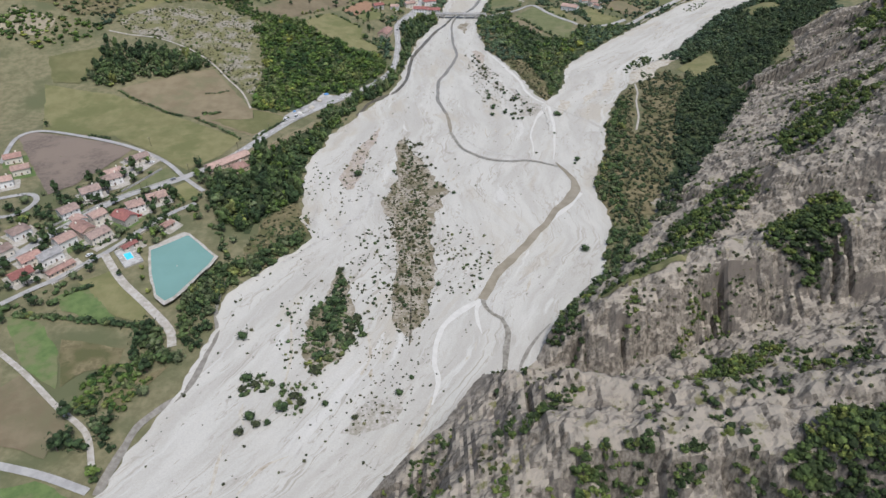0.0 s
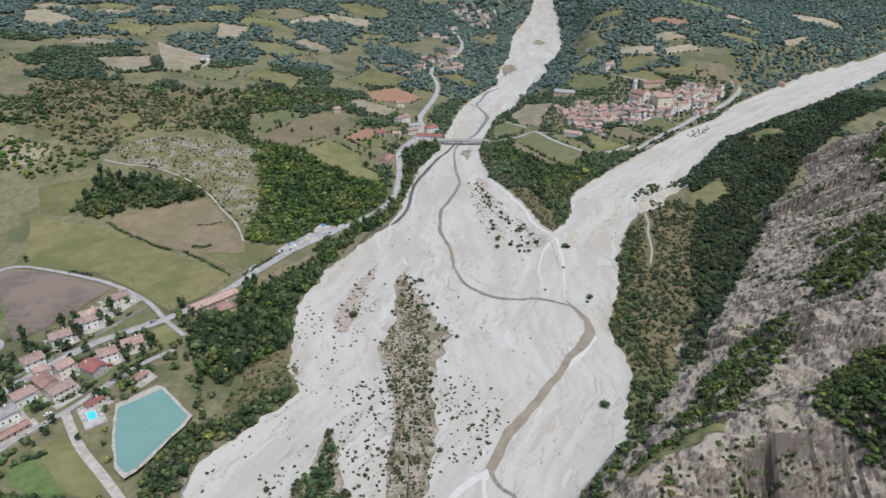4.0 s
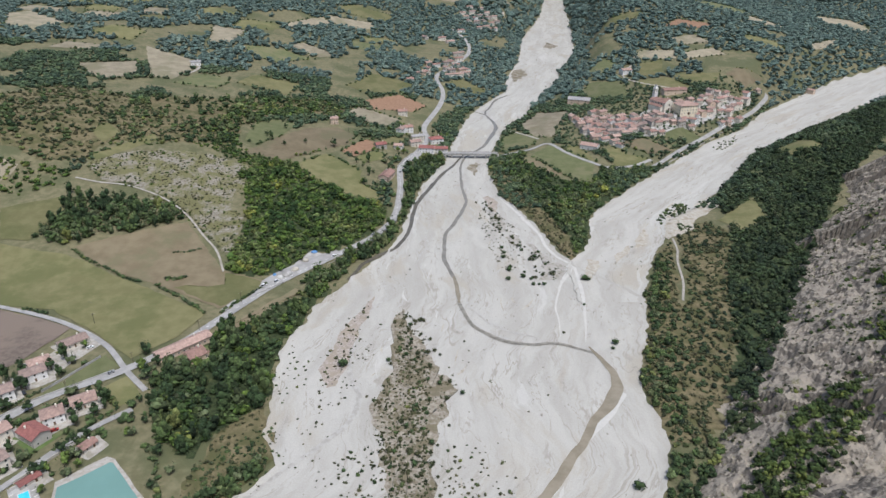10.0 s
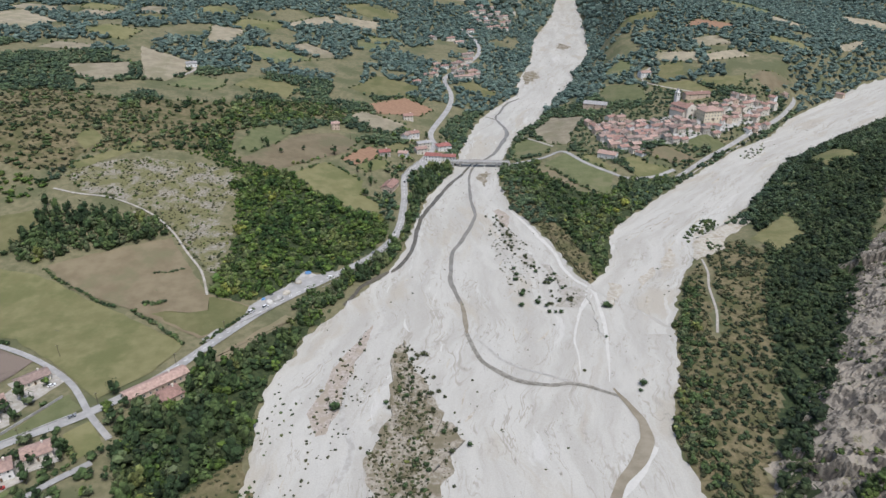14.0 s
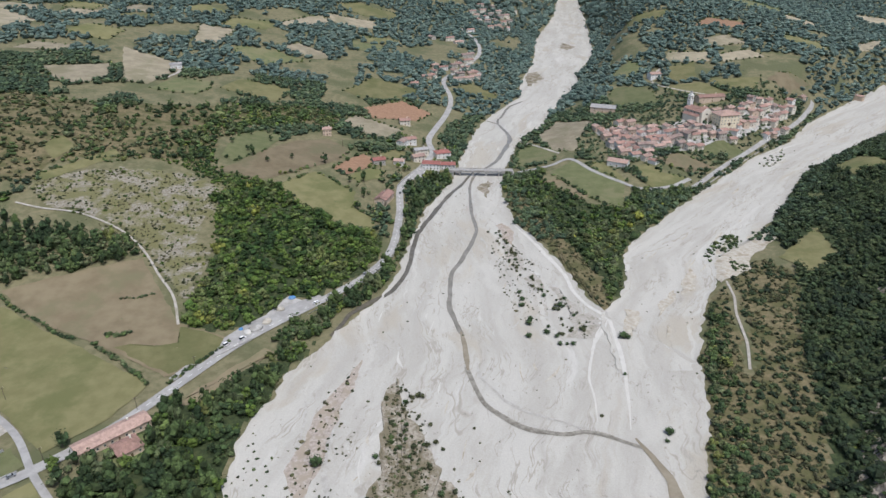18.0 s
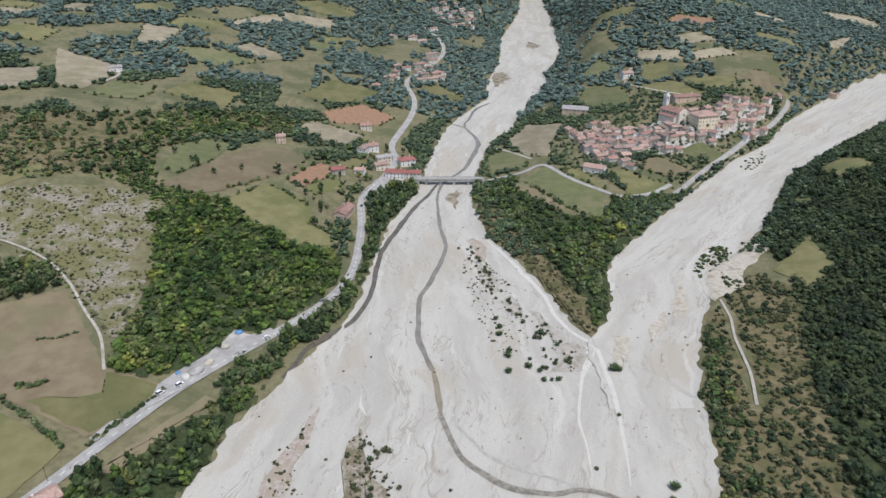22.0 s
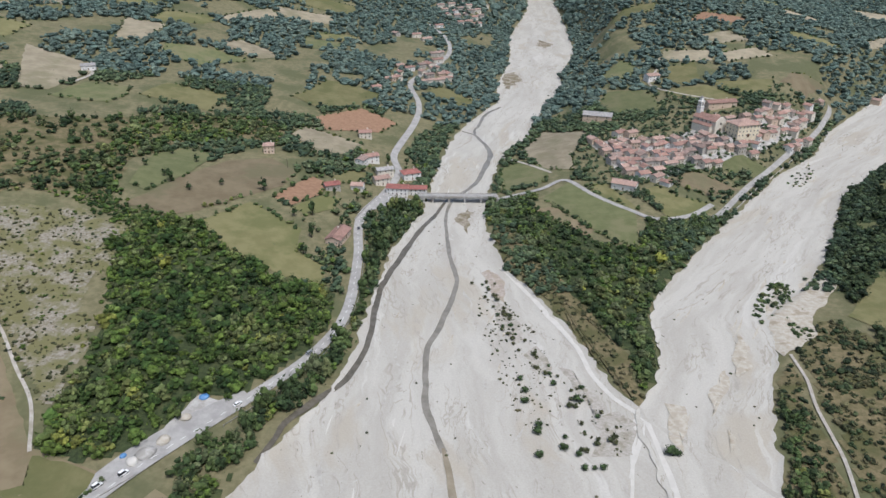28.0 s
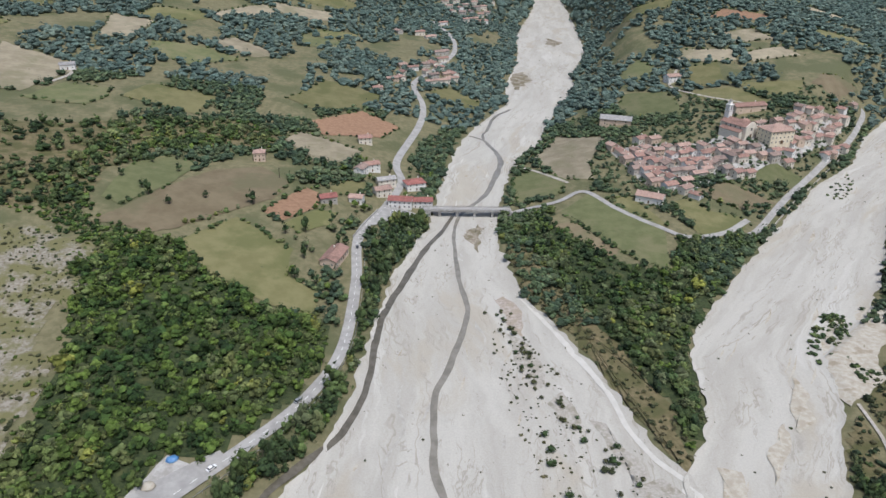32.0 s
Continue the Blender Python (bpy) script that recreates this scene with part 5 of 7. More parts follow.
def heap(x, y, r, h, mat, label, seed):
    rng = np.random.default_rng(seed)
    bm = bmesh.new()
    bmesh.ops.create_icosphere(bm, subdivisions=3, radius=1)
    for v in bm.verts:
        k = 1 + 0.22 * noise.noise(v.co * 2.2 + Vector((seed, 0, 0)))
        v.co = Vector((v.co.x * r * k * rng.uniform(0.97, 1.03), v.co.y * r * 0.8 * k, max(v.co.z, -0.2) * h * k))
    me = bpy.data.meshes.new("mound")
    bm.to_mesh(me)
    me.materials.append(mat)
    for p in me.polygons:
        p.use_smooth = True
    ob = tagged(new("mound", me), label, "gravel heap", "heaps in the yard")
    ob.matrix_basis = pose(x, y, float(ground_height(x, y)) + 0.5, 0, 0, seed * 40)
    return ob


heap(-126, 482, 4.5, 2.2, CONCRETE, "pale heap of crushed gravel", 1)
heap(-121, 490, 3.5, 1.6, SAND, "sandy heap of gravel", 2)
heap(-130, 477, 3.0, 1.5, PALE_GRAVEL, "white-grey heap of gravel", 3)
heap(-116, 505, 3.2, 1.2, SAND, "low brown earth heap", 4)
BLUE = material("blue_tarpaulin", (0.06, 0.17, 0.36), (0.11, 0.25, 0.46), 2, rough=0.5)
heap(-111, 519, 2.6, 1.3, BLUE, "stack under a blue tarpaulin", 5)
heap(-135, 480, 1.6, 1.1, BLUE, "small stack under a bright blue tarpaulin", 6)


# ---- cars ----
TYRE = material("tyre_rubber", (0.015, 0.015, 0.015), (0.03, 0.03, 0.03), 0.5)
PAINTS = [material(n, c, tuple(v * 1.12 for v in c), 2, rough=0.3, bump=0) for n, c in (("white_paint", (0.7, 0.7, 0.7)), ("grey_paint", (0.2, 0.21, 0.22)), ("dark_paint", (0.03, 0.035, 0.045)), ("red_paint", (0.3, 0.03, 0.025)))]


def car(x, y, turn, paint, label, van=False, lift=0.55):
    root = tagged(new("van" if van else "car"), label, "van" if van else "car", "parked cars")
    root.matrix_basis = pose(x, y, float(ground_height(x, y)) + lift, 0, 0, turn)
    top, back = (2.1, -2.3) if van else (1.45, -1.7)
    piece(("body", van), "body", lambda: prism(((-2.15, 0.35), (2.15, 0.35), (2.2, 0.75), (1.2, 0.95), (back, 0.95), (-2.2, 0.85)), -0.88, 0.88), paint, root, pose(0, 0, 0, 0, 0, -90))
    piece(("cabin", van), "cabin", lambda: prism(((back, 0.95), (1.15, 0.95), (0.5, top), (back + 0.35, top)), -0.78, 0.78), PANE, root, pose(0, 0, 0, 0, 0, -90))
    piece(("top", van), "roof_panel", lambda: boxes((back + 0.4, -0.72, top - 0.02, 0.5, 0.72, top + 0.05)), paint, root)
    for sx in (-1.35, 1.35):
        for sy in (-0.85, 0.85):
            def wheel():
                bm = bmesh.new()
                bmesh.ops.create_cone(bm, segments=14, radius1=0.33, radius2=0.33, depth=0.22, cap_ends=True, matrix=Matrix.Rotation(math.pi / 2, 4, "X"))
                return bm
            piece("wheel", "wheel", wheel, TYRE, root, pose(sx, sy, 0.33))
    return root


car(-94, 515, 52, PAINTS[0], "white car on the valley road")
car(-66, 558, 57, PAINTS[1], "grey car on the valley road")
car(-52, 715, 95, PAINTS[2], "dark car by the roadside")
car(-131, 470, 55, PAINTS[0], "white delivery van beside the yard", True)
car(-139, 463, 55, PAINTS[0], "white panel van beside the road", True)
car(-234, 262, 55, PAINTS[1], "grey car parked in a courtyard")
car(-228, 253, 55, PAINTS[0], "white car parked on the back lane")
car(-246, 330, 130, PAINTS[2], "dark car parked by a villa")
car(-230, 377, 45, PAINTS[0], "white car parked by a bungalow")
car(-213, 300, 35, PAINTS[3], "red car parked by a house")
car(-30, 776, 10, PAINTS[0], "white car parked at the inn")
car(-22, 777, 12, PAINTS[1], "grey car parked at the inn")
car(-205, 351, 45, PAINTS[1], "grey car at the crossroads")

# ---- woods ----
ICO = []
gold = (1 + 5**0.5) / 2
for a in (-1, 1):
    for b in (-gold, gold):
        ICO += [(a, b, 0), (0, a, b), (b, 0, a)]
ICO = np.array(ICO) / np.hypot(1, gold)
ICO_FACES = np.array([f for f in ((i, j, k) for i in range(12) for j in range(i) for k in range(j)) if all(abs(np.linalg.norm(ICO[f[p]] - ICO[f[q]]) - 2 / np.hypot(1, gold)) < 0.01 for p, q in ((0, 1), (1, 2), (0, 2)))])
ICO_FACES = np.array([f if np.dot(np.cross(ICO[f[1]] - ICO[f[0]], ICO[f[2]] - ICO[f[0]]), ICO[f[0]]) > 0 else f[::-1] for f in ICO_FACES])


def crown(rng, lumps, leaves, spread=1.0, tall=1.0, lump=0.42):
    """One crown, a metre in radius, of leafy lumps with ragged leaf sprays: vertices and triangles."""
    verts, faces, n = [], [], 0
    for k in range(lumps):
        d = rng.normal(size=3)
        d /= np.linalg.norm(d)
        at = d * rng.uniform(0.35, 0.78) * (spread, spread, tall) + (0, 0, 0.15)
        if k == 0:
            at = np.zeros(3)
        r = lump * rng.uniform(0.65, 1.15) * (1.35 if k == 0 else 1)
        verts.append(ICO * r * rng.uniform(0.72, 1.25, (12, 1)) * (1, 1, 0.85 * tall) + at)
        faces.append(ICO_FACES + n)
        n += 12
    for k in range(leaves):
        d = rng.normal(size=3)
        d /= np.linalg.norm(d)
        at = d * rng.uniform(0.75, 1.1) * (spread, spread, tall) + (0, 0, 0.1)
        a, b = rng.normal(size=(2, 3)) * 0.13
        verts.append(np.array([at - a, at + b, at + a]))
        faces.append(np.array([[0, 1, 2]]) + n)
        n += 3
    return np.concatenate(verts), np.concatenate(faces)


RNG = np.random.default_rng(7)
FULL = [crown(RNG, 8, 36) for _ in range(8)]
TALL = [crown(RNG, 11, 46, 0.75, 1.7) for _ in range(4)]
BUSH = [crown(RNG, 5, 20, 1.0, 0.7, 0.5) for _ in range(6)]
COARSE = [crown(RNG, 3, 4, 1.0, 0.75, 0.56) for _ in range(6)]
DISTANT = [crown(RNG, 1, 5, 1.0, 0.75, 0.62) for _ in range(8)]
TUFT = [crown(RNG, 3, 8, 1.0, 0.7, 0.52) for _ in range(6)]
SPARE = [crown(RNG, 4, 10, 1.0, 0.75, 0.52) for _ in range(6)]


def plant(name, label, x, y, size, shapes, mat, base=None, sink=0.35, category="trees"):
    """Many crowns joined into one stuff object."""
    base = base or ground_height
    z = base(x, y)
    kind = RNG.integers(0, len(shapes), len(x))
    turn, verts, faces, n = RNG.uniform(0, 6.28, len(x)), [], [], 0
    own, tones = np.clip(RNG.beta(1.3, 1.9, len(x)) + 0.2 * wave(x, y, 24, 2.6) + 0.22 * wave(x, y, 47, 0.3) + 0.14 * wave(x, y, 9, 1.1), 0, 1), []
    for k, (v, f) in enumerate(shapes):
        some = np.nonzero(kind == k)[0]
        if not len(some):
            continue
        c, s, r = np.cos(turn[some])[:, None], np.sin(turn[some])[:, None], size[some][:, None]
        flat = RNG.uniform(0.8, 1.2, (len(some), 1))
        high = v[:, 2].min() * -1
        vx = x[some][:, None] + (v[:, 0] * c - v[:, 1] * s) * r * flat
        vy = y[some][:, None] + (v[:, 0] * s + v[:, 1] * c) * r / flat
        vz = z[some][:, None] + (v[:, 2] + high * (1 - sink)) * r
        verts.append(np.stack([vx, vy, vz], -1).reshape(-1, 3))
        faces.append((f[None] + (n + np.arange(len(some)) * len(v))[:, None, None]).reshape(-1, 3))
        n += len(some) * len(v)
        tones.append(np.repeat(own[some], len(v)))
    ob = mesh_object(name, np.concatenate(verts), np.concatenate(faces), mat)
    ob.data.attributes.new("tone", "FLOAT", "POINT").data.foreach_set("value", np.concatenate(tones).astype(np.float32))
    return tagged(ob, label, category, kind="stuff")


def dotted(x0, x1, y0, y1, gap):
    x, y = np.meshgrid(np.arange(x0, x1, gap), np.arange(y0, y1, gap))
    return (v.ravel() + RNG.uniform(-0.48, 0.48, v.size) * gap for v in (x, y))


def free(x, y, field_gap=True, road_gap=3.0):
    ok = bank_gap(x, y) > 2.5
    for hx, hy, r in HOMES:
        ok &= (np.abs(x - hx) > r + 1) | (np.abs(y - hy) > r + 1)
    for pts in FIELDS:
        ok &= ~inside(pts, x, y)
    for line, width in ROADS:
        close = (x > line[:, 0].min() - 20) & (x < line[:, 0].max() + 20) & (y > line[:, 1].min() - 20) & (y < line[:, 1].max() + 20)
        if close.any():
            ok[close] &= near_line(line, x[close], y[close]) > width / 2 + road_gap
    return ok


def wood_floor(label, points, base=None, step=3.5, mat=None, name="wood_floor", category="ground"):
    """Undergrowth on the ground below a wood; its default tone has shade painted in."""
    p, base = np.array(points, float), base or ground_height
    x, y = np.meshgrid(np.arange(p[:, 0].min(), p[:, 0].max() + step, step), np.arange(p[:, 1].min(), p[:, 1].max() + step, step))
    cells = sheet_faces(*x.shape)
    mx_, my_ = x.ravel()[cells].mean(1), y.ravel()[cells].mean(1)
    mx_, my_ = mx_ + 4 * wave(mx_, my_, 7, 2.0), my_ + 4 * wave(mx_, my_, 8, 5.0)
    keep = inside(p, mx_, my_) & (bank_gap(mx_, my_) > 2)
    for line, width in ROADS:
        keep &= near_line(line, mx_, my_) > width / 2 + 3
    for pts in FIELDS:
        keep &= ~inside(pts, mx_, my_)
    # cells that hang on by a corner are left out
    lone = np.pad(keep.reshape(x.shape[0] - 1, x.shape[1] - 1).astype(int), 1)
    keep &= (lone[:-2, 1:-1] + lone[2:, 1:-1] + lone[1:-1, :-2] + lone[1:-1, 2:] > 1).ravel()
    used, cells = np.unique(cells[keep], return_inverse=True)
    at = np.stack([x.ravel()[used], y.ravel()[used], (base(x, y) + 0.22).ravel()[used]], -1)
    return tagged(mesh_object(name, at, cells.reshape(-1, 4), mat or SHADED_UNDERGROWTH, True), label, category, kind="structure")


def wood(name, label, points, gap, lo, hi, shapes, mat, keep=1.0, base=None, east_of=-9e9, west_of=9e9):
    p = np.array(points, float)
    x, y = dotted(p[:, 0].min(), p[:, 0].max(), p[:, 1].min(), p[:, 1].max(), gap)
    ok = inside(p, x, y) & (x > east_of) & (x < west_of) & free(x, y) & (RNG.uniform(size=x.size) < keep)
    x, y = x[ok], y[ok]
    return plant(name, label, x, y, RNG.uniform(lo, hi, x.size) * (1 + 0.3 * wave(x, y, 16, 1.0)), shapes, mat, base)


RIVERSIDE = ((-158, 398), (-138, 430), (-122, 440), (-106, 452), (-88, 470), (-80, 487), (-96, 436), (-107, 380), (-102, 330), (-124, 308), (-134, 280), (-150, 290), (-168, 318), (-178, 343), (-166, 381))
wood_floor("undergrowth by the river with shade painted in", RIVERSIDE, None, 2.2)
wood("riverside_woodland", "dark green riverside trees between village and gravel", RIVERSIDE, 6.0, 3.2, 5.4, FULL + TALL, FOLIAGE, 0.72)
wood("riverside_woodland", "fresh green trees between village and gravel", RIVERSIDE, 6.4, 2.4, 5.0, FULL, BRIGHT_FOLIAGE, 0.34)
wood("riverside_woodland", "trees between the valley road and the stream", ((-112, 470), (-103, 490), (-80, 520), (-58, 556), (-45, 602), (-44, 660), (-46, 725), (-30, 755), (-6, 772), (-4, 750), (-28, 681), (-38, 620), (-46, 563), (-53, 530), (-76, 500), (-92, 466)), 5.5, 2.6, 4.6, FULL + TALL, FOLIAGE, 0.9)
BANK_STRIP = ((-120, 455), (-108, 462), (-100, 484), (-86, 505), (-68, 527), (-52, 560), (-46, 590), (-41, 590), (-44, 560), (-54, 538), (-66, 522), (-80, 504), (-82, 484), (-96, 466), (-104, 452))
wood("riverside_woodland", "dense trees between the lay-by and the side stream", BANK_STRIP, 4.6, 2.2, 4.2, FULL, FOLIAGE, 0.75)
wood("riverside_woodland", "fresh green trees between the lay-by and the side stream", BANK_STRIP, 5.0, 1.8, 3.8, FULL + BUSH, BRIGHT_FOLIAGE, 0.5)
wood_floor("leafy undergrowth of the hillside forest, darkened for shade", ((-178, 465), (-174, 491), (-178, 560), (-185, 600), (-206, 649), (-182, 695), (-160, 690), (-133, 655), (-92, 630), (-62, 625), (-52, 579), (-82, 536), (-110, 505), (-135, 483), (-159, 472)))
wood("hillside_forest", "dense fresh green broadleaf forest on the slope", ((-178, 465), (-174, 491), (-178, 560), (-185, 600), (-206, 649), (-182, 695), (-160, 690), (-133, 655), (-92, 630), (-62, 625), (-52, 579), (-82, 536), (-110, 505), (-135, 483), (-159, 472)), 4.6, 1.5, 4.9, FULL + BUSH, BRIGHT_FOLIAGE, 0.9)
wood("hillside_forest", "dark wood on the edge of pasture", ((-348, 515), (-338, 585), (-298, 575), (-232, 575), (-228, 556), (-262, 533), (-304, 506)), 6.0, 3.0, 5.0, FULL + TALL, FOLIAGE)
wood("bank_woodland", "trees round the pond and along the bank", ((-155, 199), (-158, 208), (-148, 236), (-138, 244), (-118, 262), (-98, 284), (-92, 280), (-108, 250), (-130, 222), (-132, 190), (-137, 166), (-148, 174)), 4.8, 2.6, 4.4, FULL, FOLIAGE)
wood("bank_woodland", "dark trees of the grove by the lower bank", ((-165, 186), (-143, 181), (-141, 157), (-162, 155), (-174, 169)), 4.6, 2.8, 4.6, FULL, FOLIAGE, 0.95)
wood("bank_woodland", "glossy green thicket of the lower bank", ((-182, 156), (-163, 161), (-157, 141), (-168, 124), (-188, 129), (-186, 144)), 3.4, 1.8, 3.0, BUSH, BRIGHT_FOLIAGE, 0.95)
wood("bank_woodland", "dark trees below the thicket", ((-193, 131), (-163, 124), (-157, 105), (-168, 98), (-185, 110)), 5.0, 2.6, 4.4, FULL, FOLIAGE, 0.7)
wood("bank_woodland", "young trees along the muddy ditch", ((-158, 148), (-152, 148), (-160, 124), (-164, 128)), 2.8, 1.0, 2.2, BUSH, BRIGHT_FOLIAGE, 0.9)
wood("bank_woodland", "young trees along the muddy ditch", ((-162, 108), (-156, 108), (-156, 78), (-164, 78)), 3.6, 1.2, 2.6, FULL, FOLIAGE, 0.6)
wood_floor("undergrowth of the wood on the spit, darkened for shade", ((106, 520), (108, 548), (95, 600), (78, 655), (62, 720), (46, 730), (48, 780), (90, 780), (84, 752), (118, 694), (150, 676), (170, 725), (230, 735), (200, 695), (140, 612), (130, 586), (120, 540)))
wood("spit_woodland", "mixed woodland on the spit between two rivers", ((106, 520), (108, 548), (95, 600), (78, 655), (62, 720), (46, 730), (48, 780), (90, 780), (84, 752), (118, 694), (150, 676), (170, 725), (230, 735), (200, 695), (140, 612), (130, 586), (120, 540)), 4.8, 1.8, 4.4, FULL + BUSH, FOLIAGE, 0.6)
wood("spit_woodland", "fresh green trees on the spit between two rivers", ((106, 520), (108, 548), (95, 600), (78, 655), (62, 720), (46, 730), (48, 780), (90, 780), (84, 752), (118, 694), (150, 676), (170, 725), (230, 735), (200, 695), (140, 612), (130, 586), (120, 540)), 5.4, 1.6, 4.2, FULL + BUSH, BRIGHT_FOLIAGE, 0.36)
wood("spit_woodland", "dark trees at the tip of the spit", ((117, 563), (123, 560), (128, 550), (119, 536), (113, 553)), 3.6, 2.0, 3.6, FULL, FOLIAGE)
wood_floor("undergrowth of the forest, darkened for shade", ((152, 300), (190, 390), (215, 470), (250, 560), (265, 640), (290, 690), (350, 775), (445, 862), (560, 960), (640, 900), (520, 800), (400, 665), (315, 540), (250, 440), (178, 328), (160, 296)), mountain_top)
wood("forest", "dense dark green forest below the mountain", ((152, 300), (190, 390), (215, 470), (250, 560), (265, 640), (290, 690), (350, 775), (445, 862), (560, 960), (640, 900), (520, 800), (400, 665), (315, 540), (250, 440), (178, 328), (160, 296)), 5.6, 2.4, 4.4, FULL + BUSH, DARK_FOLIAGE, 0.95, mountain_top)
wood_floor("dry stony ground under scrub", ((118, 296), (118, 350), (140, 414), (150, 455), (172, 515), (200, 556), (232, 586), (252, 560), (215, 470), (190, 390), (158, 325), (140, 296)), mountain_top, 3.5, DRY_GROUND)
wood("riverside_scrub", "grey-green scrub and young trees on stony ground", ((118, 296), (118, 350), (140, 414), (150, 455), (172, 515), (200, 556), (232, 586), (252, 560), (215, 470), (190, 390), (158, 325), (140, 296)), 3.2, 0.8, 2.4, BUSH + SPARE, SCRUB, 0.5, mountain_top)
wood("riverside_scrub", "dark young trees among the riverside scrub", ((118, 296), (118, 350), (140, 414), (150, 455), (172, 515), (200, 556), (232, 586), (252, 560), (215, 470), (190, 390), (158, 325), (140, 296)), 4.6, 1.0, 3.0, BUSH + SPARE, DARK_FOLIAGE, 0.5, mountain_top)
wood("bank_trees", "trees between the gravel and the rocks", ((100, 222), (108, 262), (116, 300), (152, 302), (140, 280), (122, 250), (108, 225)), 4.4, 1.8, 3.4, FULL + BUSH, FOLIAGE, 0.92, mountain_top)
wood("bank_trees", "bushes at the foot of the cliff", ((56, 166), (64, 190), (95, 222), (104, 222), (84, 192), (70, 170)), 3.6, 1.2, 2.6, FULL + BUSH, FOLIAGE, 0.8, mountain_top)
wood("bank_trees", "dark green trees lining the gravel", ((118, 300), (116, 350), (138, 414), (146, 455), (170, 520), (180, 520), (166, 455), (158, 414), (136, 350), (134, 300)), 4.6, 1.8, 3.4, FULL + BUSH, FOLIAGE, 0.85, mountain_top)
for label, points in (
    ("trees beside the green field below the church", ((257, 805), (287, 833), (316, 838), (296, 803), (280, 788), (268, 800))),
    ("row of trees beside the village lane", ((174, 799), (181, 767), (194, 750), (192, 736), (179, 738), (167, 769))),
    ("dense trees where the lane meets the tributary", ((154, 698), (192, 723), (229, 741), (250, 762), (240, 740), (218, 712), (190, 690))),
):
    wood("village_trees", label, points, 4.6, 2.0, 4.2, FULL + SPARE, MID_FOLIAGE, 0.85)
wood("riverside_scrub", "dry scrub on the edge of the spit", ((101, 508), (90, 545), (80, 590), (66, 630), (53, 660), (47, 725), (66, 722), (82, 649), (95, 593), (108, 548), (106, 520)), 3.4, 0.7, 1.9, BUSH, SCRUB, 0.72)
wood("riverside_scrub", "scrub on the stony bank below the wood", ((-132, 266), (-123, 306), (-106, 327), (-96, 306), (-88, 285), (-104, 259), (-112, 246), (-130, 236)), 3.4, 0.6, 1.9, BUSH, SCRUB, 0.6)


# open fields over the far hills, between the woods
def far_fields(x0, x1, y0, y1, gap, seed):
    rng = np.random.default_rng(seed)
    names = ((STUBBLE, "dry tan field among far woods"), (OLIVE_FIELD, "olive-green hill pasture"), (GREEN_FIELD, "green field on a far hillside"), (OLIVE_FIELD, "pale hill meadow between hedgerows"), (RED_SOIL, "bare reddish field on the far plain"))
    for y in np.arange(y0, y1, gap):
        for x in np.arange(x0, x1, gap * 1.25):
            cx, cy = x + rng.uniform(-0.25, 0.25) * gap, y + rng.uniform(-0.25, 0.25) * gap
            turn, a, b = rng.uniform(-0.5, 0.5), gap * rng.uniform(0.38, 0.56), gap * rng.uniform(0.24, 0.4)
            kind = names[rng.choice(5, p=(0.44, 0.22, 0.11, 0.16, 0.07))]
            if abs(cx) > 0.72 * (cy + 130) + 60 or rng.uniform() < 0.26 + 0.4 * smooth(1300, 2100, cy):
                continue
            pts = np.array([(cx + (u * a * math.cos(turn) - v * b * math.sin(turn)) * rng.uniform(0.75, 1.15), cy + (u * a * math.sin(turn) + v * b * math.cos(turn)) * rng.uniform(0.75, 1.15)) for u, v in ((-1, -1), (0, -1.15), (1, -0.9), (1.1, 0.2), (0.8, 1), (-0.9, 1.05))])
            pts = np.array([(cx, cy) + (p - (cx, cy)) for p in pts])
            test = np.concatenate([pts, pts * 0.5 + np.array([cx, cy]) * 0.5, [[cx, cy]]])
            if (bank_gap(test[:, 0], test[:, 1]) < 14).any() or any(inside(f, test[:, 0], test[:, 1]).any() or inside(pts, f[:, 0], f[:, 1]).any() for f in FIELDS):
                continue
            if any((near_line(line, test[:, 0], test[:, 1]) < 9).any() for line, _ in ROADS[:1]) or any(abs(hx - cx) < a + r and abs(hy - cy) < b + r for hx, hy, r in HOMES):
                continue
            field(kind[0], kind[1], *(tuple(p) for p in pts))


HILL_WOODS = ((-366, 797), (-354, 830), (-300, 842), (-253, 885), (-160, 920), (-132, 893), (-136, 849), (-169, 855), (-217, 819), (-237, 775), (-227, 709), (-256, 708), (-283, 697), (-308, 681), (-360, 720))
wood_floor("olive grass and scrub under the hill woods", HILL_WOODS, None, 5.0, DRY_GROUND)
wood("hill_woods", "dense mixed woods above the knoll", HILL_WOODS, 6.0, 2.6, 5.4, FULL + SPARE, FOLIAGE, 0.6, east_of=-262)
wood("hill_woods", "fresh green trees above the knoll", HILL_WOODS, 5.2, 1.6, 4.4, SPARE, BRIGHT_FOLIAGE, 0.45, east_of=-262)
wood("hill_woods", "scattered trees on the scrubby hillside", HILL_WOODS, 6.2, 2.0, 4.6, FULL + SPARE, FOLIAGE, 0.3, west_of=-262)
SCRUB_HILL = ((-493, 755), (-464, 822), (-385, 820), (-313, 756), (-256, 770), (-237, 719), (-306, 692), (-353, 668), (-346, 640), (-391, 628), (-444, 655))
wood_floor("grey-brown stony hillside with scattered scrub", SCRUB_HILL, None, 4.0, DRY_GROUND, "scrub_hillside", "hill")
wood("hill_scrub", "dusty scrub on the stony hillside", SCRUB_HILL, 4.6, 1.0, 2.8, BUSH, SCRUB, 0.5)
wood("hill_scrub", "dark bushes on the stony hillside", SCRUB_HILL, 6.8, 1.8, 4.4, SPARE, FOLIAGE, 0.3)
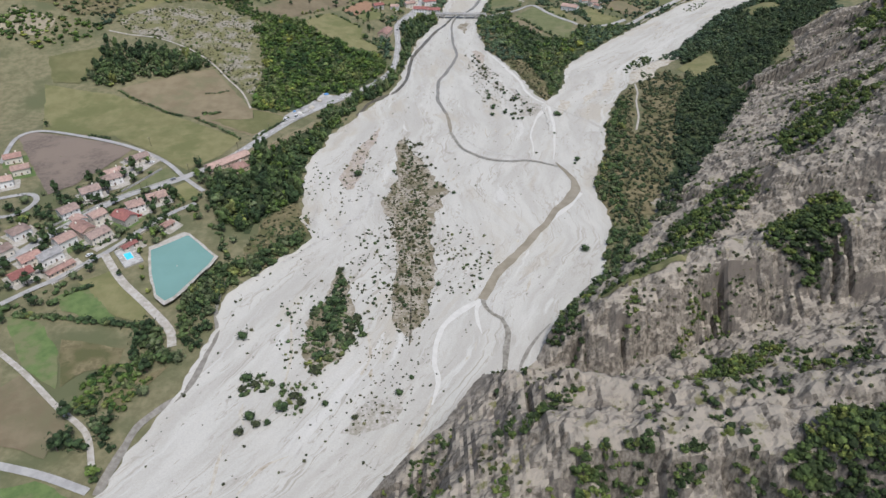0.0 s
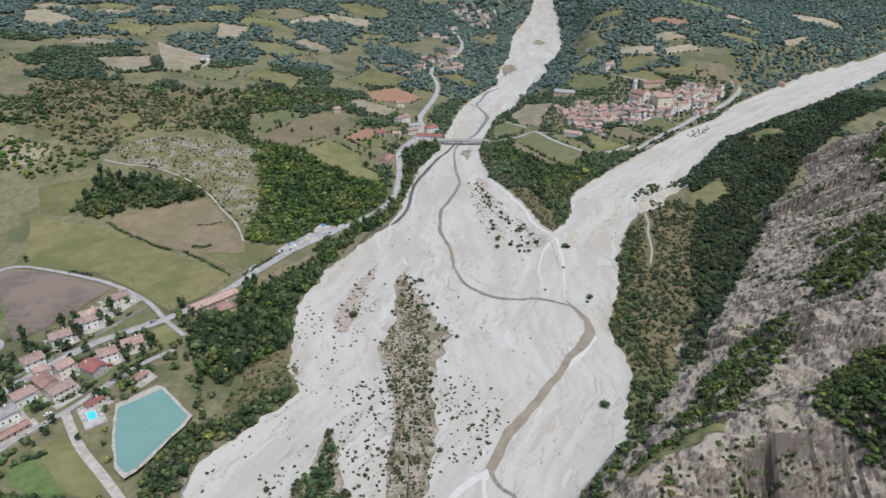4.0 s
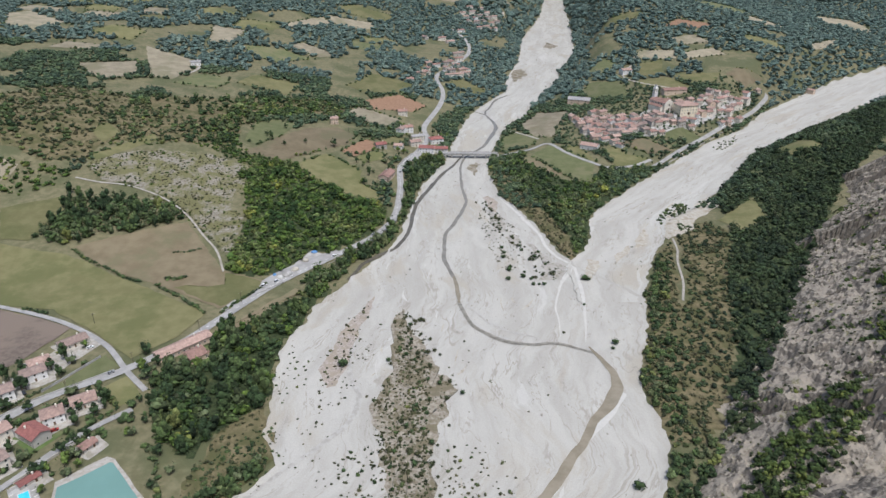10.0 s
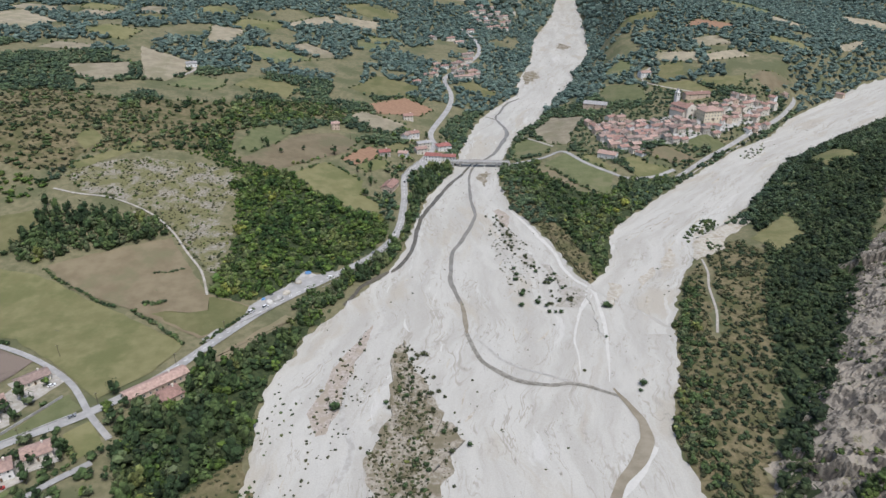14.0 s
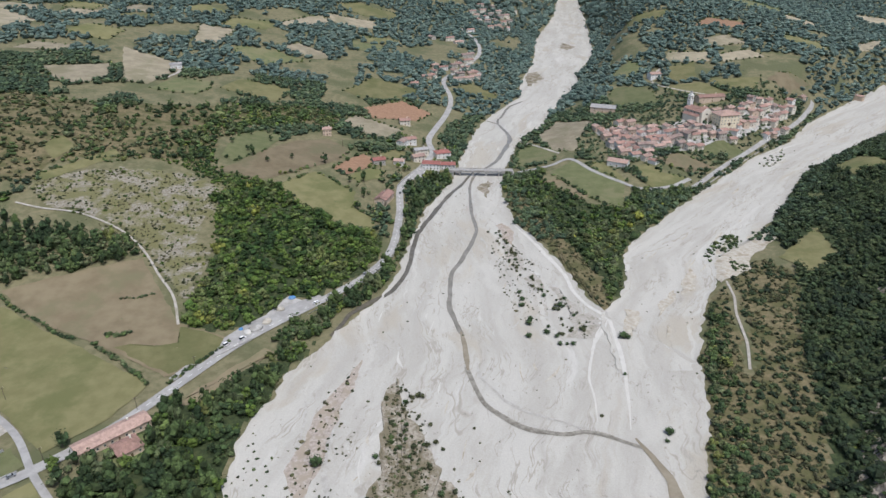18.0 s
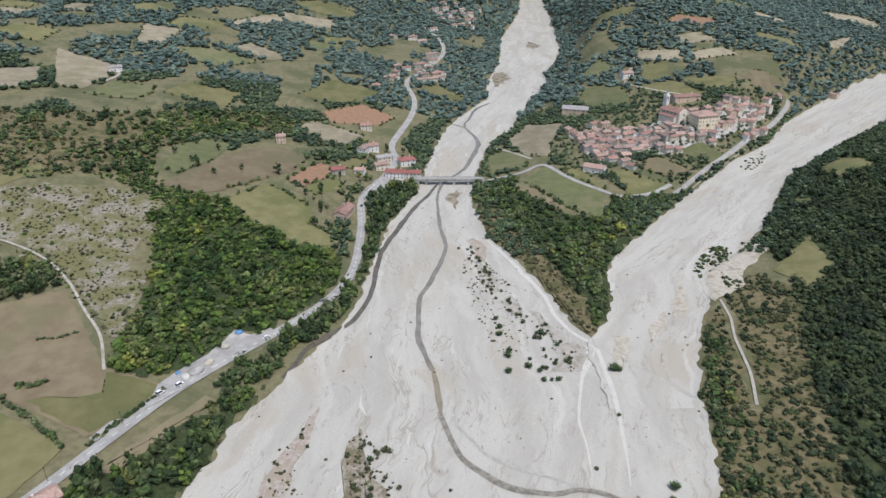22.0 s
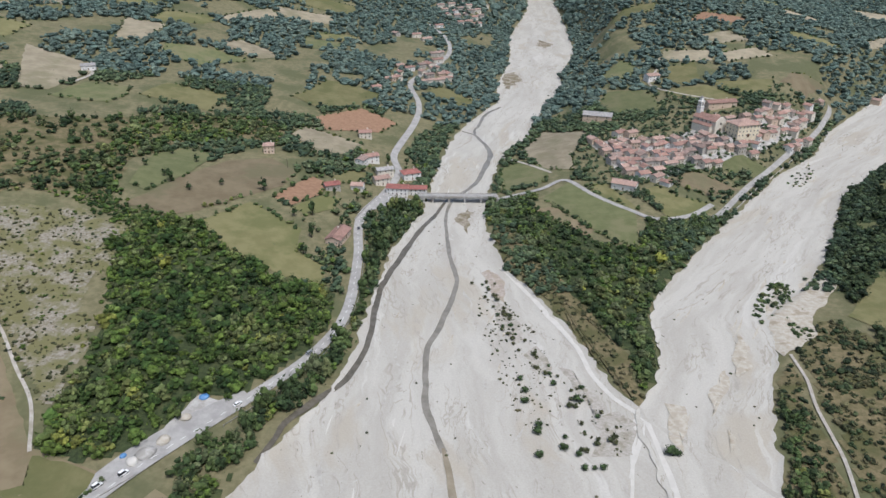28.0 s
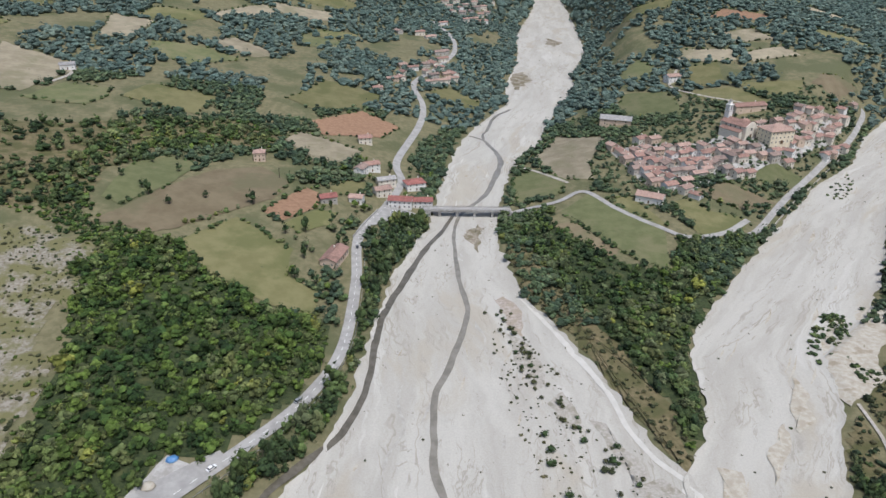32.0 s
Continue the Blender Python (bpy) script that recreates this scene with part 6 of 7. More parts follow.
wood("hill_woods", "dark wood at the edge of the hillside", ((-511, 715), (-449, 708), (-429, 670), (-444, 655), (-476, 648)), 6.0, 2.6, 4.8, SPARE, FOLIAGE, 0.9)
wood("hill_woods", "loose wood below the hillside", ((-459, 615), (-433, 631), (-386, 617), (-348, 622), (-360, 580), (-403, 565), (-442, 579)), 5.6, 1.6, 4.4, SPARE, BRIGHT_FOLIAGE, 0.7)
FIELDS.append(np.array(SCRUB_HILL, float))
wood("hill_scrub", "yellow-green thicket beside the knoll", ((-252, 699), (-214, 708), (-178, 690), (-165, 646), (-174, 601), (-188, 587), (-196, 614), (-187, 649), (-189, 668), (-234, 693)), 3.6, 1.2, 2.6, BUSH + SPARE, BRIGHT_FOLIAGE, 0.9)
KNOLL_RIM = ((-349, 630), (-330, 655), (-293, 675), (-240, 686), (-196, 669), (-188, 640), (-201, 611), (-198, 587), (-180, 565), (-181, 537), (-178, 515), (-186, 508), (-206, 534), (-226, 552), (-251, 576), (-288, 594), (-325, 609))
wood_floor("bare stony knoll with pale rock and tufts", KNOLL_RIM, None, 2.5, KNOLL, "rocky_knoll", "hill")
FIELDS.append(np.array(KNOLL_RIM, float))
FIELDS.append(np.array(HILL_WOODS, float))
far_fields(-700, 60, 860, 1350, 74, 11)
far_fields(-420, -200, 590, 860, 70, 12)
far_fields(150, 640, 1040, 1400, 74, 13)
far_fields(-1000, 1000, 1400, 2100, 112, 14)

# hills far and near beyond the valley floor: woods broken by open land
def far_wood(name, label, y0, y1, gap, lo, hi, shapes, mat, level):
    x, y = dotted(-0.72 * (y1 + 130), 0.72 * (y1 + 130), y0, y1, gap)
    ok = np.abs(x) < 0.72 * (y + 130)
    x, y = x[ok], y[ok]
    patchy = wave(x, y, 82, 2.2) + 0.7 * wave(x, y, 36, 5.1) + 0.16 * wave(x, y, 12, 0.4)
    high = smooth(1100, 2000, y) * 0.75 + smooth(230, 420, x) * smooth(1050, 1250, y) * 0.5
    near_river = smooth(45, 8, bank_gap(x, y)) * 1.1
    knoll = 1.6 * (np.hypot((x + 275) / 75, (y - 665) / 55) < 1) + 1.6 * inside(np.array([(150, 790), (130, 880), (250, 950), (420, 960), (470, 930), (400, 900), (330, 840), (210, 815)], float), x, y)
    low = 3.0 * ((y < 620) & (x > -420))
    ok = (patchy + high + near_river - knoll - low > level) & free(x, y)
    x, y = x[ok], y[ok]
    return plant(name, label, x, y, RNG.uniform(lo, hi, x.size), shapes, mat)


far_wood("hill_woods", "patchy woods and hedgerows over the hills", 480, 800, 6.6, 2.6, 4.8, SPARE + BUSH, MID_FOLIAGE, 0.5)
far_wood("hill_woods", "green woods between hill fields", 800, 1000, 6.2, 3.0, 5.4, SPARE, MID_FOLIAGE, -0.1)
# The two farthest belts take the leaf colour with haze painted in.
far_wood("distant_woods", "distant hill woods tinted blue-green for haze", 1000, 1700, 9.5, 5.0, 8.0, COARSE, HAZE_FOLIAGE, -0.22)
far_wood("distant_woods", "farthest hill woods with haze in their colour", 1700, 3200, 18.0, 11, 17, DISTANT, HAZE_FOLIAGE, -0.15)

wood("hill_scrub", "yellow-green bushes between knoll and fields", ((-206, 649), (-240, 694), (-282, 700), (-260, 740), (-225, 728), (-216, 698), (-182, 695)), 4.2, 1.2, 2.6, BUSH + SPARE, BRIGHT_FOLIAGE, 0.85)
wood("hill_scrub", "bushes on the slope below the knoll", ((-184, 545), (-200, 528), (-176, 500), (-172, 520)), 4.0, 1.0, 2.2, BUSH, BRIGHT_FOLIAGE, 0.7)

# hedgerows and single trees along field edges
def edge_points(pts, gap, keep):
    out = []
    for a, b in zip(pts, np.roll(pts, -1, 0)):
        n = max(1, int(np.hypot(*(b - a)) / gap))
        if RNG.uniform() < keep:
            out += [a + (b - a) * (f + RNG.uniform(-0.3, 0.3) / n) for f in np.arange(n) / n]
    return out


rows = [p for f in FIELDS if f[:, 1].mean() > 600 for p in edge_points(f, 5.5 if f[:, 1].mean() < 900 else 9, 0.62)]
rows = np.array(rows) + RNG.normal(size=(len(rows), 2)) * 1.2
ok = bank_gap(rows[:, 0], rows[:, 1]) > 3
for line, width in ROADS:
    ok &= near_line(line, rows[:, 0], rows[:, 1]) > width / 2 + 2
for hx, hy, r in HOMES:
    ok &= np.hypot(rows[:, 0] - hx, rows[:, 1] - hy) > r + 2
rows = rows[ok]
plant("hedgerows", "dark hedgerows and small trees between fields", rows[:, 0], rows[:, 1], RNG.uniform(1.4, 3.4, len(rows)), COARSE, FOLIAGE, category="hedges")


def hedge(label, points, size, gap=2.2, mat=None, base=None):
    p, side = along(points, gap)
    p = p[:, :2] + RNG.normal(size=(len(p), 2)) * 0.5
    return plant("hedge", label, p[:, 0], p[:, 1], RNG.uniform(0.7, 1.25, len(p)) * size, BUSH, mat or FOLIAGE, base, category="hedge")


hedge("dark hedge between pasture and mown field", ((-301, 502), (-285, 490), (-262, 478), (-241, 465), (-232, 462)), 1.7)
hedge("thick hedge along the pasture", ((-218, 457), (-200, 445), (-185, 434), (-172, 424)), 2.0)
hedge("oval clump of bushes in the field", ((-214, 467), (-207, 466), (-201, 470)), 2.2, 1.6)
hedge("narrow clump of bushes in the field", ((-222, 507), (-212, 508), (-203, 513)), 1.3, 1.6)
hedge("dark hedge beside the ploughed field", ((-297, 421), (-288, 419), (-279, 415)), 1.8)
hedge("garden hedge of dark shrubs", ((-206, 285), (-196, 305), (-188, 318)), 1.8)
hedge("dense garden shrubbery", ((-214, 330), (-200, 330), (-190, 322)), 2.2)
hedge("dense garden shrubbery", ((-236, 302), (-228, 312), (-222, 322)), 1.8)
hedge("dense garden shrubbery", ((-206, 300), (-196, 292), (-186, 300)), 2.2)
hedge("dense garden shrubbery", ((-232, 262), (-224, 268), (-214, 284)), 1.8)
hedge("dense garden shrubbery", ((-272, 282), (-264, 292), (-256, 308)), 2.0)
hedge("trees and shrubs between pond and path", ((-160, 290), (-152, 282), (-146, 268), (-140, 254)), 2.2, 3.0)
hedge("garden hedge of dark shrubs", ((-262, 307), (-250, 315), (-238, 333)), 1.6)
hedge("row of shrubs along the lane", ((-160, 425), (-146, 452), (-138, 466)), 1.8)
hedge("hedge below the lawn", ((-245, 194), (-222, 193), (-199, 190), (-179, 188), (-162, 185)), 2.7)
hedge("shrubs in the paddock", ((-226, 214), (-220, 219), (-214, 222)), 2.4, 2.0)

# trees among the village houses, each its own
TREES = []
for k, (shapes, mat, label) in enumerate(((FULL, FOLIAGE, "round dark green garden tree"), (FULL, BRIGHT_FOLIAGE, "fresh green broadleaf tree"), (TALL, FOLIAGE, "tall narrow dark tree"), (BUSH, FOLIAGE, "low spreading garden bush"), (FULL, FOLIAGE, "leafy green tree in a garden"), (BUSH, BRIGHT_FOLIAGE, "pale green garden shrub"), (FULL, BRIGHT_FOLIAGE, "tall yellowing tree on the spit"))):
    v, f = shapes[k % len(shapes)]
    top = new("tree" if k not in (3, 5) else "garden_shrub")
    rise = 0.6 if k not in (3, 5) else 0.3
    leaves = mesh_object("crown", v + (0, 0, rise - v[:, 2].min() - 0.45), f, mat, parent=top)
    leaves.data.attributes.new("tone", "FLOAT", "POINT").data.foreach_set("value", np.full(len(v), (0.1, 0.55, 0.2, 0.35, 0.7, 0.9, 1.0)[k], np.float32))
    bm = bmesh.new()
    bmesh.ops.create_cone(bm, segments=7, radius1=0.11, radius2=0.06, depth=rise + 0.6, cap_ends=True, matrix=Matrix.Translation((0, 0, (rise + 0.6) / 2 - 0.1)))
    for j in range(3):
        bmesh.ops.create_cone(bm, segments=5, radius1=0.05, radius2=0.02, depth=0.7, matrix=Matrix.Translation((0.18 * math.cos(j * 2.1), 0.18 * math.sin(j * 2.1), rise + 0.35)) @ Matrix.Rotation(0.6, 4, (-math.sin(j * 2.1), math.cos(j * 2.1), 0)))
    part("trunk", bm, BARK, top)
    TREES.append(tagged(top, label, "tree" if k not in (3, 5) else "shrub"))


def tree(x, y, r, kind, group):
    top = copy_thing(TREES[kind], pose(float(x), float(y), float(ground_height(x, y)), 0, 0, (x * 31 + y * 17) % 360))
    top.scale = (r, r, r)
    return tagged(top, group=group)


gx2, gy2 = dotted(-345, -165, 190, 400, 6.5)
ok = free(gx2, gy2, road_gap=1.5) & (gy2 - 300 < (gx2 + 225) * 1.0 + 95) & (near_line(ROADS[0][0], gx2, gy2) < 62) & (RNG.uniform(size=gx2.size) < 0.62)
for x, y in zip(gx2[ok], gy2[ok]):
    tree(x, y, RNG.uniform(1.7, 4.0), RNG.choice(6, p=(0.36, 0.06, 0.06, 0.24, 0.24, 0.04)), "garden trees of the village")
for x, y, r, kind in ((-150, 396, 4.5, 2), (-146, 404, 4.0, 2), (-152, 404, 3.6, 0), (-155, 360, 4.0, 1), (-340, 437, 3.0, 0), (-222, 766, 3.0, 0), (-203, 752, 2.8, 0), (-190, 790, 3.0, 0), (-196, 744, 3.2, 2), (-160, 752, 2.6, 0), (-180, 735, 2.8, 0), (-128, 752, 4.6, 0), (-212, 800, 3.0, 0), (-185, 122, 4.6, 0), (-181, 102, 4.6, 0), (-168, 115, 4.0, 4), (-157, 153, 4.2, 0), (-153, 137, 3.6, 4), (-158, 88, 3.4, 1), (-165, 183, 5.0, 0), (-240, 204, 4.0, 0), (-179, 219, 2.4, 5), (-190, 241, 2.4, 5), (-186, 230, 2.0, 1), (-197, 257, 2.2, 1), (-202, 271, 2.6, 1), (-201, 233, 2.2, 0), (-249, 333, 4.6, 0), (-264, 308, 4.8, 0), (-259, 314, 3.6, 4), (-272, 313, 4.2, 0), (-217, 278, 3.6, 4), (-201, 284, 3.4, 0), (-195, 281, 3.0, 4), (-196, 323, 3.8, 2), (-197, 314, 3.6, 0), (-208, 317, 3.0, 0), (-246, 290, 2.6, 0), (-180, 361, 3.6, 0), (-173, 363, 3.4, 0), (-166, 366, 3.2, 4), (-182, 350, 3.8, 0), (-236, 256, 3.6, 0), (-268, 264, 3.6, 4), (-272, 236, 4.2, 0), (-252, 222, 4.4, 0), (-276, 292, 3.6, 0), (-146, 262, 2.4, 0), (-190, 268, 3.0, 4), (-187, 274, 2.6, 1), (-140, 272, 3.0, 4), (-150, 284, 3.4, 0), (-97, 800, 3.5, 0), (156, 656, 5.2, 6), (147, 642, 3.4, 6), (205, 782, 3.2, 0), (236, 772, 3.4, 0), (252, 772, 3.4, 0), (215, 790, 3.0, 0)):
    tree(x, y, r, kind, "single trees")
gx2, gy2 = dotted(-100, 30, 640, 870, 6.5)
ok = free(gx2, gy2, road_gap=1.5) & (RNG.uniform(size=gx2.size) < 0.3)
for x, y in zip(gx2[ok], gy2[ok]):
    tree(x, y, RNG.uniform(1.4, 3.6), RNG.choice(6, p=(0.3, 0.2, 0.1, 0.15, 0.2, 0.05)), "trees at the bridge")
gx2, gy2 = dotted(140, 480, 770, 1010, 5.5)
ok = (bank_gap(gx2, gy2) > 3) & (RNG.uniform(size=gx2.size) < 0.75)
for hx, hy, r in HOMES:
    ok &= np.hypot(gx2 - hx, gy2 - hy) > 0.72 * r + 1.2
for pts in FIELDS:
    ok &= ~inside(pts, gx2, gy2)
for line, width in ROADS:
    ok &= near_line(line, gx2, gy2) > width / 2 + 1.5
plant("garden_trees", "trees among the houses below the church", gx2[ok], gy2[ok], RNG.uniform(1.4, 3.4, ok.sum()), SPARE + BUSH, MID_FOLIAGE)
for ob in TREES:
    for child in list(ob.children):
        bpy.data.objects.remove(child)
    bpy.data.objects.remove(ob)

# ---- road paint and posts ----
MARK = material("road_paint", (0.62, 0.62, 0.6), (0.72, 0.72, 0.7), 2, bump=0)
line, side = along(((-174, 387), (-156, 422), (-136, 460), (-116, 488), (-83, 529), (-62, 562), (-50, 602), (-49, 670), (-52, 731), (-36, 785)), 1.0)
verts, faces = [], []
for k in range(0, len(line) - 4, 7):
    a, b = line[k], line[k + 3]
    for point, sign in ((a, -1), (a, 1), (b, 1), (b, -1)):
        x, y = point[:2] + side[k] * 0.12 * sign
        verts.append((x, y, float(ground_height(x, y)) + 0.62))
    faces.append(range(len(verts) - 4, len(verts)))
tagged(mesh_object("road_marking", verts, [list(f) for f in faces], MARK), "dashed white centre line of the road", "road marking", kind="stuff")


def guard_rail(points):
    p, s = along(points, 4.0)
    root = tagged(new("guard_rail"), "grey steel guard rail along the valley road", "guard rail")
    x0, y0 = p[0][:2]
    root.matrix_basis = pose(float(x0), float(y0), 0)
    bm = bmesh.new()
    for a, b in zip(p[:-1], p[1:]):
        quad = [(a[0], a[1], float(ground_height(a[0], a[1]))), (b[0], b[1], float(ground_height(b[0], b[1])))]
        low = [bm.verts.new((x - x0, y - y0, z + 1.0)) for x, y, z in quad]
        high = [bm.verts.new((x - x0, y - y0, z + 1.35)) for x, y, z in quad]
        bm.faces.new((low[0], low[1], high[1], high[0]))
    beam = part("beam", bm, STEEL, root)
    mod = beam.modifiers.new("thickness", "SOLIDIFY")
    mod.thickness = 0.08
    for x, y in p[:, :2]:
        piece("rail_post", "post", lambda: boxes((-0.07, -0.07, -0.3, 0.07, 0.07, 1.3)), STEEL, root, pose(float(x - x0), float(y - y0), float(ground_height(x, y))))
    return root


guard_rail(((-97, 500), (-79, 523), (-58, 557), (-45.5, 602), (-44.5, 668), (-47.5, 724)))


def pole(x, y):
    root = tagged(new("utility_pole"), "thin wooden utility pole with cross arm", "utility pole", "utility poles")
    root.matrix_basis = pose(x, y, float(ground_height(x, y)), 0, 0, 40)
    piece("mast", "mast", lambda: boxes((-0.13, -0.13, -0.5, 0.13, 0.13, 8.5)), BARK, root)
    piece("arm", "cross_arm", lambda: boxes((-0.9, -0.07, 7.8, 0.9, 0.07, 8.0)), BARK, root)
    for k in (-0.8, 0, 0.8):
        piece("insulator", "insulator", lambda: boxes((-0.06, -0.06, 0, 0.06, 0.06, 0.3)), TRIM, root, pose(k, 0, 8.0))
    return root


for x, y in ((-250, 305), (-222, 332), (-196, 362), (-168, 402), (-150, 440), (-268, 274), (-240, 405), (-228, 850), (-118, 800)):
    pole(x, y)


def garden_wall(ax, ay, bx, by, mat, label, high=1.3):
    root = tagged(new("garden_wall"), label, "garden wall", "garden walls")
    n = max(2, int(math.hypot(bx - ax, by - ay) / 4))
    turn = math.degrees(math.atan2(by - ay, bx - ax))
    root.matrix_basis = pose(ax, ay, 0)
    for k in range(n):
        f = (k + 0.5) / n
        x, y = (bx - ax) * f, (by - ay) * f
        half = math.hypot(bx - ax, by - ay) / n / 2
        piece(("wall_bay", round(half, 2), high), "bay", lambda: boxes((-half, -0.15, -0.8, half, 0.15, high), (-half, -0.2, high, half, 0.2, high + 0.1)), mat, root, pose(x, y, float(ground_height(ax + x, ay + y)), 0, 0, turn))
    return root


garden_wall(-240, 322, -204, 354, CONCRETE, "low pale wall along the village road")
garden_wall(-268, 280, -242, 318, CONCRETE, "low pale wall along the village road")
garden_wall(-236, 227, -226, 243, GREY_WALL, "grey stone wall beside the back lane")
garden_wall(-214, 262, -196, 293, GREY_WALL, "grey stone wall beside the back lane")
garden_wall(-237, 332, -219, 368, CONCRETE, "pale wall beside the grass plot")
garden_wall(-56, 728, -42, 775, CONCRETE, "pale retaining wall beside the road", 1.6)
garden_wall(-143, 450, -126, 470, CONCRETE, "pale wall along the road", 1.0)
garden_wall(242, 743, 287, 797, GREY_WALL, "low river wall along the embankment", 1.2)
garden_wall(287, 797, 343, 857, GREY_WALL, "low river wall along the embankment", 1.2)
garden_wall(343, 857, 405, 922, GREY_WALL, "low river wall along the embankment", 1.2)


# ---- scrub on the mountain ----
def mountain_wood(name, label, points, gap, lo, hi, mat, keep=0.9):
    p = np.array(points, float)
    x, y = dotted(p[:, 0].min(), p[:, 0].max(), p[:, 1].min(), p[:, 1].max(), gap)
    ok = inside(p, x, y) & (RNG.uniform(size=x.size) < keep)
    return plant(name, label, x[ok], y[ok], RNG.uniform(lo, hi, ok.sum()), FULL + BUSH, mat, mountain_top)


tagged(patch("grass_terrace", ((80, 177), (98, 182), (118, 189), (134, 196), (140, 208), (122, 206), (104, 198), (86, 188)), OLIVE_FIELD, 0.6, 2.0, 1.5, mountain_top), "grassy terrace above the cliff", "ground", kind="structure")
for label, gap, lo, hi, keep, points in (
    ("dark trees in the steep cleft", 2.9, 1.9, 3.8, 0.95, ((172, 194), (197, 230), (224, 249), (236, 240), (214, 200), (203, 183), (193, 171), (184, 170), (180, 184))),
    ("green bushes on the ledge below the slabs", 3.3, 1.4, 3.4, 0.86, ((112, 222), (131, 243), (151, 270), (180, 290), (206, 300), (206, 277), (196, 268), (181, 252), (160, 236), (138, 222))),
    ("bushes on the grassy terrace", 3.2, 1.2, 2.8, 0.75, ((86, 184), (100, 199), (120, 210), (132, 208), (120, 194), (100, 186))),
    ("dark trees in the gully of the slabs", 3.6, 1.8, 3.6, 0.85, ((232, 312), (241, 338), (267, 360), (300, 376), (310, 352), (272, 312), (250, 300))),
    ("dark trees in the upper gully", 3.8, 1.6, 3.4, 0.8, ((273, 405), (292, 410), (318, 395), (330, 380), (306, 368), (285, 385))),
    ("dark trees high on the slabs", 5.0, 2.2, 3.8, 0.8, ((360, 470), (372, 520), (440, 620), (470, 610), (420, 500), (385, 455))),
    ("bushes on the face of the near rib", 2.2, 1.2, 2.7, 0.95, ((43, 37), (45, 47), (58, 49), (62, 41), (55, 35))),
    ("bushes on the face of the near rib", 2.2, 1.0, 2.3, 0.9, ((60, 34), (62, 47), (71, 50), (70, 38))),
    ("bushes on the face of the near rib", 2.2, 1.0, 2.4, 0.9, ((74, 31), (76, 42), (86, 44), (84, 32))),
    ("thicket of trees on the near rib", 2.4, 1.6, 3.2, 1.0, ((106, 22), (108, 32), (117, 40), (131, 49), (148, 45), (150, 20), (130, 10))),
    ("bushes in the ravine", 2.4, 1.1, 2.6, 0.9, ((104, 112), (122, 128), (147, 138), (160, 142), (162, 132), (145, 121), (114, 106))),
    ("bushes along the rib's edge", 2.3, 0.9, 2.2, 0.8, ((22, 62), (31, 73), (42, 86), (56, 86), (45, 78), (34, 64))),
    ("bushes along the rib's edge", 2.4, 0.7, 1.7, 0.7, ((14, 66), (24, 76), (32, 86), (27, 70), (20, 62))),
    ("low bushes on the pale rib", 2.6, 0.9, 2.0, 0.75, ((158, 105), (163, 117), (177, 119), (196, 121), (190, 110), (170, 100))),
    ("small bushes on the rib's crest", 2.6, 0.8, 1.8, 0.75, ((103, 62), (112, 72), (128, 74), (123, 60))),
    ("bushes in a gully of the cliff", 2.0, 0.7, 1.7, 0.85, ((131, 178), (139, 179), (135, 165), (126, 154), (120, 143), (116, 146), (125, 162))),
    ("bushes in a gully of the cliff", 2.2, 0.7, 1.6, 0.7, ((153, 183), (159, 181), (157, 170), (150, 159), (142, 154), (147, 168))),
    ("dark bushes at the foot of the cliff", 2.4, 1.0, 2.4, 0.9, ((56, 168), (64, 178), (77, 178), (72, 168), (62, 161))),
):
    mountain_wood("mountain_thicket", label, points, gap, lo, hi, MOUNTAIN_FOLIAGE, keep)


def gully_of(x, y):
    r0, c0, _, _ = mountain_cell(x, y)
    return gully[r0, c0]


sx, sy = dotted(-40, 520, 10, 640, 2.6)
v = sx - np.interp(sy, FOOT_Y, FOOT_X)
ok = (v > 3) & (v < 260) & (gully_of(sx, sy) > 0.25) & (wave(sx, sy, 26, 0.8) + RNG.uniform(-0.7, 0.7, sx.size) > -0.1)
plant("mountain_thicket", "dark bushes filling gullies of the mountainside", sx[ok], sy[ok], RNG.uniform(0.7, 2.2, ok.sum()), BUSH, MOUNTAIN_FOLIAGE, mountain_top, 0.35, "shrubs")
sx, sy = dotted(-40, 520, 10, 640, 3.4)
v = sx - np.interp(sy, FOOT_Y, FOOT_X)
patchy = wave(sx, sy, 17, 3.3) + 0.6 * wave(sx, sy, 7, 1.1)
ok = (v > 3) & (v < 260) & (patchy + RNG.uniform(-0.6, 0.6, sx.size) > 0.5)
plant("mountain_scrub", "scattered low shrubs on bare rock", sx[ok], sy[ok], RNG.uniform(0.4, 1.5, ok.sum()), TUFT, SCRUB, mountain_top, 0.3, "shrubs")

# ---- the rocky knoll ----
kx, ky = dotted(-352, -176, 505, 700, 2.8)
ok = inside(np.array(KNOLL_RIM, float), kx, ky) & (wave(kx, ky, 16, 2.0) + RNG.uniform(-0.8, 0.8, kx.size) > -0.05)
plant("knoll_scrub", "low tufts and small bushes on the knoll", kx[ok], ky[ok], 0.4 + 1.7 * RNG.beta(1.1, 2.5, ok.sum()), TUFT, SCRUB, category="shrubs")
kx, ky = dotted(-352, -176, 505, 700, 5.0)
ok = inside(np.array(KNOLL_RIM, float), kx, ky) & (wave(kx, ky, 13, 4.0) + RNG.uniform(-0.8, 0.8, kx.size) > 0.45)
plant("knoll_scrub", "round green bushes dotted over the knoll", kx[ok], ky[ok], 0.7 + 1.9 * RNG.beta(1.2, 2.5, ok.sum()), BUSH, BRIGHT_FOLIAGE, category="shrubs")

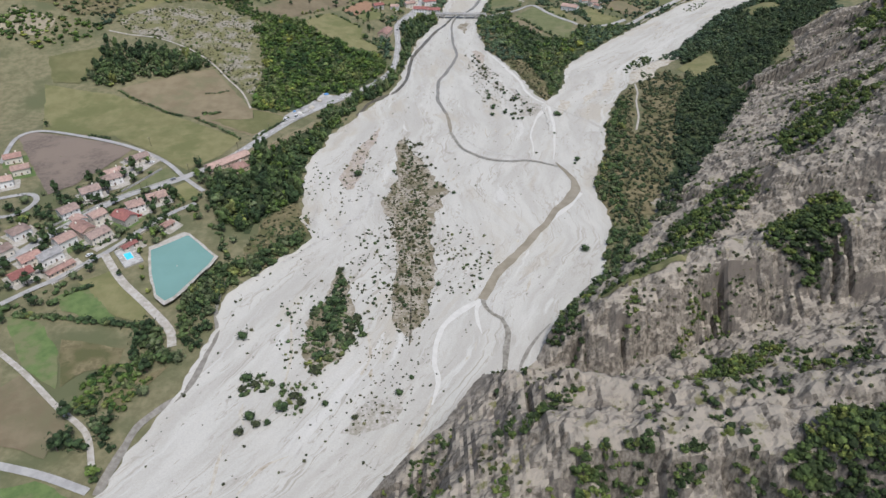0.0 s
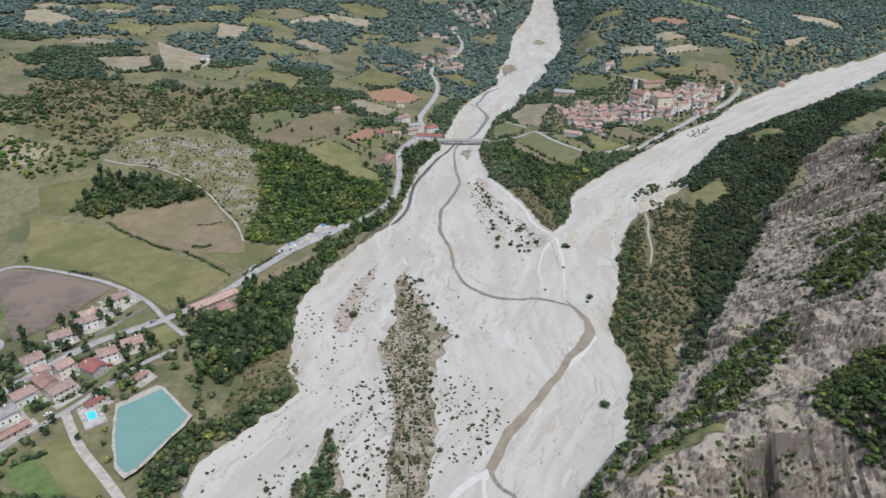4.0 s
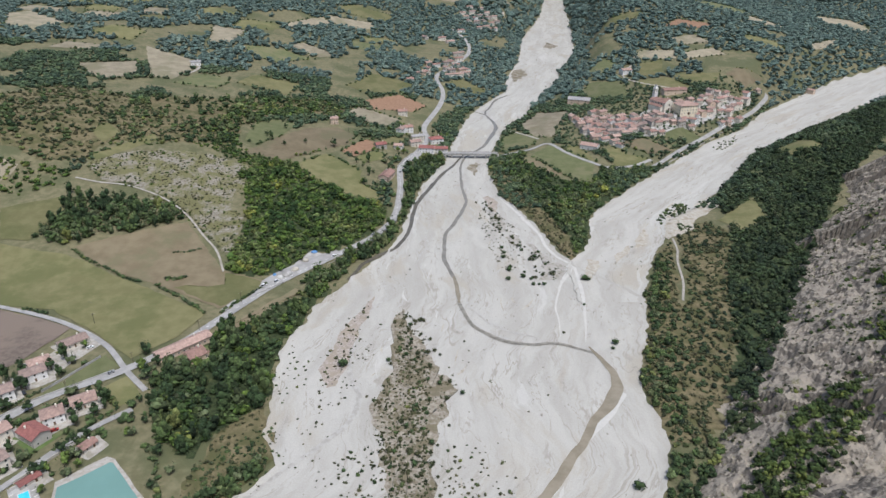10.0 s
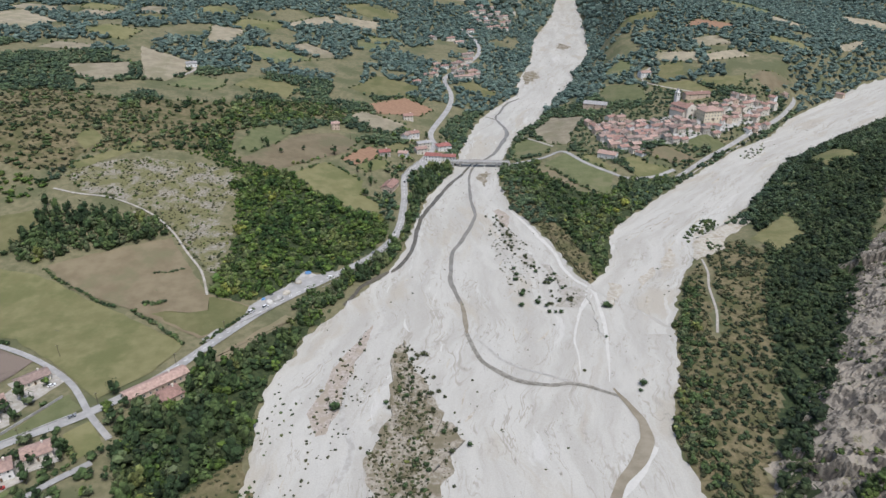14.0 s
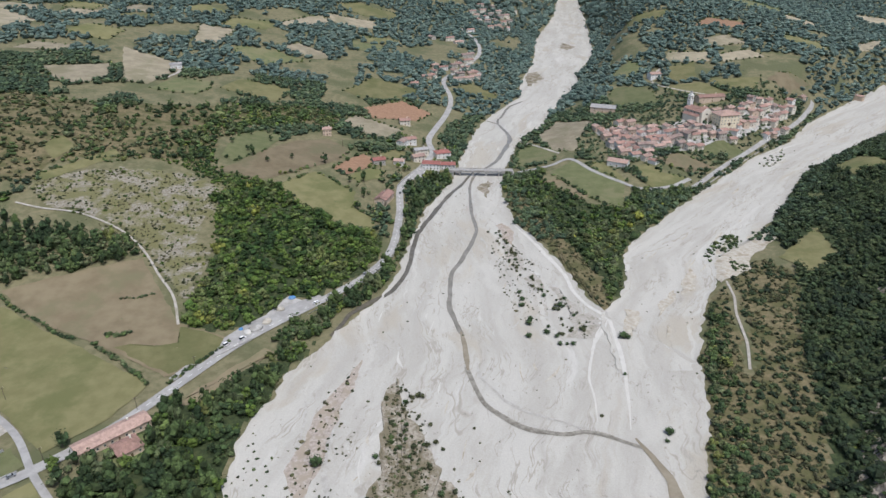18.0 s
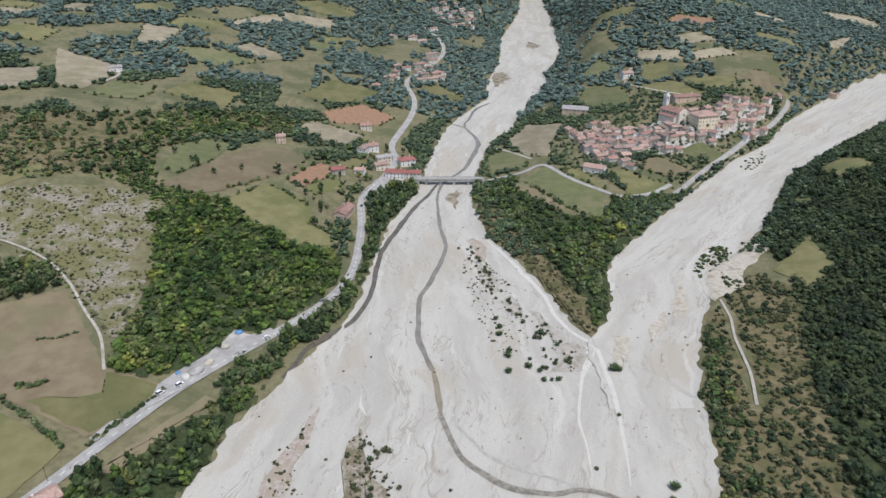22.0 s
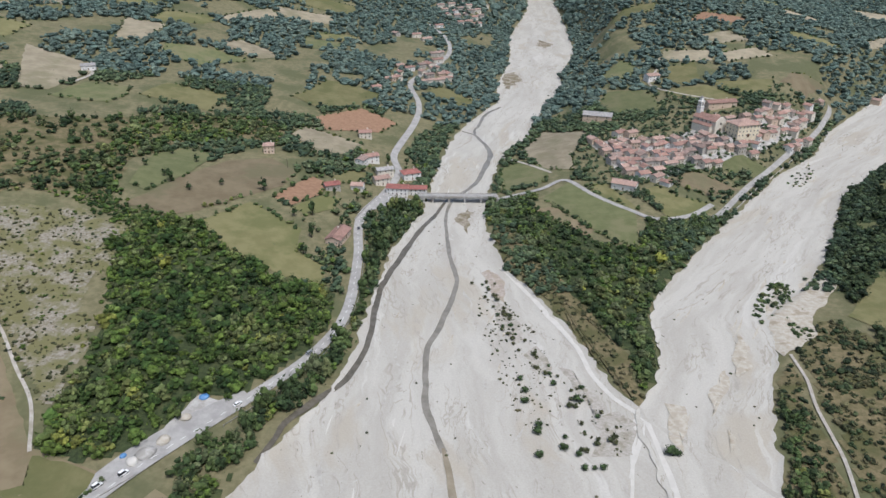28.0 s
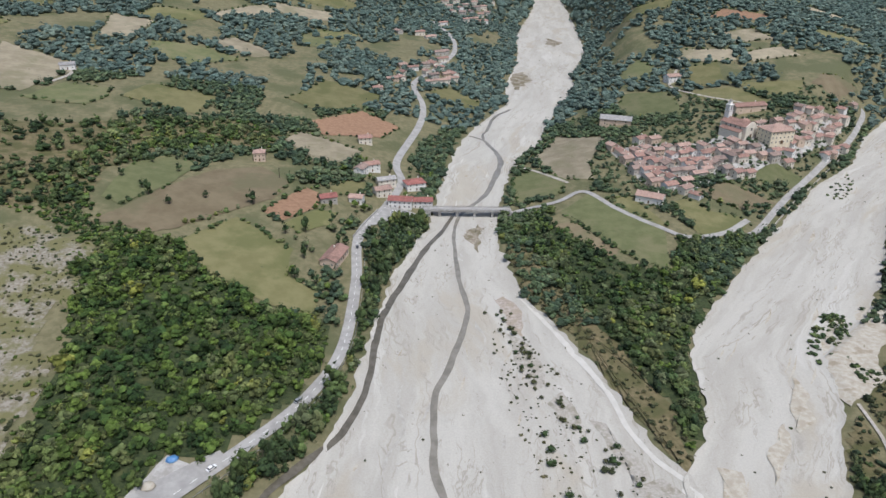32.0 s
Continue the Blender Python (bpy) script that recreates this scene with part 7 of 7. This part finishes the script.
# ---- shrubs on the gravel ----
def shrub_mesh(seed):
    rng = np.random.default_rng(seed)
    v, f = crown(rng, 9, 60, 1.0, 0.75, 0.45)
    return v + (0, 0, -v[:, 2].min() * 0.8), f


SHRUBS = []
for k, label in enumerate(("round dark green shrub on pale gravel", "spreading grey-green willow shrub on gravel", "low dusty shrub on the gravel bar")):
    v, f = shrub_mesh(40 + k)
    ob = new("shrub")
    leaves = mesh_object("foliage", v, f, (FOLIAGE, SCRUB, SCRUB)[k], parent=ob)
    leaves.data.attributes.new("tone", "FLOAT", "POINT").data.foreach_set("value", np.full(len(v), (0.2, 0.1, 0.4)[k], np.float32))
    bm = bmesh.new()
    for j in range(4):
        bmesh.ops.create_cone(bm, segments=5, radius1=0.07, radius2=0.03, depth=0.8, matrix=Matrix.Translation((0.12 * math.cos(j * 1.6), 0.12 * math.sin(j * 1.6), 0.25)) @ Matrix.Rotation(0.35, 4, (math.sin(j), math.cos(j), 0)))
    part("trunk", bm, BARK, ob)
    SHRUBS.append(tagged(ob, label, "shrub", "shrubs on the river bed"))


def shrub(x, y, r, kind=0):
    src = SHRUBS[kind]
    top = copy_thing(src, pose(x, y, float(river_top(np.array(x), np.array(y))) + 0.15, 0, 0, (x * 37 + y * 11) % 360))
    top.scale = (r, r, r * 0.9)
    return top


for x, y, r in ((111, 392, 2.6), (95, 265, 3.2), (108, 385, 1.4), (106, 480, 3.0), (109, 479, 2.2), (59, 484, 2.4), (47, 480, 2.2), (-66, 367, 3.6), (-113, 180, 3.4), (-91, 200, 1.8), (-84, 143, 1.7), (-60, 131, 2.0), (-3, 228, 1.8), (-87, 119, 2.0), (-23, 138, 2.4), (-17, 149, 1.6), (99, 441, 1.2), (46, 535, 1.9), (47, 525, 2.1), (46, 517, 2.0), (50, 500, 2.0), (76, 527, 1.7), (79, 505, 1.5), (74, 517, 1.2), (61, 491, 1.4), (212, 588, 1.6), (248, 637, 1.6),  (72, 518, 2.4), (45, 517, 1.6), (49, 495, 2.6)):
    shrub(x, y, r)
for x, y, r in ((-65, 242, 2.6), (-63, 229, 3.2), (-64, 210, 4.2), (-60, 203, 3.8), (-66, 195, 4.0), (-69, 181, 4.4), (-62, 186, 3.6), (-68, 164, 3.8), (-68, 154, 3.0), (-53, 179, 3.0), (-50, 195, 2.8), (-52, 188, 2.6), (-103, 148, 3.4), (-98, 144, 2.6), (-81, 128, 3.2), (-76, 136, 2.8), (-72, 132, 2.6), (-96, 122, 3.2), (-92, 118, 2.4), (-99, 113, 2.6), (-44, 122, 1.8), (-104, 141, 2.4)):
    shrub(x, y, r, 0 if r > 3 else 1)
pick = random.Random(9)
for k in range(190):
    # along the long bar and the bars by the spit
    if k < 130:
        y = pick.uniform(205, 432)
        x = np.interp(y, (205, 300, 365, 440), (-23, -20, -15, -33)) + pick.gauss(0, 9) * (1 if y < 400 else 0.4)
    else:
        y = pick.uniform(470, 640)
        x = np.interp(y, (470, 500, 560, 640), (70, 78, 52, 36)) + pick.gauss(0, 5)
    shrub(float(x), y, pick.uniform(0.8, 1.9), pick.choice((0, 1, 2, 2)))
for ob in SHRUBS:
    for part_of in list(ob.children):
        bpy.data.objects.remove(part_of)
    bpy.data.objects.remove(ob)

# scrub on the bars and islets
def bar_scrub(label, points, gap, lo, hi, keep, mat, shapes=None):
    p = np.array(points, float)
    x, y = dotted(p[:, 0].min() - 3, p[:, 0].max() + 3, p[:, 1].min() - 3, p[:, 1].max() + 3, gap)
    wx, wy = x + 4 * wave(x, y, 6, 1.5), y + 5 * wave(x, y, 7, 3.5)
    ok = inside(p, wx, wy) & (RNG.uniform(size=x.size) < keep * (1 + 0.7 * wave(x, y, 5, 0.9)))
    return plant("bar_scrub", label, x[ok], y[ok], lo + (hi - lo) * RNG.beta(1.2, 2.2, ok.sum()), shapes or TUFT, mat, lambda u, v: np.maximum(river_top(u, v), ground_height(u, v)), 0.3, "shrubs")


core = BAR_HEART
bar_scrub("grey-green tufts crowding the long gravel bar", core, 2.0, 0.4, 1.7, 0.62, SCRUB)
bar_scrub("dark bushes on the long gravel bar", core, 4.6, 0.7, 2.2, 0.32, FOLIAGE)
bar_scrub("dry tufts on the lower end of the long bar", ((-28, 230), (-16, 234), (-4, 242), (-6, 216), (-13, 188), (-28, 185), (-30, 212)), 2.2, 0.4, 1.7, 0.62, SCRUB)
bar_scrub("tufts on the bare flank of the long bar", ((-11, 380), (5, 346), (1, 326), (-6, 309), (-11, 333)), 3.0, 0.3, 1.0, 0.35, SCRUB)
for points in (((-57, 294), (-36, 300), (-27, 234), (-29, 196), (-48, 192), (-60, 235)), ((-3, 299), (12, 299), (33, 275), (36, 254), (17, 216), (3, 216), (-3, 254))):
    bar_scrub("dark tufts strewn over white gravel", points, 3.4, 0.5, 1.5, 0.4, SCRUB)
    bar_scrub("dark round bushes strewn over white gravel", points, 5.4, 0.8, 1.9, 0.3, FOLIAGE)
bar_scrub("bushes of the reddish bar", RED_BAR, 4.0, 0.6, 2.2, 0.5, SCRUB)
bar_scrub("dark bushes near the wooded bank", ((-106, 356), (-99, 388), (-80, 380), (-77, 359), (-96, 327), (-98, 313)), 4.6, 0.6, 1.9, 0.34, FOLIAGE)
bar_scrub("bushes on the stony bank", ((-126, 276), (-107, 300), (-88, 288), (-93, 271), (-108, 257), (-121, 244)), 3.0, 0.7, 2.0, 0.6, FOLIAGE)
bar_scrub("low bushes of the tan bar", ((-51, 112), (-42, 131), (-28, 138), (-20, 130), (-24, 119), (-37, 113)), 3.2, 0.5, 1.6, 0.5, SCRUB)
bar_scrub("bushes at the foot of the embankment", ((322, 812), (340, 834), (362, 858), (374, 872), (368, 850), (340, 812), (326, 796)), 4.0, 0.9, 2.4, 0.6, FOLIAGE)
lush = ((-66, 243), (-61, 231), (-56, 199), (-46, 199), (-43, 184), (-51, 170), (-59, 157), (-64, 149), (-73, 157), (-79, 179), (-78, 194), (-70, 214))
bar_scrub("lush willow thicket on the islet", lush, 3.0, 1.3, 3.4, 0.85, FOLIAGE, BUSH + SPARE)
bar_scrub("grey-green undergrowth of the islet", lush, 2.4, 0.5, 1.4, 0.6, SCRUB)
bar_scrub("round bushes on white gravel", ((-107, 149), (-103, 157), (-93, 155), (-91, 137), (-102, 135)), 3.0, 1.2, 3.0, 0.8, FOLIAGE)
bar_scrub("round bushes on white gravel", ((-88, 145), (-69, 148), (-66, 129), (-82, 125)), 3.2, 1.0, 2.8, 0.7, FOLIAGE)
bar_scrub("low dusty tufts on the gravel", ((-41, 179), (-27, 189), (-8, 179), (-13, 144), (-19, 125), (-39, 122), (-53, 127), (-44, 157)), 2.8, 0.3, 1.1, 0.4, SCRUB)
bar_scrub("dark tufts and small bushes", ((-98, 213), (-81, 217), (-75, 158), (-87, 150), (-96, 179)), 3.4, 0.5, 1.8, 0.4, FOLIAGE)
bar_scrub("tufts and bushes of the far bars", ((27, 611), (40, 642), (48, 611), (63, 573), (65, 532), (50, 488), (38, 514), (30, 563)), 3.2, 0.35, 1.3, 0.3, SCRUB)
for points in (((219, 629), (234, 638), (230, 622), (214, 601), (211, 603), (211, 613)), ((199, 604), (213, 618), (205, 595), (194, 583), (193, 589)), ((206, 579), (217, 582), (217, 574), (205, 567))):
    bar_scrub("dark bush clumps on the sandy bank", points, 2.6, 1.0, 2.7, 0.85, FOLIAGE)
bar_scrub("scrub on the stony bank", ((-128, 275), (-116, 296), (-98, 307), (-89, 287), (-107, 264), (-124, 240), (-138, 222), (-142, 237)), 3.0, 0.6, 2.0, 0.6, FOLIAGE)

# tufts and flood debris: far too many to count
tx, ty = dotted(-160, 180, 70, 760, 2.1)
gap = bank_gap(tx, ty)
streak = wave(tx + ty * 0.35, ty * 0.25, 9, 1.7) + 0.5 * wave(tx, ty * 0.5, 4, 0.6)
density = 0.02 + 0.6 * smooth(0.35, 0.9, streak) * smooth(420, 250, ty) * smooth(40, 0, tx) + 1.1 * np.exp(-(((tx - np.interp(ty, (205, 300, 365, 440), (-20, -19, -16, -32))) / np.interp(ty, (205, 340, 400, 440), (13, 16, 10, 4))) ** 2)) * smooth(442, 425, ty) * smooth(150, 215, ty)
density = density + 0.45 * np.exp(-(((tx + 68) / 18) ** 2 + ((ty - 180) / 60) ** 2)) + 0.4 * smooth(14, 2, -gap) * smooth(450, 300, ty) * (tx < 0) + 0.4 * np.exp(-(((tx + 25) / 22) ** 2 + ((ty - 140) / 22) ** 2))
stream = np.minimum(near_line(np.array([(27, 208), (48, 262), (93, 327), (102, 352), (86, 388), (33, 402), (5, 470), (0, 563), (14, 650), (7, 735)], float), tx, ty), near_line(np.array([(-40, 60), (14, 118), (34, 185), (27, 210)], float), tx, ty))
density = 0.4 * density + 0.3 * smooth(-0.1, 0.7, streak) * np.exp(-(((tx + 72) / 30) ** 2)) * smooth(370, 300, ty) * smooth(100, 130, ty) + 0.1 * smooth(0, 0.7, streak) * np.exp(-(((tx + 16) / 34) ** 2)) * smooth(440, 380, ty) * smooth(150, 220, ty)
density = density * smooth(4, 12, stream) * smooth(-10, -30, tx - np.interp(ty, (70, 200, 320, 400, 470), (15, 40, 110, 130, 200)))
for bar_points in (((27, 611), (40, 642), (48, 611), (63, 573), (65, 532), (50, 488), (38, 514), (30, 563)), ((67, 541), (82, 526), (94, 496), (77, 472), (69, 464), (66, 505)), ((-71, 392), (-58, 415), (-50, 389), (-54, 352), (-62, 326), (-78, 335))):
    density = density + 0.25 * inside(np.array(bar_points, float), tx, ty)
ok = (gap < -1.5) & (RNG.uniform(size=tx.size) < density * 0.5)
plant("gravel_tufts", "small grey-green tufts and flood debris on the gravel", tx[ok], ty[ok], RNG.uniform(0.35, 1.1, ok.sum()) * RNG.uniform(0.6, 1.35, ok.sum()), [crown(RNG, 2, 6, 1.0, 0.6, 0.6) for _ in range(4)], SCRUB, river_top, 0.2, "tufts")
# drift logs and stones strewn over the far gravel
tx, ty = dotted(-60, 520, 440, 1500, 6.0)
ok = (bank_gap(tx, ty) < -3) & (RNG.uniform(size=tx.size) < 0.10 * smooth(0.2, 0.9, wave(tx, ty, 23, 1.0)))
plant("gravel_tufts", "scattered tufts and stones upriver", tx[ok], ty[ok], RNG.uniform(0.3, 0.9, ok.sum()), [crown(RNG, 2, 6, 1.0, 0.6, 0.6) for _ in range(4)], SCRUB, river_top, 0.2, "tufts")
